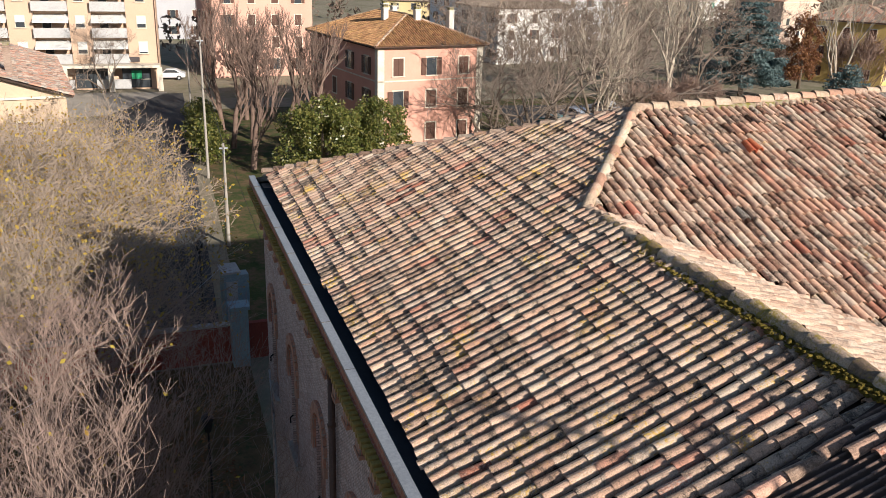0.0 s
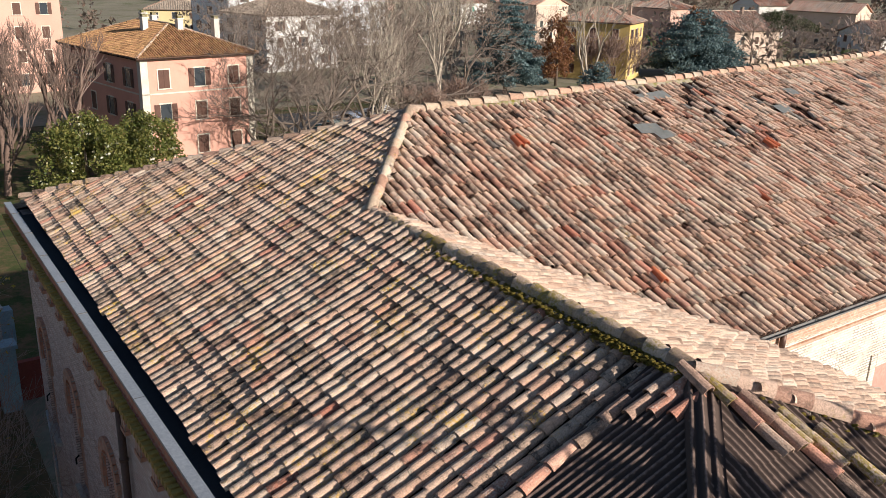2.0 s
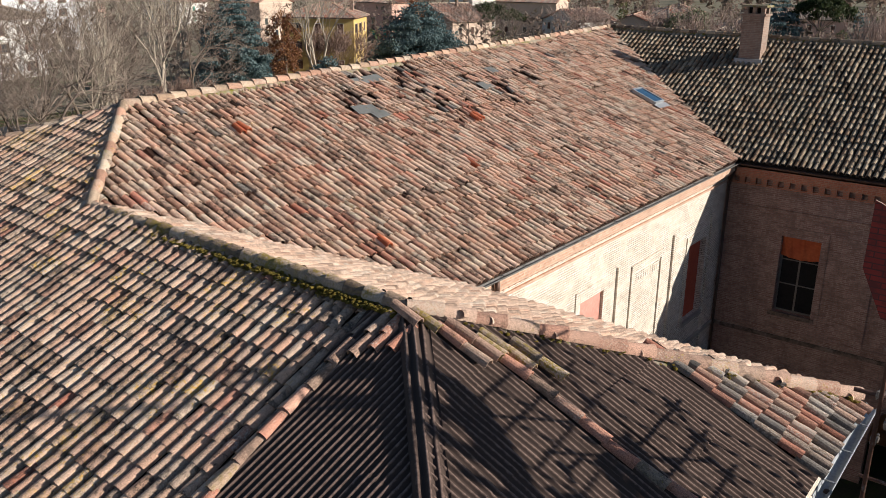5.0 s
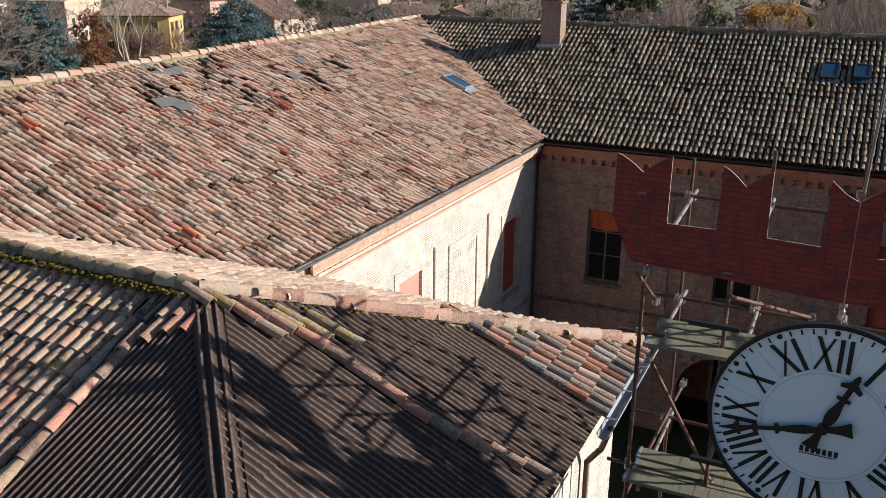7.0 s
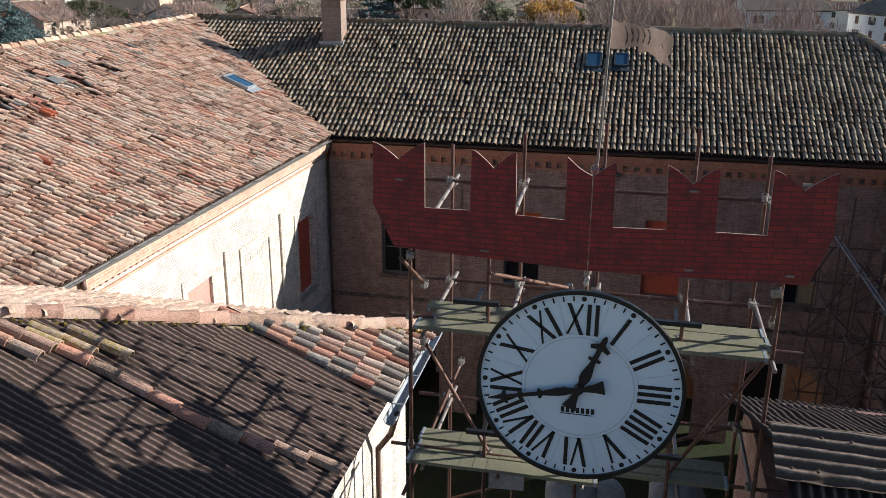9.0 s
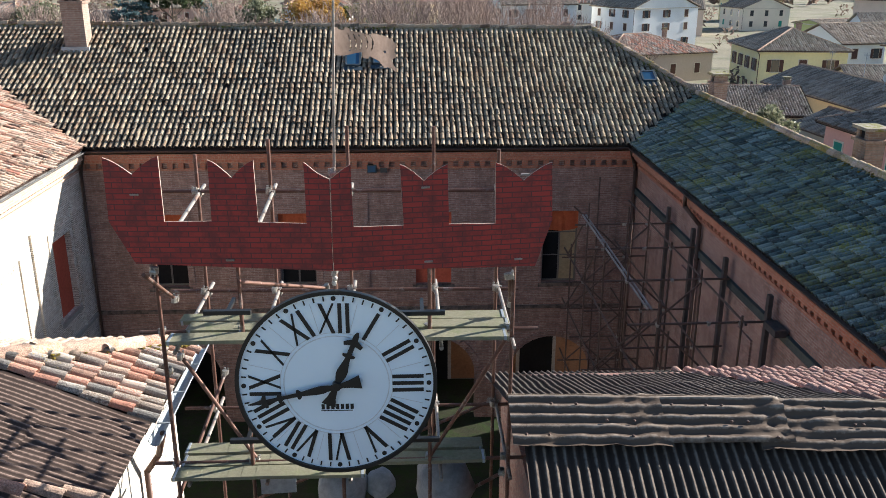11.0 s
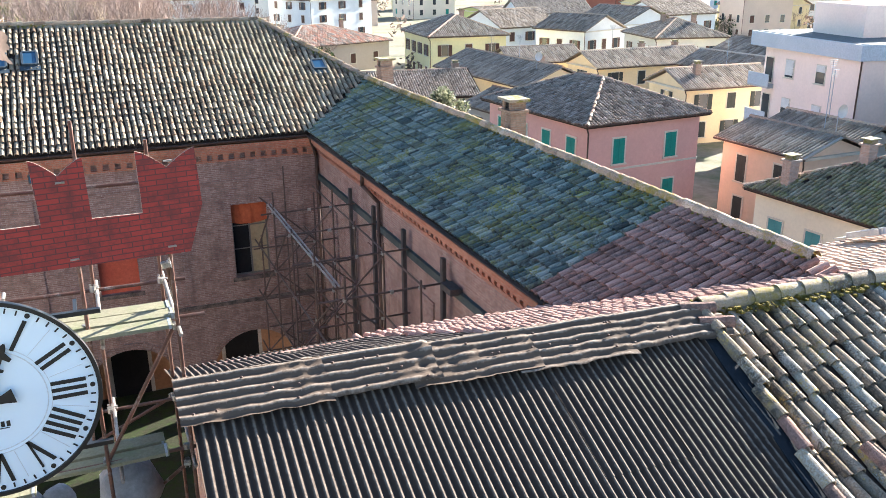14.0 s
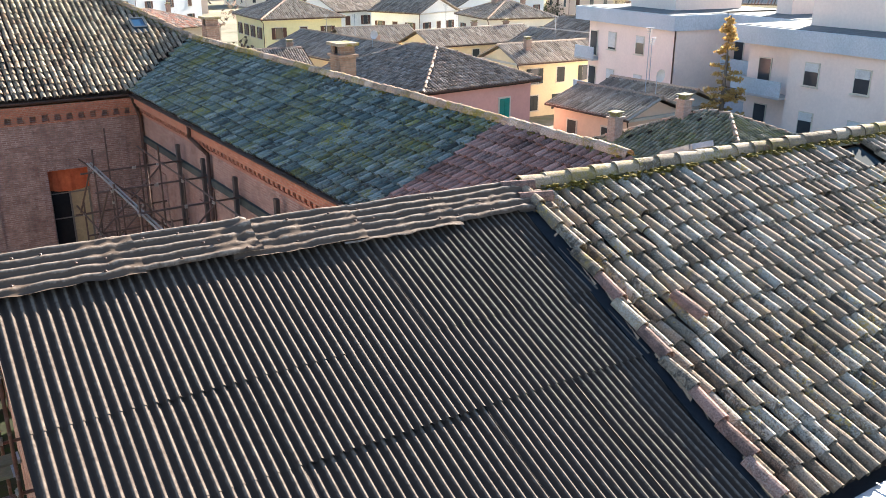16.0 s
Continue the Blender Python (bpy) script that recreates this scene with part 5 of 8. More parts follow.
for k, (y, z, x0, x1) in enumerate(((1.05, 9.98, -1.62, 2.3), (1.34, 9.985, -1.45, 2.36), (1.62, 9.98, -1.6, 2.34), (1.02, 8.2, -1.72, 0.6), (1.3, 8.19, -1.68, 2.1), (1.58, 8.2, -1.7, 2.08), (2.1, 6.36, -1.9, 2.5), (1.8, 6.36, -1.8, 2.4))):
    g = MB()
    n = 14
    for i in range(n):
        xa, xb = x0 + (x1 - x0) * i / n, x0 + (x1 - x0) * (i + 1) / n
        w = 0.012 * math.sin(i * 0.7 + k)
        g.box(((xa + xb) / 2, y, z + w * 0.4), (xb - xa, 0.235, 0.045))
    p = g.obj("scaffold_plank", PLANK, None, "weathered grey scaffold plank on the tubes", "plank", "planks on the scaffold tower")
    for xe in (x0 + 0.03, x1 - 0.03):
        MB().box((xe, y, z), (0.03, 0.24, 0.052)).obj("end_band", ZINC, p)


def battlement(name, label, p, q, outline, joint):
    """A flat board between the plan points p and q; outline in x and z."""
    p, q = Vector((*p, 0)), Vector((*q, 0))
    u = (q - p) / (q.x - p.x)
    n = Vector((-u.y, u.x, 0)).normalized()
    pts = [p + u * (x - p.x) + Vector((0, 0, z)) for x, z in outline]
    board = MB().prism(pts, n * 0.018).obj(name, PAINTED, None, label, "painted board")
    board.data.materials.append(EDGE)
    for poly in list(board.data.polygons)[2:]:
        poly.material_index = 1
    for x, z in joint:
        MB().box(p + u * (x - p.x) - n * 0.01 + Vector((0, 0, z)), (0.09, 0.02, 0.018), math.degrees(math.atan2(u.y, u.x))).obj("bracket", STEEL_BRIGHT, board)
    return board


def painted_brick():
    m, t, b, at = start("painted_bricks", 0.55)
    s = t.nodes.new("ShaderNodeSeparateXYZ")
    link(t, at, s.inputs[0])
    c = t.nodes.new("ShaderNodeCombineXYZ")
    link(t, s.outputs[0], c.inputs[0])
    link(t, s.outputs[2], c.inputs[1])
    n = node(t, "ShaderNodeTexBrick", **{"Scale": 1.0, "Mortar Size": 0.008, "Brick Width": 0.22, "Row Height": 0.06, "Mortar Smooth": 0.5, "Bias": -0.1})
    n.inputs["Color1"].default_value, n.inputs["Color2"].default_value, n.inputs["Mortar"].default_value = (0.34, 0.042, 0.034, 1), (0.25, 0.036, 0.031, 1), (0.115, 0.036, 0.036, 1)
    link(t, c.outputs[0], n.inputs["Vector"])
    wear = noise_fac(t, at, 5, 7, 0.75)
    col = mixc(t, ramp(t, wear, [(0.46, (0, 0, 0)), (0.60, (0.75, 0.75, 0.75))]), n.outputs[0], (0.13, 0.034, 0.032))
    link(t, col, b.inputs["Base Color"])
    return m


PAINTED, EDGE = painted_brick(), paint("board_edge", (0.36, 0.27, 0.22), 0.8)


def tail(x0, x1, z0, z1, dip):
    """The swallow-tail top of a merlon, from its left tip to its right one."""
    xm = (x0 + x1) / 2
    left = [(x0 + (xm - x0) * k / 5, z0 + (dip - z0) * (k / 5) ** 1.35) for k in range(6)]
    right = [(xm + (x1 - xm) * k / 5, dip + (z1 - dip) * (1 - (1 - k / 5) ** 1.35)) for k in range(1, 6)]
    return left + right


left = [(-1.82, 10.97), (-2.06, 11.45)] + tail(-2.05, -1.46, 12.15, 12.17, 11.97) + [(-1.46, 11.45), (-0.95, 11.46)] + tail(-0.94, -0.46, 12.13, 12.13, 11.94) + [(-0.45, 11.45), (0.07, 11.44)] + [(0.07, 12.11), (0.13, 12.06), (0.2, 12.0), (0.27, 11.96), (0.335, 11.93), (0.335, 10.9)]
right = [(0.345, 10.9), (0.345, 11.93), (0.42, 11.99), (0.49, 12.04), (0.56, 12.08), (0.57, 11.39), (1.11, 11.38)] + tail(1.08, 1.59, 12.06, 12.04, 11.87) + [(1.61, 11.37), (2.13, 11.35)] + tail(2.12, 2.75, 12.04, 12.02, 11.83) + [(2.78, 11.36), (2.6, 10.82)]
battlement("battlement_board", "flat board painted as dark red brick battlements", (-1.46, 0.85), (0.34, 0.75), left, [(-0.78, 11.02), (-1.75, 11.75)])
battlement("battlement_board", "flat board painted as red brick battlements", (0.34, 0.75), (2.6, 1.05), right, [(1.38, 10.95), (2.4, 10.92), (1.35, 11.8), (2.45, 11.9)])

# weather vane on its pole
vane = empty("weather_vane", (0, 0, 0), 0, "pierced brown metal banner on a thin pole", "weather vane")
MB().tube((0.345, 1.06, 11.5), (0.42, 1.06, 13.75), 0.017, 0.012).obj("pole", STEEL_BRIGHT, vane)
MB().ball((0.42, 1.06, 13.78), 0.03).tube((0.4, 1.06, 13.78), (0.44, 1.06, 13.95), 0.012, 0.002).obj("finial", STEEL, vane)
banner = MB()
nx, nz = 72, 44
alive = {}
for i in range(nx + 1):
    for j in range(nz + 1):
        x, z = i / nx, j / nz
        alive[i, j] = len(banner.v)
        banner.v.append((0.40 + 0.66 * x, 1.06 + 0.5 * x + 0.015 * math.sin(x * 9), 13.5 - 0.14 * x - (0.36 + 0.05 * math.sin(x * 7 + 1)) * z - 0.03 * math.sin(z * 5 + x * 3)))
for i in range(nx):
    for j in range(nz):
        x, z = (i + 0.5) / nx, (j + 0.5) / nz
        ragged = noise.noise(Vector((x * 7, z * 7, 4.0))) * 0.1
        outside = x + ragged > 0.97 or (z + ragged > 0.92 and x > 0.1) or (z + ragged < 0.06) or (x > 0.72 and z < (x - 0.72) * 1.2) or (x < 0.45 and z > 0.85)
        slit = 0.12 < z < 0.74 and any(abs(x - 0.20 - 0.085 * k - 0.07 * math.sin(z * 3.2)) < 0.011 for k in range(5)) or math.hypot((x - 0.80) * 1.7, z - 0.62) < 0.028
        if not outside and not slit:
            banner.f.append((alive[i, j], alive[i, j + 1], alive[i + 1, j + 1], alive[i + 1, j]))
flag = banner.obj("banner", dull("vane_metal", (0.17, 0.12, 0.095), (0.26, 0.19, 0.155), 3, 25, 0.8, 0.3, 0.004), vane)
solid = flag.modifiers.new("thickness", "SOLIDIFY")
solid.thickness = 0.008

# the clock
CX, CY, CZ, CR = 0.33, 0.66, 9.57, 1.14
clock = empty("tower_clock", (CX, CY, CZ), 0, "large white round clock with black Roman numerals and iron pointers", "clock")
FACE, face_t, face_b, face_at = start("clock_face", 0.3)
link(face_t, ramp(face_t, noise_fac(face_t, face_at, 2.5, 5), [(0.3, (0.81, 0.90, 0.98)), (0.7, (0.85, 0.93, 0.99))]), face_b.inputs["Base Color"])
face_b.inputs["Coat Weight"].default_value = 0.7
RING = paint("face_ring", (0.70, 0.72, 0.74), 0.35, 0.03)


def disc(r, y0, y1, n=96, r_in=0.0):
    g = MB()
    ring = [(math.cos(2 * math.pi * i / n), math.sin(2 * math.pi * i / n)) for i in range(n)]
    if r_in:
        pts = [(c * q, y, s * q) for q, y in ((r, y0), (r, y1), (r_in, y1), (r_in, y0)) for c, s in ring]
        g.add(pts, [(k * n + i, k * n + (i + 1) % n, (k + 1) % 4 * n + (i + 1) % n, (k + 1) % 4 * n + i) for k in range(4) for i in range(n)])
    else:
        pts = [(c * r, y, s * r) for y in (y0, y1) for c, s in ring]
        g.add(pts, [tuple(range(n)), tuple(range(n, 2 * n))[::-1]] + [((i + 1) % n, i, n + i, n + (i + 1) % n) for i in range(n)])
    return g


disc(CR, -0.03, 0.035, r_in=CR - 0.045).obj("rim", BLACK, clock, "black rim")
disc(CR - 0.04, 0.0, 0.03).obj("face", FACE, clock)
disc(0.60, -0.005, 0.002, r_in=0.588).obj("inner_ring", RING, clock)
disc(0.64, -0.005, 0.002, r_in=0.632).obj("inner_ring", RING, clock)


def turn(deg):
    return Matrix.Rotation(radians(deg), 4, "Y")


tick = MB().box((0, -0.006, 1.045), (0.016, 0.008, 0.055)).mesh("minute_mark", BLACK)
dot = MB()
dot.add([(0.027 * math.cos(k * math.pi / 8), y, 1.045 + 0.027 * math.sin(k * math.pi / 8)) for y in (-0.012, 0.0) for k in range(16)], [tuple(range(16)), tuple(range(16, 32))[::-1]] + [((k + 1) % 16, k, 16 + k, 16 + (k + 1) % 16) for k in range(16)])
dot = dot.mesh("hour_dot", BLACK)
for i in range(60):
    shared("hour_dot" if i % 5 == 0 else "minute_mark", dot if i % 5 == 0 else tick, clock, turn(6 * i))
    if i % 5 == 0:
        shared("seam", bpy.data.meshes.get("seam_line") or MB().box((0, -0.002, 0.83), (0.006, 0.004, 0.36)).mesh("seam_line", RING), clock, turn(6 * i + 15))


def numeral(text):
    """Strokes of a Roman numeral, its feet towards the clock's centre."""
    g, lo, hi, thick, thin = MB(), 0.63, 0.985, 0.042, 0.024
    widths = {"I": 0.085, "V": 0.21, "X": 0.21}
    total = sum(widths[c] for c in text)
    x = -total / 2

    def stroke(xa, xb, w):
        g.prism([(xa - w / 2, -0.012, lo), (xa + w / 2, -0.012, lo), (xb + w / 2, -0.012, hi), (xb - w / 2, -0.012, hi)], (0, 0.012, 0))
    for c in text:
        w = widths[c]
        if c == "I":
            stroke(x + w / 2, x + w / 2, thick)
        elif c == "V":
            stroke(x + w * 0.55, x + 0.035, thick)
            stroke(x + w * 0.55, x + w - 0.025, thin)
        else:
            stroke(x + w - 0.03, x + 0.035, thick)
            stroke(x + 0.03, x + w - 0.03, thin)
        x += w
    return g


for i, text in enumerate(("XII", "I", "II", "III", "IIII", "V", "VI", "VII", "VIII", "IX", "X", "XI")):
    ob = numeral(text).obj("numeral", BLACK, clock)
    ob.matrix_basis = turn(30 * i)


def hand(name, length, outline, y, angle):
    pts = [(x, y, z) for x, z in outline] + [(-x, y, z) for x, z in reversed(outline) if abs(x) > 1e-6]
    ob = MB().prism(pts, (0, 0.012, 0)).obj(name, BLACK, clock, "black iron hand with leaf ornaments")
    ob.matrix_basis = turn(angle)
    bevel = ob.modifiers.new("edge", "BEVEL")
    bevel.width, bevel.segments = 0.003, 2


hour = [(0.085, -0.26), (0.05, -0.16), (0.032, -0.06), (0.045, 0.0), (0.035, 0.06), (0.06, 0.14), (0.062, 0.2), (0.04, 0.3), (0.028, 0.37), (0.07, 0.385), (0.075, 0.41), (0.028, 0.42), (0.028, 0.53), (0.10, 0.51), (0.115, 0.55), (0.06, 0.585), (0.035, 0.6), (0.03, 0.66), (0.012, 0.70)]
minute = [(0.085, -0.28), (0.05, -0.17), (0.03, -0.06), (0.045, 0.0), (0.03, 0.06), (0.05, 0.16), (0.048, 0.24), (0.026, 0.4), (0.06, 0.425), (0.06, 0.45), (0.024, 0.46), (0.022, 0.62), (0.06, 0.645), (0.06, 0.67), (0.02, 0.68), (0.02, 0.81), (0.08, 0.80), (0.085, 0.83), (0.03, 0.87), (0.016, 0.95), (0.006, 1.02)]
hand("hour_hand", 0.7, hour, -0.055, 22)
hand("minute_hand", 1.02, minute, -0.075, 258)
MB().tube((0, -0.09, 0), (0, 0, 0), 0.05, n=16).obj("hub", BLACK, clock)
# the maker's mark as plain bars
mark = MB()
for i in range(7):
    mark.box((-0.03 + i * 0.055 - 0.135, -0.004, -0.285), (0.036, 0.006, 0.065))
mark.box((-0.01, -0.004, -0.335), (0.36, 0.006, 0.008))
mark.obj("maker_mark", BLACK, clock)
for x0, x1, z in ((-1.12, -0.6, 10.41), (1.05, 1.56, 10.37), (-0.95, -0.55, 8.78), (1.0, 1.5, 8.75)):
    MB().box(((x0 + x1) / 2, 0.8, z), (x1 - x0, 0.06, 0.05)).box(((x0 + x1) / 2, 1.0, z), (0.04, 0.4, 0.04)).obj("clock_bracket", BLACK, None, "black steel bar that holds the clock", "bracket", "bars behind the clock")
hang = MB()
for k in range(5):
    hang.ball((0.33 + 0.01 * (k % 2), 0.86, 10.72 + 0.05 * k), 0.03, 1.3, 8, 5)
hang.obj("shackle", CLAMP, None, "steel shackle between board and clock", "shackle")
CLOTH = dull("grey_sheet", (0.25, 0.25, 0.26), (0.36, 0.36, 0.37), 1.5, 12, 0.7)
MB().box((-0.55, 1.5, 7.75), (0.45, 0.02, 0.34), 4).obj("hanging_panel", CLOTH, None, "grey panel hung on the scaffold", "panel")
rnd = random.Random(5)
for cx, w in ((0.25, 0.34), (1.6, 0.4), (0.75, 0.2)):
    MB().ball((cx, 1.7, 7.55), w, 1.0, 10, 7, 0.12, rnd).obj("covered_sack", CLOTH, None, "tarpaulin-wrapped bundle standing on the scaffold boards", "bundle", smooth=True)

# courtyard scaffold in the corner
STEEL = dull("dark_tube", (0.085, 0.056, 0.044), (0.15, 0.10, 0.08), 2.5, 30, 0.6, 0.2, 0.003, 0.2, stain=(0.25, 0.22, 0.20), stain_at=(0.6, 0.75))
tubes, clamps, bright = [], [], []
LEVELS = (0.6, 2.6, 4.5, 6.4)
for k, y in enumerate((19.5, 17.1, 14.74, 12.17, 9.4)):
    for x, t in ((6.72, (5.0, 7.1, 6.6, 6.85, 7.0)[k]), (7.9, (4.8, 5.2, 5.4, 5.0, 5.0)[k]), (8.62, (6.3, 7.0, 6.6, 6.7, 6.6)[k])):
        tubes.append(((x, y - 0.1, GROUND), (x + 0.02, y - 0.1, t)))
    for z in LEVELS:
        if z < 6 or k:
            tubes.append(((6.45 - 0.1 * k, y - 0.04, z), (9.4, y - 0.04, z + 0.02)))
            clamps += [(x, y - 0.07, z) for x in (6.72, 7.9, 8.62)]
    for z in LEVELS[:3]:
        a, b = (6.75, 8.6) if (k + round(z)) % 2 else (8.6, 6.75)
        tubes.append(((a, y - 0.16, z + 0.1), (b, y - 0.16, z + 1.85)))
for z in LEVELS[:3]:
    tubes += [((6.68, 9.1, z + 0.07), (6.68, 20.3, z + 0.07)), ((8.66, 9.1, z + 0.07), (8.66, 21.2, z + 0.07))]
for y0, y1, z in ((19.4, 17.2, 2.7), (17.0, 14.9, 4.6), (14.6, 12.3, 2.7), (12.1, 9.6, 4.6), (17.0, 14.9, 0.7), (19.4, 17.2, 4.6)):
    tubes.append(((6.62, y0, z), (6.62, y1, z + 1.75)))
tubes.append(((8.66, 9.1, 6.47), (8.66, 19.6, 6.47)))
for dx in (0.0, 0.1):
    bright.append(len(tubes))
    tubes.append(((6.64 + dx, 17.4, 6.62), (6.9 + dx, 10.7, 6.2)))
clamps += [(6.7, 16.6, 6.56), (6.76, 15.2, 6.48), (6.84, 13.0, 6.34), (6.9, 10.9, 6.22), (8.09, 21.35, 4.2)]
tubes.append(((8.09, 21.6, GROUND), (8.1, 21.6, 6.8)))
scaffold("scaffold", "dark rusty tube scaffold against the shaded courtyard corner", tubes, clamps, r=0.0265, bright=bright)
BOARD = dull("old_board", (0.07, 0.06, 0.055), (0.12, 0.10, 0.09), 2, 22, 0.9, 0.5, 0.005)
for y, t in ((17.1, 6.92), (14.74, 6.95), (12.17, 6.97), (9.4, 7.04)):
    MB().box((9.28, y + 0.04, (t + GROUND) / 2), (0.1, 0.15, t - GROUND), 0).obj("scaffold_board", BOARD, None, "dark upright board standing in the courtyard scaffold", "board", "upright boards of the scaffold")
MB().box((9.3, 9.0, 6.4), (0.3, 0.6, 0.16)).obj("wall_box", BOARD, None, "dark box fixed to the shaded wall's ledge", "box")

# ---- town ----
SHUT_BROWN = paint("brown_shutter", (0.10, 0.05, 0.035), 0.7)
SHUT_GREEN = paint("green_shutter", (0.02, 0.22, 0.17), 0.6)
SHUT_TEAL = paint("teal_shutter", (0.09, 0.26, 0.26), 0.6)
SHUT_WHITE = paint("white_blind", (0.6, 0.6, 0.58), 0.6)
SHUT_DARK = paint("dark_shutter", (0.045, 0.05, 0.045), 0.7)
TRIM = paint("pale_trim", (0.62, 0.56, 0.46), 0.85)
CONCRETE = dull("concrete", (0.38, 0.38, 0.38), (0.47, 0.46, 0.45), 0.5, 9, 0.9)
BALCONY = dull("blue_balcony", (0.42, 0.48, 0.53), (0.50, 0.55, 0.60), 0.6, 8, 0.85)
ASPHALT = dull("asphalt", (0.055, 0.055, 0.057), (0.085, 0.083, 0.08), 0.3, 10, 0.92)
LAWN = dull("lawn", (0.04, 0.06, 0.02), (0.08, 0.095, 0.032), 0.4, 8, 1.0, 0.8, 0.03, stain=(0.14, 0.095, 0.055), stain_at=(0.44, 0.6))
LITTER = dull("leaf_litter", (0.10, 0.07, 0.04), (0.18, 0.12, 0.06), 1.2, 12, 1.0, 0.9, 0.03, stain=(0.06, 0.07, 0.03), stain_at=(0.5, 0.65))
PAVING = dull("paving", (0.30, 0.27, 0.23), (0.38, 0.35, 0.30), 0.4, 6, 0.92)
walls_made = {}


def plaster(colour):
    if colour not in walls_made:
        lo = tuple(c * 0.86 for c in colour)
        walls_made[colour] = dull("plaster", lo, colour, 0.25, 5, 0.92, 0.15, 0.006, stain=tuple(c * 0.78 for c in colour), stain_at=(0.6, 0.9), grain=0.16)
    return walls_made[colour]


def house(label, at, yaw, w, d, high, colour, roof="hip", roof_mat=None, sides="SWE", cols=(3, 3), rows=(1.0, 4.0), shutter=None, win=(0.95, 1.45), over=0.45, slope=0.4, tiles=False, open_sh=True, band=None, stacks=((0.2, 0.3),), group="houses of the town", name="house", base=None, skip=(), far=False, aerial=(), dish=(), stack_mat=None, quoins=False):
    """A house with its middle at `at`, w along its own x and d along its y; cols: windows a row on the long and the side faces; rows: sills over the ground."""
    roof_mat, shutter = roof_mat or TILE_TOWN, shutter or SHUT_BROWN
    thing = empty(name, (at[0], at[1], GROUND), yaw, label, "house", group)
    wall_mat = plaster(colour)
    x, y = w / 2, d / 2
    MB().span((-x, -y, 0), (x, y, high)).obj("wall", wall_mat, thing)
    if base:
        MB().span((-x - 0.03, -y - 0.03, 0), (x + 0.03, y + 0.03, base[0])).obj("base", plaster(base[1]), thing)
    if band:
        MB().span((-x - 0.04, -y - 0.04, band), (x + 0.04, y + 0.04, band + 0.12)).obj("band", TRIM, thing)
    MB().span((-x - 0.2, -y - 0.2, high - 0.16), (x + 0.2, y + 0.2, high)).obj("cornice", TRIM, thing)
    if quoins:
        for sx in (-1, 1):
            for sy in (-1, 1):
                MB().box((sx * (x - 0.28), sy * (y - 0.28), high / 2), (0.64, 0.64, high - 0.4)).obj("corner_strip", TRIM, thing)
    # roof
    ex, ey = x + over, y + over
    e = high - 0.02
    rise = min(ex, ey) * slope
    if roof == "hip":
        if ex >= ey:
            r0, r1 = (-(ex - ey), 0, e + rise), (ex - ey, 0, e + rise)
        else:
            r0, r1 = (0, -(ey - ex), e + rise), (0, ey - ex, e + rise)
        c = [(-ex, -ey, e), (ex, -ey, e), (ex, ey, e), (-ex, ey, e)]
        if ex >= ey:
            faces = [(c[0], c[1], r1, r0), (c[1], c[2], r1), (c[2], c[3], r0, r1), (c[3], c[0], r0)]
            ends = [(c[0], r0), (c[3], r0), (c[1], r1), (c[2], r1), (r0, r1)]
        else:
            faces = [(c[0], c[1], r0), (c[1], c[2], r1, r0), (c[2], c[3], r1), (c[3], c[0], r0, r1)]
            ends = [(c[0], r0), (c[1], r0), (c[2], r1), (c[3], r1), (r0, r1)]
    elif roof == "gable_x":
        r0, r1 = (-ex, 0, e + ey * slope), (ex, 0, e + ey * slope)
        faces = [((-ex, -ey, e), (ex, -ey, e), r1, r0), ((ex, ey, e), (-ex, ey, e), r0, r1)]
        ends = [(r0, r1)]
        MB().prism([(-x, -y, high), (-x, y, high), (-x, 0, high + y * slope)], (w, 0, 0)).obj("gable", wall_mat, thing)
    else:
        r0, r1 = (0, -ey, e + ex * slope), (0, ey, e + ex * slope)
        faces = [((ex, -ey, e), (ex, ey, e), r1, r0), ((-ex, ey, e), (-ex, -ey, e), r0, r1)]
        ends = [(r0, r1)]
        MB().prism([(-x, -y, high), (x, -y, high), (0, -y, high + x * slope)], (0, d, 0)).obj("gable", wall_mat, thing)
    if tiles:
        for k, f in enumerate(faces):
            up = Vector(f[2]) - (Vector(f[0]) + Vector(f[1])) / 2
            tile_roof("roof", "", [Vector(p) for p in f], up, roof_mat, pitch=0.24, course=0.36, width=0.2, seg=4, parent=thing, seed=k + int(at[0]), sag=0.02)
        for a, b in ends:
            ridge(thing, a, b, TILE_RIDGE, 0.13, 0.6, 0.55, bed=False, seed=int(at[0]))
    else:
        # ribs of tile rows
        g = MB()
        for f in faces:
            n = (Vector(f[1]) - Vector(f[0])).cross(Vector(f[2]) - Vector(f[0])).normalized()
            g.prism([Vector(p) for p in f], n * 0.1)
        rf = g.obj("roof", roof_mat, thing)
        for f in faces:
            o = Vector(f[0])
            m = frame_of(o, Vector(f[1]) - o, Vector(f[2]) - (o + Vector(f[1])) / 2)
            inv = m.inverted()
            poly = [((inv @ Vector(p)).x, (inv @ Vector(p)).y) for p in f]
            a = min(p[0] for p in poly) + 0.2
            strip = MB()
            while a < max(p[0] for p in poly) - 0.1:
                hits = [y0 + (y1 - y0) * (a - x0) / (x1 - x0) for (x0, y0), (x1, y1) in zip(poly, poly[1:] + poly[:1]) if min(x0, x1) <= a <= max(x0, x1) and abs(x1 - x0) > 1e-6]
                if hits and max(hits) - min(hits) > 0.3:
                    lo, hi = min(hits), max(hits)
                    k = 0
                    step = 2.4 if far else 0.9
                    while lo + k * step < hi:
                        b0, b1 = lo + k * step, min(lo + k * step + 0.04 + step, hi)
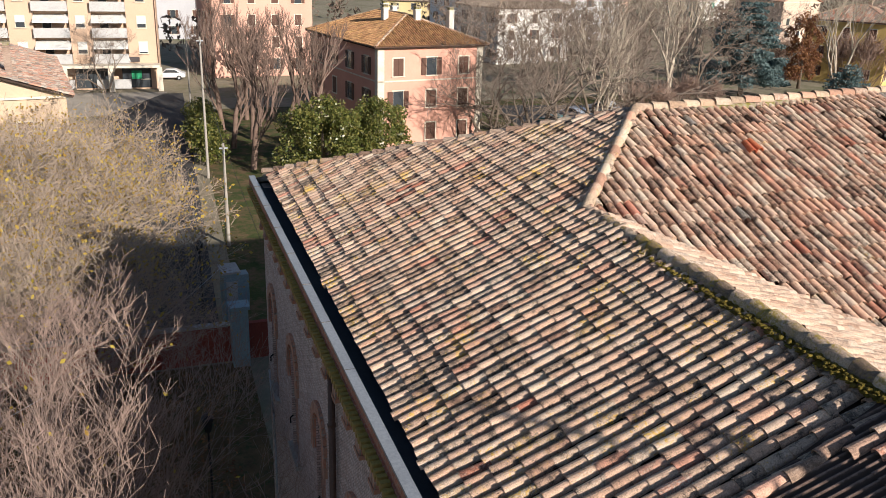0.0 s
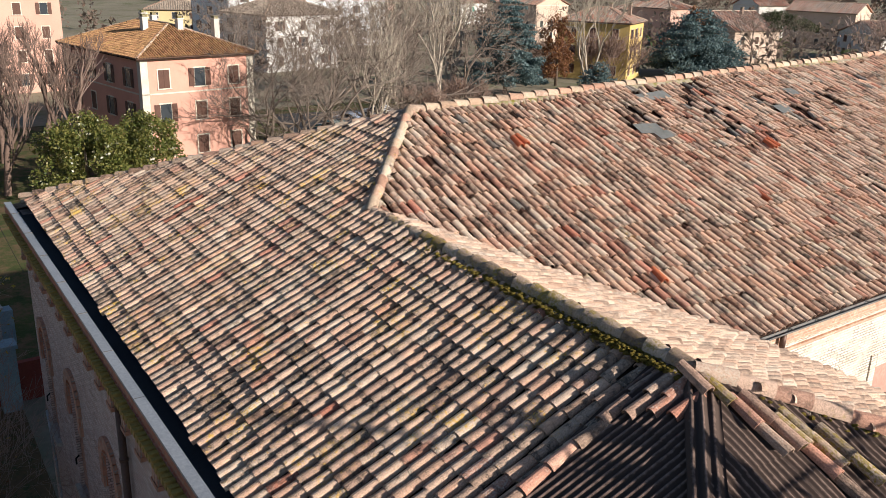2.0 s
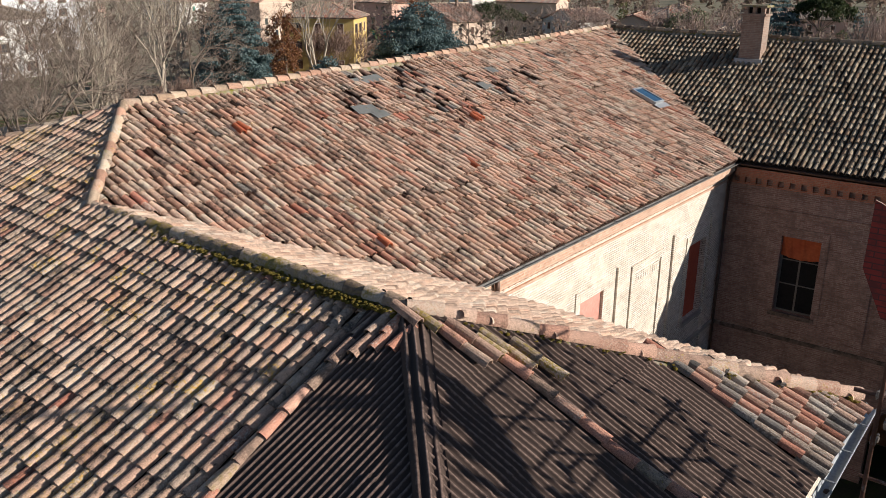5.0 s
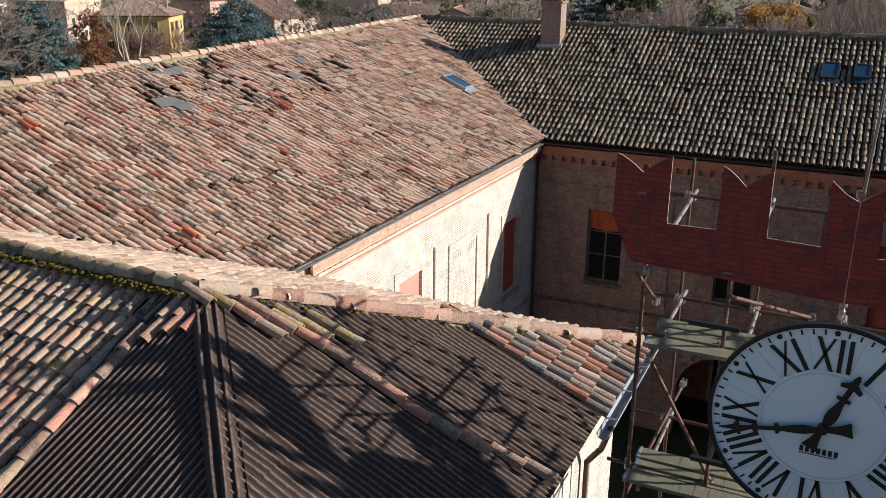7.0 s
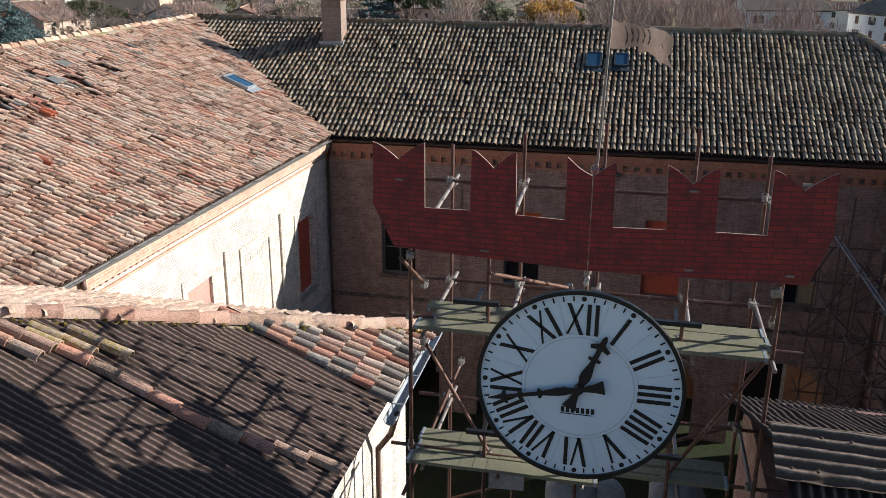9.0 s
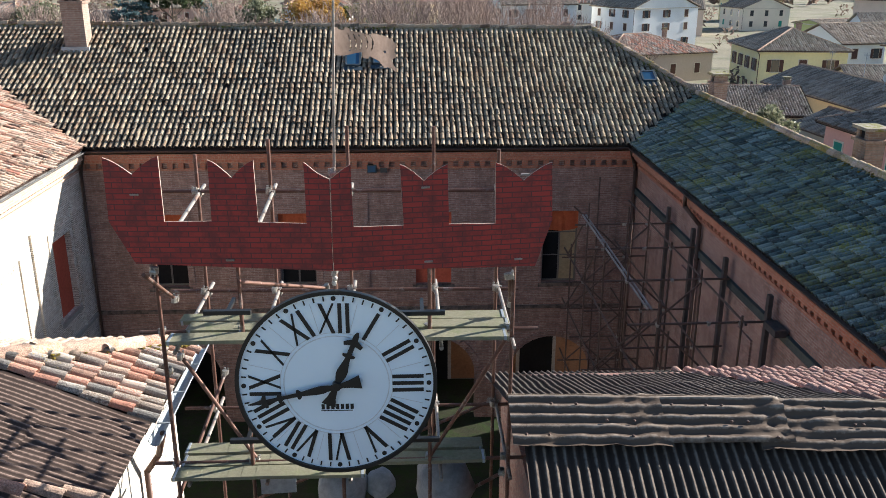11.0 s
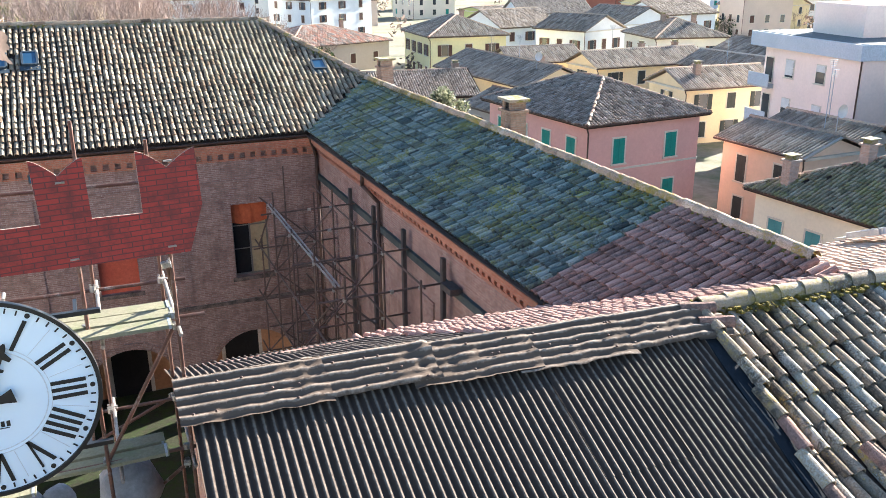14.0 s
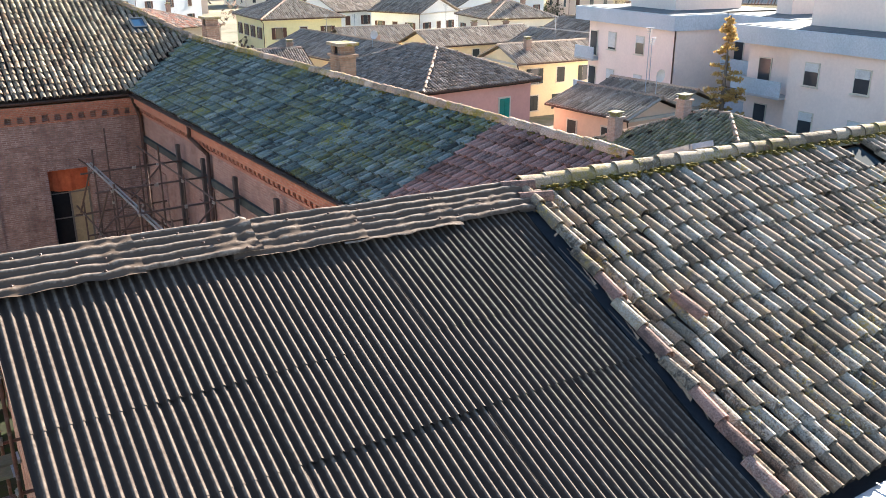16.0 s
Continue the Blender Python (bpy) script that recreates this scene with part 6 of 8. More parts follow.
                        strip.add([m @ Vector(q) for q in ((a - 0.09, b0, 0.1), (a - 0.05, b0, 0.19), (a + 0.05, b0, 0.19), (a + 0.09, b0, 0.1), (a - 0.09, b1, 0.1), (a - 0.05, b1, 0.165), (a + 0.05, b1, 0.165), (a + 0.09, b1, 0.1))], [(0, 1, 5, 4), (1, 2, 6, 5), (2, 3, 7, 6), (0, 3, 2, 1)])
                        k += 1
                a += 0.4 if far else 0.27
            strip.obj("tile_field", roof_mat, rf, kind="stuff")
        cap = MB()
        for a, b in ends:
            cap.tube(Vector(a) + Vector((0, 0, 0.1)), Vector(b) + Vector((0, 0, 0.1)), 0.14, n=8)
        cap.obj("ridge", TILE_RIDGE, thing)
    # gutters and a downpipe
    for sy in (-1, 1):
        if roof != "gable_y":
            MB().tube((-ex, sy * ey, e), (ex, sy * ey, e), 0.07, n=6).obj("gutter", COPPER, thing)
        if roof != "gable_x":
            MB().tube((sy * ex, -ey, e), (sy * ex, ey, e), 0.07, n=6).obj("gutter", COPPER, thing)
    MB().path([(-ex, -ey + 0.1, e), (-x - 0.06, -y - 0.06, high - 0.5), (-x - 0.06, -y - 0.06, 0)], 0.05, 6).obj("downpipe", COPPER, thing)
    # windows
    rnd = random.Random(int(abs(at[0] * 7 + at[1])))
    for s in sides:
        n, length, ux, nx = {"S": (cols[0], w, (1, 0), (0, -1)), "N": (cols[0], w, (-1, 0), (0, 1)), "E": (cols[1], d, (0, 1), (1, 0)), "W": (cols[1], d, (0, -1), (-1, 0))}[s]
        off = y if s in "SN" else x
        for r, sill in enumerate(rows):
            for i in range(n):
                if (s, r, i) in skip:
                    continue
                a = (-0.5 + (i + 0.5) / n) * length * 0.94
                c = Vector((ux[0] * a + nx[0] * off, ux[1] * a + nx[1] * off, sill))
                m = Matrix.Translation(c) @ Matrix.Rotation(math.atan2(ux[1], ux[0]), 4, "Z")
                ww, hh = win
                wd = MB()
                for q, sz in (((-ww / 2 - 0.05, -0.02, hh / 2), (0.1, 0.06, hh + 0.2)), ((ww / 2 + 0.05, -0.02, hh / 2), (0.1, 0.06, hh + 0.2)), ((0, -0.02, hh + 0.05), (ww, 0.06, 0.1)), ((0, -0.05, -0.05), (ww + 0.3, 0.14, 0.09))):
                    wd.box(q, sz)
                wo = wd.obj("window", TRIM, thing)
                wo.matrix_basis = m
                if far:
                    shut = rnd.random() < 0.5
                    MB().box((0, -0.02 if shut else -0.005, hh / 2), (ww, 0.03, hh)).obj("shutter" if shut else "pane", shutter if shut else GLASS, wo)
                    continue
                MB().box((0, -0.005, hh / 2), (ww, 0.02, hh)).obj("pane", GLASS, wo)
                if shutter == SHUT_WHITE:
                    part_h = hh * rnd.choice((0.25, 0.5, 0.7, 0.95))
                    MB().box((0, -0.02, hh - part_h / 2), (ww, 0.03, part_h)).obj("blind", shutter, wo)
                elif open_sh and rnd.random() < 0.5:
                    for sx in (-1, 1):
                        MB().box((sx * (ww * 0.78), -0.05, hh / 2), (ww / 2, 0.05, hh)).obj("shutter", shutter, wo)
                else:
                    for sx in (-1, 1):
                        MB().box((sx * ww / 4, -0.03, hh / 2), (ww / 2 - 0.015, 0.04, hh)).obj("shutter", shutter, wo)
    peak = e + (min(ex, ey) if roof == "hip" else ey if roof == "gable_x" else ex) * slope
    for fx, fy, up in aerial:
        cx, cy = fx * w / 2, fy * d / 2
        mast = MB().tube((cx, cy, high), (cx, cy, peak + up), 0.03, n=6).obj("aerial", ZINC, thing)
        for k in range(5):
            MB().tube((cx - 0.4 + 0.05 * k, cy, peak + up - 0.12 * k), (cx + 0.4 - 0.05 * k, cy, peak + up - 0.12 * k), 0.015, n=5).obj("rod", ZINC, mast)
    for fx, fy, up in dish:
        cx, cy = fx * w / 2, fy * d / 2
        mast = MB().tube((cx, cy, high), (cx, cy, peak + up), 0.03, n=6).obj("dish_mast", ZINC, thing)
        bowl = MB()
        for j in range(5):
            bowl.v += [(cx + 0.11 * j * math.cos(k * 0.5236), cy - 0.12 + 0.012 * -j * j, peak + up + 0.11 * j * math.sin(k * 0.5236)) for k in range(12)]
        bowl.f = [(12 * j + k, 12 * j + (k + 1) % 12, 12 * j + 12 + (k + 1) % 12, 12 * j + 12 + k) for j in range(4) for k in range(12)]
        bowl.obj("dish", SHUT_WHITE, mast, "white satellite dish")
    for fx, fy, *low in stacks:
        cx, cy = fx * w / 2, fy * d / 2
        top = (e + rise + 0.5 if roof == "hip" else e + (ey if roof == "gable_x" else ex) * slope + 0.5) - sum(low)
        st = MB().span((cx - 0.3, cy - 0.25, high), (cx + 0.3, cy + 0.25, top)).span((cx - 0.38, cy - 0.33, top), (cx + 0.38, cy + 0.33, top + 0.1))
        ch = st.obj("chimney", stack_mat or CHIM, thing)
        MB().span((cx - 0.25, cy - 0.2, top + 0.1), (cx + 0.25, cy + 0.2, top + 0.3)).span((cx - 0.36, cy - 0.3, top + 0.3), (cx + 0.36, cy + 0.3, top + 0.36)).obj("cap", MORTAR, ch)
    return thing


# east side
STACK_PINK = brick_wall("brick_stack_pink", (0.42, 0.27, 0.21), (0.50, 0.36, 0.29), (0.46, 0.38, 0.32))
TILE_GARDEN = clay("tile_garden", [(0.16, 0.145, 0.09), (0.22, 0.20, 0.13), (0.27, 0.245, 0.17), (0.31, 0.28, 0.20), (0.20, 0.185, 0.12)], (0.22, 0.21, 0.06), (0.52, 0.7), (0.42, 0.40, 0.34), (0.68, 0.95))
house("pink plastered house with closed green shutters and a hipped tile roof", (32.0, 38.6), 5, 8.5, 11.0, 7.8, (0.70, 0.40, 0.34), "hip", TILE_TOWN, "SW", (2, 4), (2.4, 5.3), SHUT_GREEN, (0.85, 1.5), tiles=True, open_sh=False, band=4.9, stacks=(), base=(1.9, (0.58, 0.50, 0.34)))
house("peach plastered house with dark green shutters", (42.2, 31.2), 2, 5.0, 6.6, 5.8, (0.80, 0.58, 0.42), "gable_y", TILE_TOWN, "SW", (1, 2), (0.6, 3.3), SHUT_DARK, (0.8, 1.7), slope=0.36, open_sh=False, stacks=())
house("grey and white gabled house with a dark tile roof", (47.4, 33.1), 2, 5.0, 7.1, 5.6, (0.80, 0.79, 0.76), "gable_y", TILE_TOWN, "SW", (1, 2), (3.4,), SHUT_TEAL, (0.9, 1.2), slope=0.36, stacks=(), aerial=((-0.6, -0.2, 4.0), (0.5, 0.4, 3.0)), dish=((-0.75, -0.55, 1.0),))
house("cream house with teal shutters and a mossy hipped roof", (36.8, 18.8), 3, 8.4, 9.8, 5.9, (0.84, 0.75, 0.58), "hip", TILE_GARDEN, "SW", (2, 4), (3.5,), SHUT_TEAL, (0.85, 1.1), tiles=True, open_sh=False, slope=0.43, stacks=((-0.85, 0.72, 0.9), (-0.2, 0.3)), base=(2.8, (0.42, 0.20, 0.15)), stack_mat=STACK_PINK)
house("pale yellow two-storey house with brown shutters", (52.2, 106.7), -5, 11.0, 13.0, 6.6, (0.83, 0.75, 0.42), "hip", TILE_TOWN, "SW", (3, 4), (1.0, 4.0), SHUT_BROWN, (1.0, 1.5), stacks=((0.3, 0.2),))
house("low house with an old brown tile roof", (31.6, 72.0), -8, 12.0, 9.0, 4.2, (0.50, 0.42, 0.32), "gable_x", TILE_TOWN, "SW", (3, 2), (1.6,), SHUT_BROWN, stacks=((0.9, 0.1),), tiles=True)
house("ochre house with a long dark tile roof", (45.0, 75.0), 3, 8.0, 19.5, 4.8, (0.84, 0.68, 0.42), "gable_y", TILE_TOWN, "SW", (2, 5), (1.8,), SHUT_BROWN, stacks=((0.2, -0.5),), aerial=((0.0, -0.2, 2.5), (0.1, 0.5, 2.0)), dish=((-0.3, -0.75, 0.9),))
house("ochre row house with a brown tile roof", (53.6, 84.5), -5, 9.0, 6.6, 5.0, (0.84, 0.68, 0.42), "gable_x", TILE_TOWN, "SW", (3, 2), (2.0,), SHUT_DARK, stacks=())
house("yellow gabled house with green shutters", (62.0, 75.5), 0, 15.0, 6.5, 5.2, (0.84, 0.68, 0.42), "gable_x", TILE_TOWN, "SW", (4, 1), (0.7, 3.2), SHUT_DARK, stacks=((0.1, 0.2), (0.7, 0.1)), aerial=((-0.5, 0.0, 2.8),))
house("yellow wing of a gabled house", (68.4, 65.2), 3, 6.6, 13.0, 5.2, (0.84, 0.68, 0.42), "gable_y", TILE_TOWN, "SW", (2, 4), (0.7, 3.2), SHUT_DARK, stacks=())
house("yellow gabled house with air conditioners", (58.6, 58.5), -4, 10.0, 6.4, 5.2, (0.84, 0.68, 0.42), "gable_x", TILE_TOWN, "SW", (3, 1), (0.6, 3.2), SHUT_DARK, stacks=((-0.55, -0.4),), aerial=((0.3, 0.0, 2.5),))
house("small grey house with a dark roof", (36.0, 56.8), 5, 5.6, 6.2, 4.6, (0.50, 0.46, 0.42), "gable_y", TILE_TOWN, "SW", (2, 2), (2.4,), SHUT_BROWN, stacks=())
house("white house with a shallow gable roof", (73.6, 107.3), 20, 9.4, 9.4, 6.4, (0.80, 0.80, 0.78), "gable_y", TILE_TOWN, "SW", (3, 3), (0.8, 3.6), SHUT_BROWN, stacks=())
house("grey and cream house under a wide hipped roof", (79.5, 92.0), -12, 10.0, 11.0, 6.4, (0.70, 0.67, 0.60), "hip", TILE_TOWN, "SW", (3, 3), (0.8, 3.8), SHUT_BROWN, stacks=((-0.3, 0.1), (0.4, -0.3)))
house("pale yellow house with a low dark roof", (78.5, 72.5), 3, 8.6, 10.6, 5.4, (0.82, 0.72, 0.50), "gable_y", TILE_TOWN, "SW", (2, 4), (0.7, 3.2), SHUT_DARK, stacks=((0.3, 0.1),))
house("white house with teal shutters", (91.0, 121.0), 10, 12.0, 12.0, 6.0, (0.80, 0.80, 0.78), "gable_y", TILE_TOWN, "SW", (3, 3), (0.8, 3.6), SHUT_TEAL, stacks=())
house("white house under a dark gabled roof", (108.0, 131.0), 8, 14.0, 11.0, 6.4, (0.80, 0.80, 0.78), "gable_x", TILE_TOWN, "SW", (4, 3), (0.8, 3.6), SHUT_BROWN, stacks=((0.4, 0.1),))
house("low white house with a dark roof", (72.0, 128.0), 10, 12.0, 12.0, 5.6, (0.80, 0.80, 0.78), "gable_x", TILE_TOWN, "SW", (3, 3), (1.0, 3.4), SHUT_BROWN, stacks=())
house("white gabled house with a tall front", (52.0, 178.0), 25, 17.0, 14.0, 8.5, (0.82, 0.82, 0.81), "gable_y", TILE_TOWN, "SW", (3, 3), (1.0, 4.0, 6.6), SHUT_BROWN, stacks=((0.3, 0.1),))
house("low house under a reddish hipped roof", (37.0, 128.0), 20, 19.0, 15.0, 4.2, (0.55, 0.46, 0.38), "hip", TILE_RED, "SW", (4, 4), (1.2,), SHUT_BROWN, slope=0.3, stacks=((0.6, 0.0),))
house("white house with a dark roof", (28.0, 180.0), 10, 16.0, 12.0, 9.0, (0.80, 0.80, 0.78), "gable_x", TILE_TOWN, "SW", (4, 3), (1.0, 4.0, 6.6), SHUT_BROWN, stacks=())
house("pale green house with a flat-pitched roof", (96.0, 170.0), 12, 26.0, 10.0, 5.5, (0.58, 0.60, 0.25), "gable_x", TILE_TOWN, "SW", (6, 2), (1.2,), SHUT_BROWN, slope=0.15, stacks=())
house("white house with balconies", (92.0, 150.0), -10, 15.0, 12.0, 6.0, (0.80, 0.80, 0.78), "gable_x", TILE_TOWN, "SW", (4, 3), (0.8, 3.6), SHUT_BROWN, stacks=())
house("large brick-red barn with a grey roof", (140.0, 190.0), 15, 34.0, 20.0, 7.5, (0.34, 0.13, 0.09), "gable_y", PATCH, "SW", (3, 3), (1.5,), SHUT_DARK, slope=0.45, stacks=())
rnd = random.Random(14)
for k, (hx, hy) in enumerate(((122, 148), (128, 166), (136, 134), (150, 155), (120, 205), (70, 215), (98, 230), (40, 235), (20, 250), (165, 130), (175, 165), (160, 205), (125, 85), (150, 95), (170, 105), (185, 80), (110, 66), (140, 70), (200, 120), (215, 150), (190, 190), (60, 260), (110, 265), (150, 250), (200, 230), (230, 190), (240, 120), (225, 85))):
    tone = rnd.choice(((0.80, 0.80, 0.78), (0.76, 0.70, 0.58), (0.74, 0.62, 0.36), (0.78, 0.78, 0.78), (0.66, 0.52, 0.42)))
    house(rnd.choice(("white two-storey house under a tile roof", "pale two-storey house with brown shutters", "plain town house with a low-pitched roof")), (hx + rnd.uniform(-4, 4), hy + rnd.uniform(-4, 4)), rnd.uniform(-25, 30), rnd.uniform(11, 17), rnd.uniform(9, 13), rnd.choice((5.8, 6.4, 8.8)), tone, rnd.choice(("hip", "gable_x", "gable_y")), rnd.choice((TILE_TOWN, TILE_TOWN, TILE_RED)), "SW", (3, 3), (1.0, 3.8), rnd.choice((SHUT_BROWN, SHUT_GREEN, SHUT_DARK)), stacks=((0.2, 0.2),), far=True)
# west and north-west
house("pink plastered house with brown shutters and an ochre hipped tile roof", (-84.0, 17.3), 8, 17.0, 10.6, 9.4, (0.62, 0.34, 0.26), "hip", TILE_OCHRE, "SE", (4, 3), (0.9, 3.9, 6.8), SHUT_BROWN, (1.0, 1.55), tiles=True, band=6.3, stacks=((0.5, 0.1), (0.7, 0.6), (-0.1, 0.1), (-0.5, 0.2), (0.2, -0.3)), stack_mat=plaster((0.62, 0.58, 0.52)), quoins=True)
house("white house behind bare trees with a red tile roof", (-140.0, 56.0), 12, 12.0, 15.0, 9.0, (0.70, 0.68, 0.64), "hip", TILE_TOWN, "SE", (3, 3), (1.0, 4.0, 6.6), SHUT_BROWN, stacks=((0.2, 0.1),))
house("bright yellow house with brown shutters", (-107.0, 99.0), 30, 12.0, 10.0, 9.2, (0.62, 0.45, 0.17), "hip", TILE_RED, "SE", (3, 3), (0.9, 3.9, 6.8), SHUT_BROWN, stacks=((0.2, 0.1), (0.7, 0.3)))
house("house under a broad orange tile roof with roof windows", (-77.0, -20.3), 6, 22.0, 15.0, 7.2, (0.55, 0.42, 0.30), "gable_x", TILE_RED, "NE", (5, 3), (1.0, 4.0), SHUT_BROWN, tiles=True, stacks=((0.1, 0.35), (0.75, 0.55)), slope=0.33)
house("tall pink building behind the trees", (-131.0, 10.5), 5, 12.0, 14.0, 13.0, (0.60, 0.36, 0.28), "hip", TILE_RED, "SE", (3, 4), (1.0, 4.0, 7.0, 10.0), SHUT_BROWN, stacks=())
house("low building under a red tile roof", (-185.0, 6.0), 0, 14.0, 22.0, 9.0, (0.42, 0.42, 0.44), "gable_y", TILE_RED, "SE", (3, 5), (1.0, 4.0), SHUT_BROWN, stacks=())
house("white apartment house with long balconies", (-175.0, 75.0), 10, 14.0, 40.0, 12.0, (0.70, 0.72, 0.74), "hip", TILE_TOWN, "SE", (3, 8), (1.0, 4.0, 7.0, 9.6), SHUT_BROWN, stacks=())
for k, (hx, hy) in enumerate(((-170, 140), (-150, 165), (-120, 150), (-100, 175), (-80, 165), (-60, 175), (-90, 205), (-125, 200), (-40, 190), (-60, 220), (-20, 215), (-180, 185), (-155, 215), (-100, 240), (0, 190), (-210, 110), (-215, 60), (-220, 20), (-230, 160), (-30, 250), (-190, -25))):
    tone = rnd.choice(((0.66, 0.64, 0.60), (0.62, 0.40, 0.32), (0.64, 0.52, 0.28), (0.60, 0.46, 0.36)))
    house(rnd.choice(("white two-storey house under a red tile roof", "plastered town house with a tile roof", "pale house with a low-pitched roof")), (hx + rnd.uniform(-4, 4), hy + rnd.uniform(-4, 4)), rnd.uniform(-25, 30), rnd.uniform(11, 17), rnd.uniform(9, 13), rnd.choice((5.8, 6.4, 8.8)), tone, rnd.choice(("hip", "gable_x", "gable_y")), rnd.choice((TILE_TOWN, TILE_RED, TILE_RED)), "SE", (3, 3), (1.0, 3.8), rnd.choice((SHUT_BROWN, SHUT_GREEN, SHUT_DARK)), stacks=((0.2, 0.2),), far=True)


def apartment(label, at, yaw, w, d, floors, colour, side, bays, sign=""):
    """A block of flats whose front looks along its own -y; bays: (start, end, kind) along x, kind: wall, loggia or balcony."""
    thing = empty("apartment_block", (at[0], at[1], GROUND), yaw, label, "apartment block", "apartment blocks")
    h = floors * 3.1 + 0.4
    wm = plaster(colour)
    MB().span((-w / 2, 0.9, 0), (w / 2, d, h)).obj("wall", wm, thing)
    MB().span((-w / 2 - 0.25, -0.5, h), (w / 2 + 0.25, d + 0.25, h + 1.15)).obj("parapet", BALCONY if side == "east" else TRIM, thing)
    MB().span((-w / 2 + 0.05, -0.2, h + 1.15), (w / 2 - 0.05, d, h + 1.19)).obj("roof_deck", PATCH, thing)
    MB().span((-w / 2 + 3, 3, h + 1.19), (w / 2 - 4, d - 2, h + 3.6)).obj("roof_house", wm, thing)
    for x0, x1, kind in bays:
        if kind in ("wall", "blank"):
            MB().span((x0, 0, 0), (x1, 0.9, h)).obj("wall", wm, thing)
        for f in range(floors):
            z = f * 3.1 + 0.3
            if kind == "blank":
                continue
            if kind == "wall":
                k = max(1, int((x1 - x0) / 3.2))
                for i in range(k):
                    c = x0 + (i + 0.5) * (x1 - x0) / k
                    wo = MB().box((c, -0.02, z + 1.7), (1.12, 0.07, 1.5)).obj("window", TRIM, thing)
                    MB().box((c, -0.06, z + 1.7), (0.98, 0.03, 1.36)).obj("pane", GLASS, wo)
                    hb = rnd.choice((0.5, 0.75, 0.9, 1.2))
                    MB().box((c, -0.075, z + 2.38 - hb / 2), (0.98, 0.04, hb)).obj("blind", SHUT_WHITE, wo)
                    MB().box((c, -0.1, z + 0.93), (1.25, 0.18, 0.06)).obj("sill", TRIM, wo)
            else:
                bal = MB().span((x0, -0.6, z - 0.15), (x1, 0.9, z)).obj("balcony", CONCRETE, thing)
                rail = MB().span((x0, -0.6, z), (x1, -0.52, z + 1.0))
                rail.obj("railing", BALCONY if side == "east" else CONCRETE, bal)
                wo = MB().box(((x0 + x1) / 2 - 0.6, 0.87, z + 1.15), (1.1, 0.06, 2.2)).obj("window", TRIM, thing)
                MB().box(((x0 + x1) / 2 - 0.6, 0.83, z + 1.15), (0.95, 0.03, 2.05)).obj("pane", GLASS, wo)
                if kind == "awning" and f:
                    MB().prism([(x0, 0.85, z + 2.5), (x0, -0.9, z + 1.75), (x0, -0.9, z + 1.6), (x0, 0.85, z + 2.42)], (x1 - x0, 0, 0)).obj("awning", SHUT_WHITE, bal, "white awning")
    MB().path([(w / 2 - 0.1, -0.06, h), (w / 2 - 0.1, -0.06, 0)], 0.06, 6).obj("downpipe", COPPER, thing)
    return thing


apartment("pale pink block of flats with blue-grey balconies and parapet", (54.7, 43.3), -98.3, 12.9, 12.0, 3, (0.88, 0.73, 0.64), "east", [(-6.45, -3.6, "loggia"), (-3.6, 4.0, "wall"), (4.0, 6.45, "blank")])
apartment("pale pink block of flats with a recessed stair bay", (58.5, 33.2), -97, 8.5, 10.0, 3, (0.88, 0.73, 0.64), "east", [(-4.2, 0.2, "loggia"), (0.2, 4.2, "wall")])
apartment("pale pink block of flats with blue-grey balconies and parapet", (50.5, 17.3), -95.1, 24.0, 14.0, 3, (0.88, 0.73, 0.64), "east", [(-12, -7.8, "loggia"), (-7.8, 3.0, "wall"), (3.0, 6.0, "loggia"), (6.0, 12, "wall")])
block_w = apartment("cream block of flats with awnings over a pharmacy", (-117.0, -19.0), 87, 31.0, 12.0, 5, (0.56, 0.40, 0.29), "west", [(-15.5, -12.5, "wall"), (-12.5, -8.3, "awning"), (-8.3, -5.5, "wall"), (-5.5, -1.3, "awning"), (-1.3, 1.5, "wall"), (1.5, 5.5, "awning"), (5.5, 8.0, "wall"), (8.0, 12.0, "awning"), (12.0, 15.5, "wall")])
MB().span((4.0, -2.4, 2.9), (15.6, -0.1, 3.2)).obj("canopy", TRIM, block_w)
for x in (4.3, 9.5, 15.2):
    MB().span((x, -2.3, 0), (x + 0.6, -1.7, 2.9)).obj("pillar", TRIM, block_w)
for x in (5.6, 11.0):
    MB().span((x, -0.12, 0.2), (x + 3.4, -0.04, 2.7)).obj("shop_window", GLASS, block_w)
MB().span((12.1, -0.2, 1.3), (13.3, -0.14, 2.3)).obj("pharmacy_cross", paint("green_sign", (0.03, 0.30, 0.14), 0.5), block_w)
MB().span((7.6, -0.3, 3.4), (13.2, -0.1, 4.0)).obj("sign_board", paint("dark_sign", (0.06, 0.05, 0.05), 0.5), block_w)
words = bpy.data.curves.new("sign_text", "FONT")
words.body, words.size, words.extrude, words.align_x = "FARMACIA", 0.72, 0.02, "CENTER"
words.materials.append(paint("white_letters", (0.75, 0.75, 0.73), 0.5))
ws = new("sign_text", words)
ws.parent = block_w
ws.matrix_basis = pose(10.4, -0.33, 3.45, 90, 0, 0)

# ground surfaces
def flat(name, label, pts, material, z=0.02):
    MB().prism([(x, y, GROUND - 0.1) for x, y in pts], (0, 0, 0.1 + z)).obj(name, material, None, label, name, kind="structure")


flat("pavement", "leaf-strewn ground along the street front", [(-36.5, -30), (8, -30), (8, -4.5), (-26.2, -3.9), (-36.5, -3.6)], LITTER, 0.012)
flat("road", "dark asphalt street", [(-112, -9.5), (-37.2, -14), (-37.2, -4.6), (-75, -2.8), (-112, -1.2)], ASPHALT, 0.012)
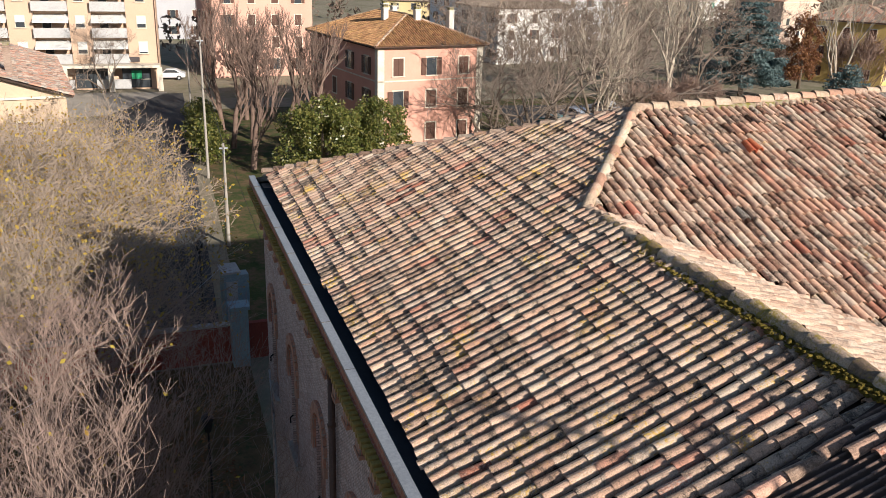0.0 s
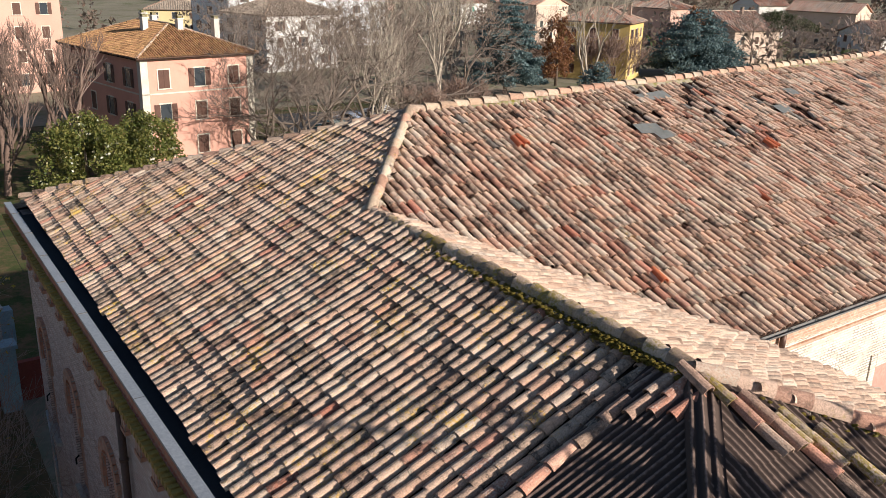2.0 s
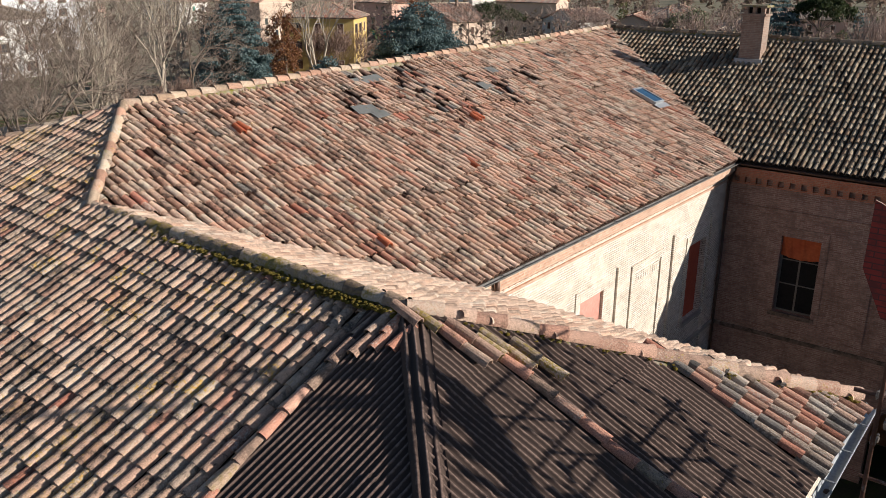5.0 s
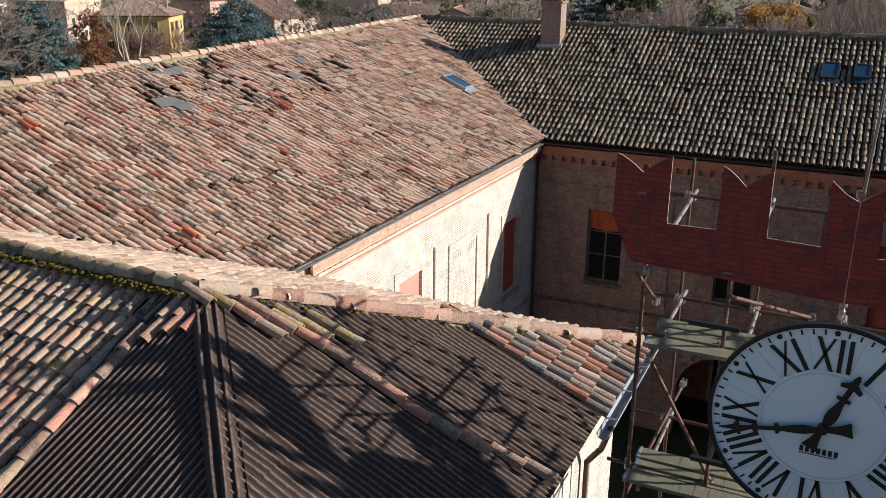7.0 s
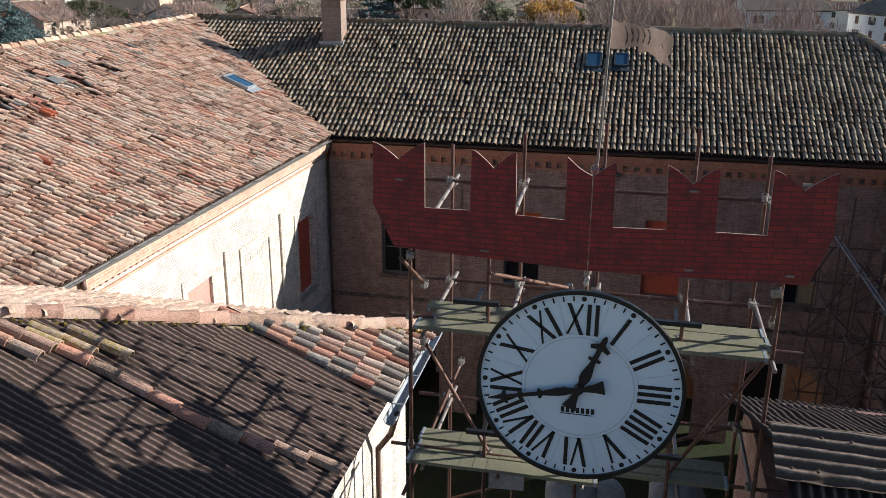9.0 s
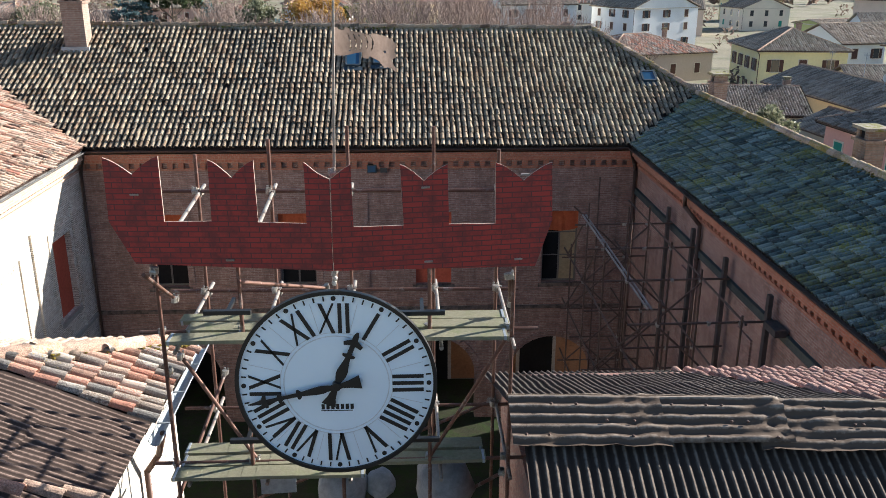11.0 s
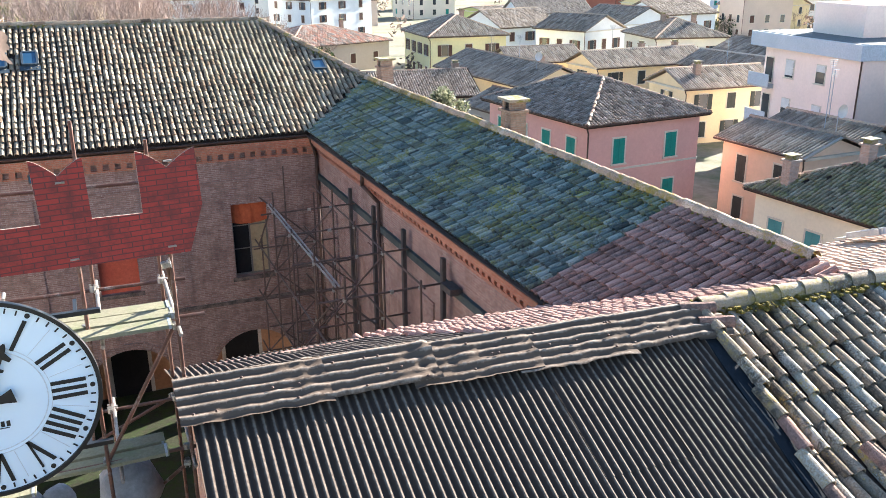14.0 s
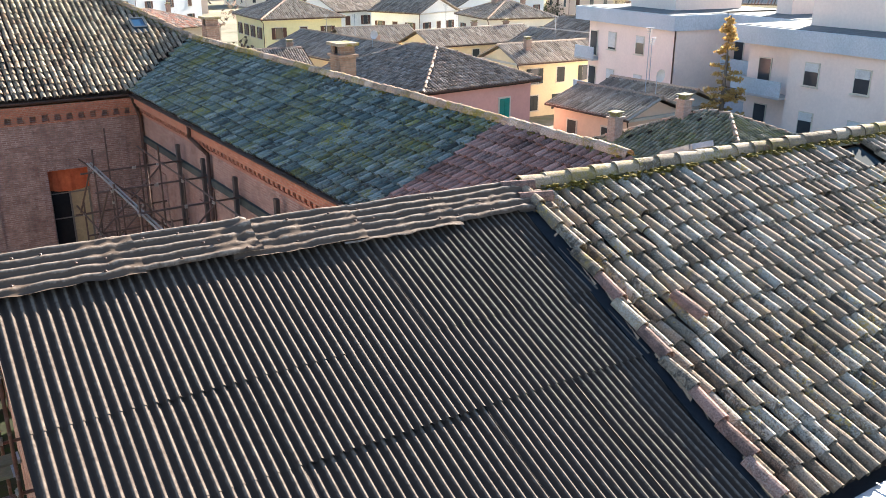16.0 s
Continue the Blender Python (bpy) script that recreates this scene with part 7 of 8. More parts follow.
flat("lawn", "shaded lawn under bare trees", [(-100, -0.8), (-38, -3.4), (-38, 40), (-100, 60)], LAWN, 0.016)
flat("square", "sunlit paved square before the pharmacy", [(-117, -40), (-101, -40), (-98, -10), (-113, -3)], PAVING, 0.02)
# Mossy earth, its colour darkened for the courtyard's shade.
SHADED_EARTH = dull("shaded_earth", (0.026, 0.028, 0.017), (0.045, 0.045, 0.027), 0.8, 10, 1.0, 0.8, 0.03, stain=(0.03, 0.045, 0.015), stain_at=(0.45, 0.6))
flat("courtyard", "dark shaded courtyard ground with moss", [(-2.6, -4.4), (2.5, -4.4), (2.5, 4.0), (9.4, 4.0), (9.4, 25.1), (-10.3, 25.1), (-10.3, 5), (-2.6, 4.8)], SHADED_EARTH, 0.02)
flat("car_park", "grey asphalt car park between trees", [(-96, 34), (-78, 30), (-74, 48), (-92, 60)], ASPHALT, 0.02)
flat("road", "asphalt street between the houses", [(37.5, -10), (40.5, -10), (42.0, 60), (38.5, 60)], ASPHALT, 0.012)
flat("road", "asphalt street between the houses", [(15, 66), (62, 60), (130, 58), (130, 62), (62, 64), (15, 71)], ASPHALT, 0.014)


def car(label, at, yaw, colour):
    thing = empty("car", (at[0], at[1], GROUND + 0.02), yaw, label, "car", "parked cars")
    prof = [(-2.0, 0.3), (-2.05, 0.75), (-1.85, 0.88), (-0.95, 0.95), (-0.45, 1.4), (0.75, 1.45), (1.6, 1.0), (2.0, 0.9), (2.05, 0.35)]
    body = MB().prism([(x, -0.82, z) for x, z in prof], (0, 1.64, 0)).obj("body", paint("car_paint", colour, 0.25, 0.05), thing)
    b = body.modifiers.new("round", "BEVEL")
    b.width, b.segments = 0.08, 3
    MB().prism([(x, -0.835, z) for x, z in ((-0.85, 0.97), (-0.42, 1.33), (0.7, 1.38), (1.35, 1.0))], (0, 1.67, 0)).obj("side_window", GLASS, thing)
    MB().prism([(-0.97, -0.7, 0.98), (-0.97, 0.7, 0.98), (-0.5, 0.62, 1.38), (-0.5, -0.62, 1.38)], (-0.015, 0, 0.015)).obj("windscreen", GLASS, thing)
    for x in (-1.25, 1.25):
        for y in (-0.75, 0.75):
            wh = MB().tube((x, y - 0.1, 0.3), (x, y + 0.1, 0.3), 0.31, n=16).obj("wheel", DARK, thing)
            MB().tube((x, y - 0.11, 0.3), (x, y + 0.11, 0.3), 0.18, n=12).obj("rim", ZINC, wh)


car("white hatchback parked beside the street", (-124.0, -2.0), 80, (0.6, 0.6, 0.6))
car("silver-blue car parked under the trees", (-85.8, 39.1), 20, (0.30, 0.36, 0.45))
car("white car parked under the trees", (-88.5, 44.5), 25, (0.6, 0.6, 0.6))
car("dark teal car parked under the trees", (-82.0, 35.0), 20, (0.05, 0.16, 0.18))
car("dark car parked in the street", (44.5, 62.5), 5, (0.05, 0.05, 0.06))
car("grey car parked between the houses", (112, 100), 30, (0.3, 0.3, 0.32))

# street things near the front
POLE = dull("concrete_pole", (0.27, 0.25, 0.22), (0.36, 0.33, 0.29), 1, 12, 0.9)
for x, y, h in ((-69.3, -2.2, 10.9), (-52.4, -2.6, 6.4), (-102.5, -1.0, 9.0)):
    p = empty("utility_pole", (x, y, GROUND), 0, "slim concrete utility pole with wires", "pole", "utility poles along the street")
    MB().tube((0, 0, 0), (0, 0, h), 0.115, 0.07, 10).obj("shaft", POLE, p)
    MB().box((0, 0, h - 0.3), (0.1, 0.5, 0.08)).box((0.12, 0, h - 0.5), (0.1, 0.1, 0.2)).obj("bracket", ZINC, p)
lamp = empty("street_lamp", (-42.5, -5.0, GROUND), 0, "dark iron street lamp with a lantern head", "street lamp")
MB().tube((0, 0, 0), (0, 0, 0.6), 0.09, 0.07).tube((0, 0, 0.6), (0, 0, 3.2), 0.045, 0.035).obj("post", BLACK, lamp)
MB().tube((0, 0, 3.2), (0, 0, 3.65), 0.1, 0.19, 6).tube((0, 0, 3.66), (0, 0, 3.85), 0.22, 0.04, 6).obj("lantern", BLACK, lamp)
copy_thing(lamp, pose(-25.6, -6.2, GROUND))
copy_thing(lamp, pose(-60.0, -5.0, GROUND))
BLUE = dull("blue_cabinet", (0.20, 0.29, 0.33), (0.29, 0.37, 0.40), 1, 12, 0.7)
cab = empty("utility_cabinet", (-41.0, -3.8, GROUND), 4, "blue-grey concrete transformer cabinet", "cabinet")
MB().span((-0.6, -0.36, 0), (0.6, 0.36, 2.7)).obj("body", BLUE, cab)
MB().span((-0.68, -0.44, 2.7), (0.68, 0.44, 2.8)).obj("cap", CONCRETE, cab)
MB().span((0.6, -0.26, 0.3), (0.63, 0.26, 2.3)).obj("door", CONCRETE, cab)
MB().span((-0.3, 0.36, 0.9), (0.35, 0.86, 2.5)).obj("meter_box", BLUE, cab)
pillar = empty("gate_pillar", (-36.3, -3.95, GROUND), 0, "blue-grey painted gate pillar", "pillar")
MB().span((-0.35, -0.36, 0), (0.35, 0.36, 2.7)).obj("shaft", BLUE, pillar)
MB().span((-0.42, -0.44, 2.7), (0.42, 0.44, 2.85)).obj("cap", BLUE, pillar)
RED_WALL = dull("red_wall", (0.22, 0.055, 0.04), (0.28, 0.075, 0.055), 0.8, 10, 0.9)
MB().span((-37.0, -15.0, GROUND), (-36.7, -4.3, GROUND + 1.7)).obj("garden_wall_south", RED_WALL, None, "dark red boundary wall across the yard", "wall", kind="structure")
MB().span((-37.0, -3.6, GROUND), (-36.7, -1.5, GROUND + 1.7)).obj("garden_wall_north", RED_WALL, None, "dark red boundary wall across the yard", "wall", kind="structure")
MB().span((-37.05, -15.0, GROUND + 1.7), (-36.65, -4.3, GROUND + 1.78)).obj("trim_wall", CONCRETE, None, "concrete coping of the boundary wall", "trim", kind="structure")
for i in range(3):
    g = MB()
    n, m2, R, r = 24, 8, 0.34, 0.12
    for a in range(n):
        for b in range(m2):
            q = R + r * math.cos(2 * math.pi * b / m2)
            g.v.append((q * math.cos(2 * math.pi * a / n), q * math.sin(2 * math.pi * a / n), r * math.sin(2 * math.pi * b / m2)))
    g.f = [(a * m2 + b, (a + 1) % n * m2 + b, (a + 1) % n * m2 + (b + 1) % m2, a * m2 + (b + 1) % m2) for a in range(n) for b in range(m2)]
    ty = g.obj("tyre", CONCRETE, None, "grey concrete ring stacked by the pillar", "ring", "stacked rings", smooth=True)
    ty.matrix_basis = pose(-38.2, -2.9, GROUND + 0.14 + 0.23 * i)
for a, b, sag in (((-41.0, -4.0, 0.0), (-24, -13.5, 1.5), 0.6), ((-69.3, -2.2, 7.6), (-52.4, -2.6, 3.2), 0.3), ((-102.5, -1, 5.8), (-69.3, -2.2, 7.6), 0.5), ((-52.4, -2.6, 3.2), (-41, -3.9, 0.2), 0.2), ((-69.3, -2.2, 4.2), (-50, -1.0, -2.0), 0.1)):
    pts = [Vector(a).lerp(Vector(b), k / 12) - Vector((0, 0, sag * 4 * (k / 12) * (1 - k / 12))) for k in range(13)]
    MB().path(pts, 0.014, 5).obj("overhead_wire", ZINC if sag > 0.55 else BLACK, None, "thin black overhead wire strung between the poles", "wire", "wires between the poles")

# ---- trees ----
BARK = dull("bark", (0.13, 0.10, 0.08), (0.20, 0.16, 0.12), 2, 16, 0.95, 0.6, 0.01)
BARK_RED = dull("bark_red", (0.14, 0.095, 0.075), (0.21, 0.15, 0.12), 2, 16, 0.95, 0.6, 0.01)
BARK_PALE = dull("bark_pale", (0.34, 0.29, 0.23), (0.44, 0.38, 0.30), 2, 14, 0.95, 0.5, 0.01, stain=(0.12, 0.1, 0.08), stain_at=(0.55, 0.7))
TWIG = dull("twig", (0.28, 0.22, 0.17), (0.41, 0.33, 0.26), 0.6, 5, 0.95)
TWIG_RED = dull("twig_red", (0.23, 0.155, 0.12), (0.33, 0.235, 0.19), 0.6, 5, 0.95)
TWIG_GREY = dull("twig_grey", (0.17, 0.135, 0.11), (0.25, 0.20, 0.165), 0.6, 5, 0.95)
TWIG_NEAR = dull("twig_near", (0.25, 0.18, 0.15), (0.38, 0.28, 0.235), 0.6, 5, 0.95)
TWIG_DARK = dull("twig_dark", (0.15, 0.105, 0.085), (0.23, 0.165, 0.135), 0.6, 5, 0.95)
TWIG_PINK = dull("twig_pink", (0.28, 0.205, 0.17), (0.38, 0.29, 0.25), 0.6, 5, 0.95)


def leaf_mat(name, tones, rough=0.7):
    m, t, b, at = start(name, rough)
    geo = t.nodes.new("ShaderNodeNewGeometry")
    c = ramp(t, geo.outputs["Random Per Island"], [(i / len(tones), x) for i, x in enumerate(tones)])
    link(t, mixc(t, 0.5, c, ramp(t, noise_fac(t, at, 0.8), [(0.3, (0.6, 0.6, 0.6)), (0.7, (1.3, 1.3, 1.3))]), "MULTIPLY"), b.inputs["Base Color"])
    thin, both = t.nodes.new("ShaderNodeBsdfTranslucent"), node(t, "ShaderNodeMixShader", Fac=0.4)
    link(t, c, thin.inputs[0])
    link(t, b.outputs[0], both.inputs[1])
    link(t, thin.outputs[0], both.inputs[2])
    link(t, both.outputs[0], t.nodes["Material Output"].inputs[0])
    return m


LEAF_YELLOW = leaf_mat("leaf_yellow", [(0.42, 0.30, 0.04), (0.50, 0.38, 0.06), (0.35, 0.22, 0.05)])
LEAF_GREEN = leaf_mat("leaf_green", [(0.05, 0.07, 0.018), (0.11, 0.135, 0.03), (0.20, 0.21, 0.055), (0.08, 0.10, 0.025), (0.26, 0.24, 0.07)], 0.35)
LEAF_CEDAR = leaf_mat("leaf_cedar", [(0.07, 0.115, 0.115), (0.12, 0.175, 0.175), (0.17, 0.23, 0.23)], 0.8)
LEAF_OLIVE = leaf_mat("leaf_olive", [(0.15, 0.16, 0.09), (0.23, 0.23, 0.14), (0.30, 0.29, 0.19), (0.10, 0.11, 0.06)], 0.5)
LEAF_DARK = leaf_mat("leaf_dark", [(0.02, 0.035, 0.012), (0.04, 0.055, 0.02), (0.06, 0.075, 0.03)])
LEAF_RUST = leaf_mat("leaf_rust", [(0.25, 0.11, 0.05), (0.32, 0.17, 0.07), (0.20, 0.09, 0.05)])
LEAF_LARCH = leaf_mat("leaf_larch", [(0.50, 0.34, 0.12), (0.58, 0.42, 0.17), (0.44, 0.28, 0.09)])
LEAF_AUTUMN = leaf_mat("leaf_autumn", [(0.36, 0.19, 0.045), (0.44, 0.26, 0.06), (0.30, 0.16, 0.05), (0.48, 0.30, 0.08)])


class Quads:
    """Many small leaves."""

    def __init__(self, rnd):
        self.v, self.f, self.rnd = [], [], rnd

    def leaf(self, c, s, long=1.6):
        r = self.rnd
        a = Vector((r.gauss(0, 1), r.gauss(0, 1), r.gauss(0, 1))).normalized()
        b = a.cross(Vector((r.gauss(0, 1), r.gauss(0, 1), r.gauss(0, 1)))).normalized()
        a, b, c = a * s * long * 0.5, b * s * 0.5, Vector(c)
        k = len(self.v)
        self.v += [tuple(c - a), tuple(c + b - a * 0.1), tuple(c + a), tuple(c - b - a * 0.1)]
        self.f.append((k, k + 1, k + 2, k + 3))

    def obj(self, name, material, parent):
        me = bpy.data.meshes.new(name)
        me.from_pydata(self.v, [], self.f)
        me.materials.append(material)
        ob = new(name, me)
        ob.parent = parent
        return ob


def bare_tree(label, at, high, seed, stems=1, spread=0.5, levels=5, bark=None, twig=None, leaves=None, leaf_n=0, lean=0.12, trunk_r=None, child=(3, 4), shrink=0.68, up=0.25, fine_r=0.009, base=0.36, foot=0.4, kink=0.17, leaf_s=0.10):
    """A leafless tree: a tapered trunk or several stems, limbs, and twigs that fork down to finger width."""
    rnd = random.Random(seed)
    thing = empty("tree", (at[0], at[1], GROUND), 0, label, "tree", "bare trees")
    wood, fine, lv = MB(), MB(), Quads(rnd)
    r0 = trunk_r or high * 0.016

    def grow(p, way, length, r, level):
        n = 3 if level < 2 else 2 if level < levels else 1
        q, rr = p, r
        pts = [p]
        for k in range(n):
            way = (way + Vector((rnd.gauss(0, kink), rnd.gauss(0, kink), rnd.gauss(0, kink * 0.6) + 0.03))).normalized()
            q2 = q + way * length / n
            r2 = max(rr * (0.9 if level < 2 else 0.85), fine_r * (0.55 if level == levels else 1.0))
            (wood if level < 2 else fine).tube(q, q2, rr, r2, 7 if level == 0 else 5 if level < 3 else 3, False)
            q, rr = q2, r2
            pts.append(q)
        if level >= levels - 1 and leaves and rnd.random() < leaf_n:
            lv.leaf(q, leaf_s * rnd.uniform(0.7, 1.4))
        if level >= levels:
            return
        for c in range(rnd.randint(*child)):
            origin = pts[-1] if c < 2 else pts[rnd.randint(1, len(pts) - 1)]
            side = Vector((rnd.gauss(0, 1), rnd.gauss(0, 1), rnd.gauss(0, 0.4)))
            side = (side - way * side.dot(way)).normalized()
            tilt = spread * rnd.uniform(0.55, 1.2)
            grow(origin, (way * (1 - tilt * 0.4) + side * tilt + Vector((0, 0, up))).normalized(), length * shrink * rnd.uniform(0.8, 1.15), max(rr * (0.85 if c == 0 else 0.62), fine_r), level + 1)
    for s in range(stems):
        a = rnd.uniform(0, 6.28)
        o = Vector((math.cos(a), math.sin(a), 0)) * (0 if stems == 1 else rnd.uniform(0.05, foot))
        tilt = lean if stems == 1 else rnd.uniform(0.1, 0.75) * spread * 1.6
        grow(o, Vector((math.cos(a) * tilt, math.sin(a) * tilt, 1)).normalized(), high * base, r0 * (1 if stems == 1 else 0.5), 0 if stems == 1 else 1)
    if wood.v:
        wood.obj("trunk", bark or BARK, thing, smooth=True)
    fine.obj("crown", twig or TWIG, thing)
    if lv.v:
        lv.obj("leaves", leaves, thing)
    return thing


def more(tree, places, turn=57.0):
    """Copies of a tree at (x, y, scale)."""
    for k, (x, y, s) in enumerate(places):
        tree.scale = (s, s, s)
        copy_thing(tree, pose(x, y, GROUND, 0, 0, turn * k + 20))
    tree.scale = (1, 1, 1)


def leafy(label, at, high, wide, seed, material, kind="round", n=5000, size=0.12, category="tree", name="tree", trunk=0.15):
    """An evergreen: a trunk with limbs, and thousands of small leaves gathered in clumps."""
    rnd = random.Random(seed)
    thing = empty(name, (at[0], at[1], GROUND), 0, label, category, "evergreens")
    wood, lv = MB(), Quads(rnd)
    wood.tube((0, 0, 0), (0, 0, high * 0.9), high * 0.02 + 0.05, 0.03, 8)
    clumps = []
    if kind == "round":
        for _ in range(60):
            a, z = rnd.uniform(0, 6.28), rnd.uniform(trunk, 1.0)
            r = wide * math.sqrt(max(0.0, 1 - (2 * (z - 0.45)) ** 2 * 0.8)) * rnd.uniform(0.45, 1.0)
            clumps.append((Vector((math.cos(a) * r, math.sin(a) * r, z * high * 0.93)), wide * rnd.uniform(0.16, 0.34), 0.9))
    elif kind == "cedar":
        layers = 15
        for k in range(layers):
            z = 0.16 + 0.84 * k / layers
            reach = wide * (1 - z) ** 0.65 * 1.05 + 0.3
            for _ in range(9):
                a = rnd.uniform(0, 6.28)
                tip = Vector((math.cos(a) * reach, math.sin(a) * reach, z * high - reach * 0.06 + rnd.uniform(-0.25, 0.25)))
                root = Vector((0, 0, z * high))
                wood.tube(root, tip, 0.07, 0.015, 4, False)
                for f in (0.35, 0.55, 0.75, 0.95):
                    clumps.append((root.lerp(tip, f * rnd.uniform(0.85, 1.1)) + Vector((rnd.gauss(0, 0.25), rnd.gauss(0, 0.25), 0.05)), reach * rnd.uniform(0.12, 0.24), 0.42))
    elif kind == "umbrella":
        for _ in range(46):
            a, r = rnd.uniform(0, 6.28), wide * math.sqrt(rnd.random())
            clumps.append((Vector((math.cos(a) * r, math.sin(a) * r, high * (0.72 + 0.24 * (1 - (r / wide) ** 2)) + rnd.uniform(-0.4, 0.2))), wide * rnd.uniform(0.14, 0.26), 0.6))
        for _ in range(8):
            a = rnd.uniform(0, 6.28)
            wood.tube((0, 0, high * 0.55), (math.cos(a) * wide * 0.7, math.sin(a) * wide * 0.7, high * 0.8), 0.09, 0.03, 5, False)
    elif kind == "larch":
        for k in range(90):
            z = rnd.uniform(0.12, 1.0)
            a, reach = rnd.uniform(0, 6.28), wide * (1.05 - z) * rnd.uniform(0.3, 1)
            tip = Vector((math.cos(a) * reach, math.sin(a) * reach, z * high))
            wood.tube((0, 0, z * high + 0.2), tip, 0.03, 0.008, 4, False)
            clumps += [(tip, rnd.uniform(0.2, 0.42), 0.5), (tip * 0.55 + Vector((0, 0, z * high * 0.45)), rnd.uniform(0.15, 0.3), 0.5)]
    total = sum(c[1] ** 2 for c in clumps)
    for c, r, squash in clumps:
        for _ in range(int(n * r * r / total)):
            w = Vector((rnd.gauss(0, 1), rnd.gauss(0, 1), rnd.gauss(0, 1))).normalized() * r * (rnd.uniform(0.1, 1.1) if kind == "larch" else rnd.uniform(0.55, 1.05))
            w.z *= squash
            lv.leaf(c + w, size * rnd.uniform(0.6, 1.4))
    wood.obj("trunk", BARK, thing, smooth=True)
    lv.obj("crown", material, thing)
    return thing


near = bare_tree("many-stemmed leafless tree with reddish brown twigs", (-17.6, -9.6), 12.6, 1, 8, 0.58, 6, BARK_RED, TWIG_NEAR, LEAF_YELLOW, 0.012, child=(3, 4), shrink=0.64, trunk_r=0.06, fine_r=0.0055, foot=0.9, up=0.22, kink=0.22, base=0.34, leaf_s=0.07)
more(near, ((-20.6, -11.2, 0.95), (-16.8, -12.6, 0.95), (-23.5, -9.6, 0.8), (-27.0, -11.5, 0.8)), 95)
thick = bare_tree("dense leafless tree with fine brown twigs and a few yellow leaves", (-33.5, -12.0), 9.0, 3, 8, 0.68, 6, BARK, TWIG, LEAF_YELLOW, 0.10, child=(3, 4), shrink=0.70, trunk_r=0.11, fine_r=0.0075, foot=0.8, up=0.1, kink=0.24)
more(thick, ((-41.5, -14.0, 1.05), (-49.5, -13.0, 1.1), (-57.0, -11.0, 1.0), (-36.0, -16.5, 1.1)), 71)
thick = bare_tree("dense leafless tree with grey-brown twigs and scattered yellow leaves", (-37.6, -10.8), 8.8, 4, 7, 0.72, 6, BARK, TWIG, LEAF_YELLOW, 0.45, child=(3, 4), shrink=0.70, trunk_r=0.11, fine_r=0.0075, foot=0.8, up=0.1, kink=0.24)
more(thick, ((-45.2, -10.6, 1.05), (-53.0, -9.8, 1.0), (-45.5, -16.5, 1.15), (-61.0, -13.5, 1.0)), 83)
tall = bare_tree("tall bare pollarded tree with reddish bark", (-71.3, 1.6), 13.5, 8, 1, 0.46, 5, BARK_RED, TWIG_DARK, child=(3, 5), up=0.5, shrink=0.66, trunk_r=0.28, fine_r=0.012, kink=0.13)
more(tall, ((-77, 5.5, 1.05), (-83, 3.2, 1.0), (-75, 8.5, 0.95), (-88, 1.0, 1.05), (-93, 4.0, 1.0), (-79.5, 1.0, 0.95)), 70)
wide = bare_tree("large bare tree with grey branching crown", (-73.0, 24.0), 13.5, 9, 3, 0.75, 6, BARK, TWIG_GREY, child=(3, 4), shrink=0.72, trunk_r=0.34, fine_r=0.012, up=0.12, kink=0.2)
more(wide, ((-70.0, 29.0, 1.05), (-77.0, 30.0, 1.2), (-80.0, 38.0, 1.15), (-86.0, 46.0, 1.1), (-98.0, 43.0, 1.2), (-110, 55, 1.2), (-92, 60, 1.1), (-117, 85, 1.0), (-114, -10, 0.65), (-110, -22, 0.65), (-103, 52, 0.9), (-122, 70, 1.0), (-66.5, 24.0, 0.8), (-128, 100, 1.0), (-118, 116, 0.9), (-105, 138, 0.9), (-120, 140, 1.0), (-135, 125, 1.0), (-90, 128, 0.85), (-140, 90, 1.0), (-130, 45, 1.0), (-120, 38, 1.0)))
birch = bare_tree("tall pale-barked birch without leaves", (-88.0, 53.0), 17.5, 10, 3, 0.38, 5, BARK_PALE, BARK_PALE, child=(3, 4), shrink=0.7, trunk_r=0.42, up=0.4, fine_r=0.02)
more(birch, ((-97, 52, 1.0), (-93, 83, 0.95), (-70.5, 33, 0.75), (-104, 66, 1.0)), 100)
brush = bare_tree("leafless brushwood with rusty twigs", (-108.0, 88.0), 6.5, 15, 14, 0.55, 5, BARK_RED, TWIG_RED, LEAF_RUST, 0.10, child=(3, 4), shrink=0.72, trunk_r=0.1, fine_r=0.016, foot=1.5)
more(brush, ((-82, 52, 0.8), (-104, 94, 1.2), (-78, 44, 0.8), (-112, 108, 1.3), (-106, 78, 1.0), (-100, 96, 1.2)), 77)
grove = bare_tree("slender bare tree with fine pinkish twigs", (-5, 98), 12.0, 11, 7, 0.36, 5, BARK_PALE, TWIG_PINK, child=(3, 4), shrink=0.7, up=0.4, trunk_r=0.22, fine_r=0.018, foot=2.5)
more(grove, ((2, 92, 0.85), (9, 99, 1.0), (15, 94, 0.95), (-12, 104, 0.95), (20, 102, 1.0), (25, 97, 0.9), (-20, 110, 0.9), (-28, 118, 1.0), (5, 112, 1.1), (14, 116, 1.1), (-36, 108, 0.9), (-52, 118, 1.0), (-2, 126, 1.2), (24, 118, 1.1), (10, 130, 1.2), (-46, 100, 0.8), (-62, 105, 0.8), (-29, 152, 1.0), (-2, 148, 1.0), (3, 152, 1.1), (8, 147, 1.05), (13, 151, 1.1), (18, 148, 1.0), (-54, 152, 0.9), (-70, 148, 0.9), (-78, 140, 0.9), (-85, 150, 0.95)), 83)
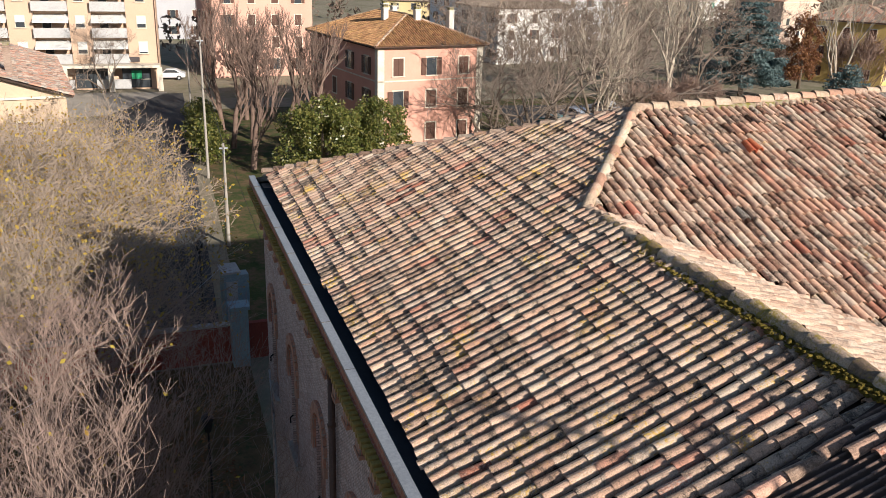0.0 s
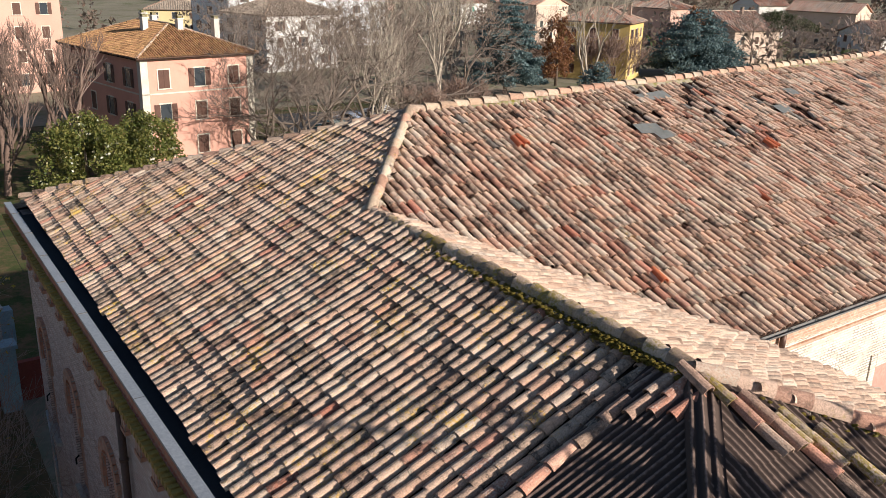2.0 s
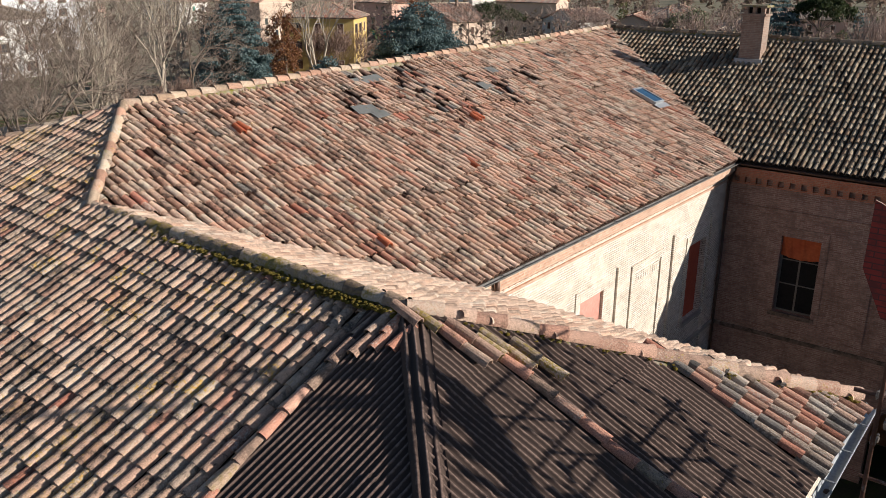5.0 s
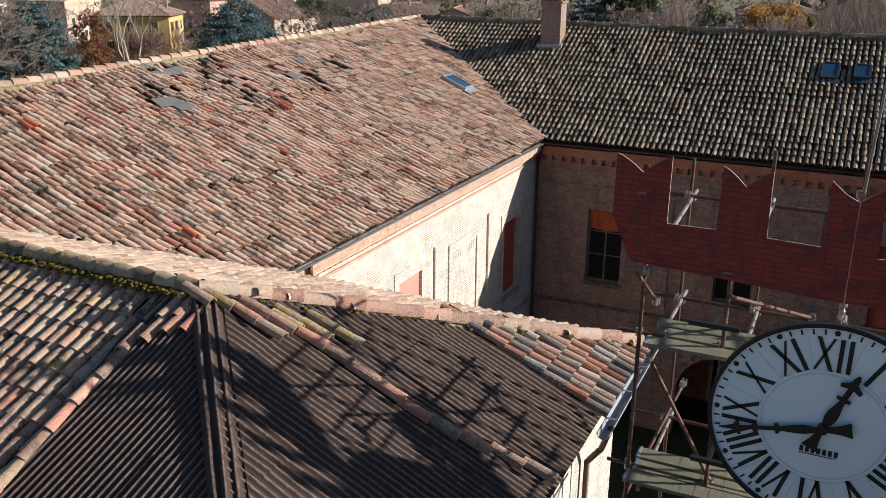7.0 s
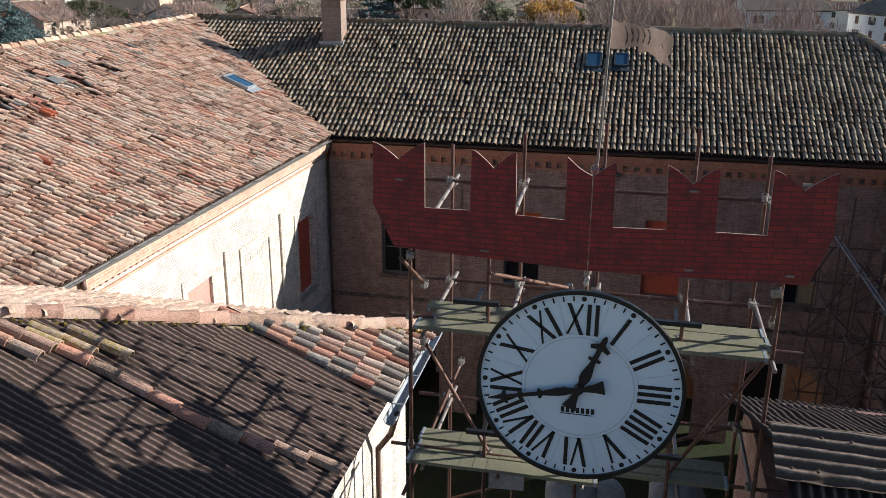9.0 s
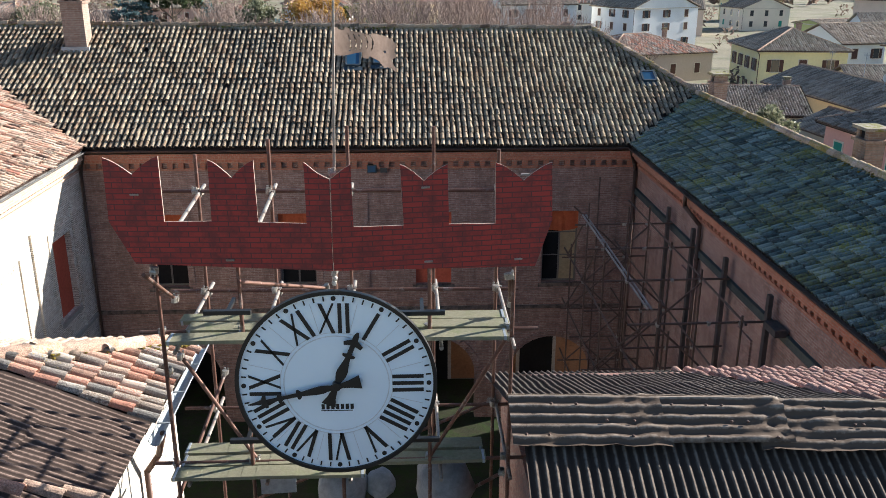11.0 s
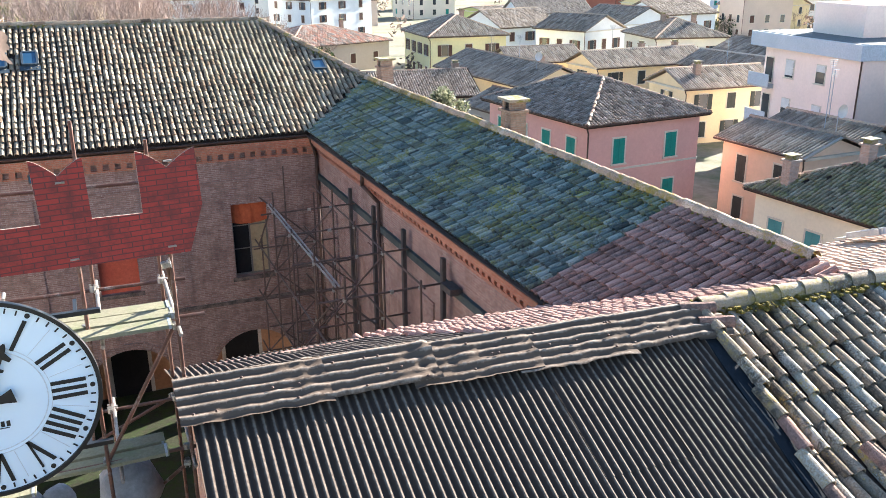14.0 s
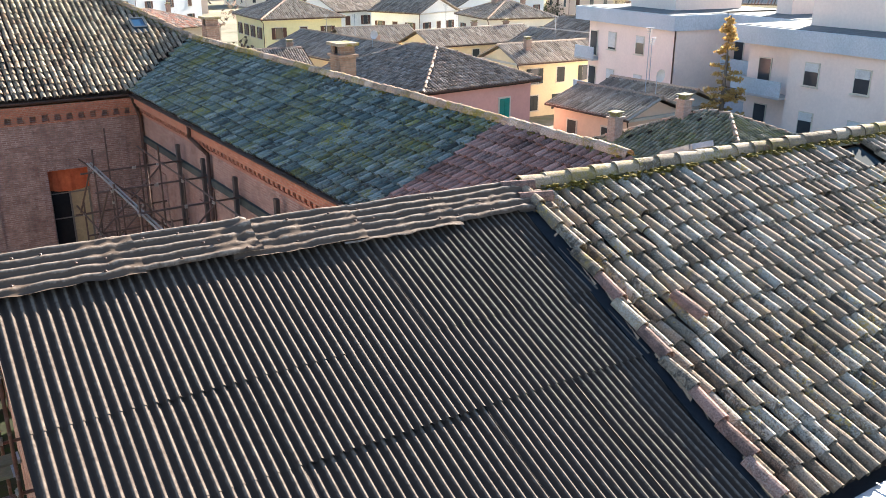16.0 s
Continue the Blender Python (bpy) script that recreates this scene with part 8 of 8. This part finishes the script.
small = bare_tree("small bare street tree between the houses", (62.5, 94), 6.5, 12, 2, 0.5, 4, BARK, TWIG_GREY, child=(3, 4), fine_r=0.02)
more(small, ((66.5, 91, 0.8), (98, 98, 1), (88, 104, 0.9), (64, 142, 1), (112, 118, 1), (75, 160, 1), (150, 140, 1), (130, 180, 1)), 61)

leafy("glossy evergreen magnolia with dense foliage", (-67.5, 6.6), 6.3, 3.3, 21, LEAF_GREEN, "round", 14000, 0.135)
leafy("glossy evergreen magnolia with dense foliage", (-68.6, 11.5), 6.0, 2.9, 22, LEAF_GREEN, "round", 12000, 0.135)
for k, (x, y, h) in enumerate(((-74.0, -1.6, 3.2), (-78.0, -1.4, 3.0), (-82.0, -1.3, 2.6), (-86.5, -1.1, 3.0), (-91.0, -0.9, 2.7))):
    leafy("ivy-green evergreen shrub along the street's edge", (x, y), h, 1.7, 50 + k, LEAF_GREEN, "round", 2200, 0.15, "shrub", "shrub")
leafy("blue-green cedar with tiered branches", (-96.3, 70.0), 14.5, 5.6, 24, LEAF_CEDAR, "cedar", 26000, 0.24)
leafy("blue-green cedar with tiered branches", (-98.5, 113.5), 11.8, 9.6, 25, LEAF_CEDAR, "cedar", 30000, 0.26)
leafy("blue-green cedar with tiered branches", (-86.0, 78.0), 5.5, 3.2, 26, LEAF_CEDAR, "cedar", 6000, 0.2)
leafy("dark umbrella-shaped pine among the houses", (-112.0, 156.0), 9.6, 7.0, 27, LEAF_DARK, "umbrella", 7000, 0.24)
leafy("golden autumn larch standing before the flats", (47.9, 27.4), 11.6, 2.9, 28, LEAF_LARCH, "larch", 9000, 0.10)
leafy("yellow-leaved autumn tree behind the roof", (-14.5, 150.0), 11.6, 6.2, 29, LEAF_AUTUMN, "round", 9000, 0.3)
leafy("dark green garden conifer", (-47.0, 150.0), 13.2, 6.4, 30, LEAF_CEDAR, "cedar", 12000, 0.3)
leafy("dark green garden conifer", (-33.5, 150.0), 11.4, 2.6, 31, LEAF_CEDAR, "cedar", 5000, 0.26)
leafy("dark green garden tree with dense leaves", (-9.0, 152.0), 9.8, 3.6, 32, LEAF_GREEN, "round", 4500, 0.28)
leafy("dark umbrella-shaped pine among the gardens", (-41.0, 154.0), 13.5, 5.5, 40, LEAF_DARK, "umbrella", 6000, 0.3)
leafy("olive-green garden tree losing its leaves", (-25.0, 148.0), 11.0, 4.2, 41, LEAF_OLIVE, "round", 4200, 0.3)
leafy("low blue-green garden conifer", (-20.0, 142.0), 8.6, 4.6, 42, LEAF_CEDAR, "cedar", 5000, 0.28)
leafy("rounded olive-green garden tree", (-63.5, 150.0), 10.4, 5.6, 33, LEAF_OLIVE, "round", 6000, 0.3)
leafy("clipped dark evergreen in a garden", (34.0, 112.0), 5.0, 2.2, 34, LEAF_DARK, "round", 3000, 0.18)
leafy("grey-green magnolia between the houses", (28.6, 54.6), 7.0, 2.6, 35, LEAF_OLIVE, "round", 5000, 0.2)
leafy("dark evergreen shrub by the white house", (66.0, 99.5), 3.6, 2.6, 36, LEAF_DARK, "round", 2200, 0.2)
leafy("dark evergreen by the houses", (128, 138), 5.0, 4.0, 37, LEAF_DARK, "round", 2200, 0.25)
leafy("rust-brown tree overgrown with ivy", (-101.0, 84.0), 11.5, 2.6, 38, LEAF_RUST, "round", 5000, 0.2)
leafy("rust-brown tree overgrown with ivy", (-111.0, 128.0), 11.5, 3.0, 39, LEAF_RUST, "round", 4000, 0.22)

# woods and garden trees in the distance
def woods(label, spots, seed, material, high=(5.0, 9.0), n=70, size=0.55):
    rnd = random.Random(seed)
    lv = Quads(rnd)
    for x, y in spots:
        h, r = rnd.uniform(*high), rnd.uniform(1.6, 3.2)
        for _ in range(n):
            z = rnd.uniform(0.15, 1.0)
            q = r * math.sqrt(rnd.random()) * math.sqrt(max(0.05, 1 - (1.6 * (z - 0.5)) ** 2))
            a = rnd.uniform(0, 6.28)
            lv.leaf((x + q * math.cos(a), y + q * math.sin(a), GROUND + h * z), size * rnd.uniform(0.5, 1.3), 2.2)
    ob = lv.obj("far_woods", material, None)
    tagged(ob, label, "trees", kind="stuff")


rnd = random.Random(31)
homes = [ob.matrix_world.translation for ob in scene.objects if ob.name.split(".")[0] in ("house", "apartment_block")]


def free_spots(count, x0, x1, y0, y1, gap=11.0):
    out = []
    while len(out) < count:
        x, y = rnd.uniform(x0, x1), rnd.uniform(y0, y1)
        if all((x - h.x) ** 2 + (y - h.y) ** 2 > gap * gap for h in homes):
            out.append((x, y))
    return out


WOOD_BROWN = leaf_mat("far_twigs", [(0.16, 0.12, 0.10), (0.22, 0.165, 0.135), (0.26, 0.19, 0.15), (0.15, 0.12, 0.09)], 0.95)
WOOD_OLIVE = leaf_mat("far_leaves", [(0.10, 0.11, 0.05), (0.16, 0.15, 0.07), (0.20, 0.16, 0.07), (0.08, 0.10, 0.05)], 0.95)
woods("bare brown trees between distant houses", free_spots(260, -220, 10, 100, 300, 9.0), 61, WOOD_BROWN, (5.0, 10.0), 60)
woods("bare brown trees between distant houses", free_spots(60, -230, -105, -60, 105), 62, WOOD_BROWN)
woods("olive garden trees between distant houses", free_spots(70, -200, 40, 110, 280), 63, WOOD_OLIVE, (4.0, 7.0))
woods("low garden trees between distant houses", free_spots(50, 40, 260, 60, 300), 64, WOOD_BROWN, (2.5, 5.0), 50)
woods("hazy wood along the horizon", [(rnd.uniform(-600, 600), rnd.uniform(340, 520)) for _ in range(420)] + [(rnd.uniform(-560, -330), rnd.uniform(-250, 400)) for _ in range(220)], 65, WOOD_BROWN, (7.0, 12.0), 26, 2.0)

# fallen leaves on the ground by the street front
rnd = random.Random(77)
litter = Quads(rnd)
for _ in range(9000):
    litter.leaf((rnd.uniform(-36, -8), rnd.uniform(-16, -5), GROUND + 0.03), rnd.uniform(0.06, 0.11))
litter.obj("fallen_leaves", LEAF_RUST, None)
tagged(bpy.data.objects["fallen_leaves"], "brown fallen leaves on the shaded ground", "leaves", kind="stuff")
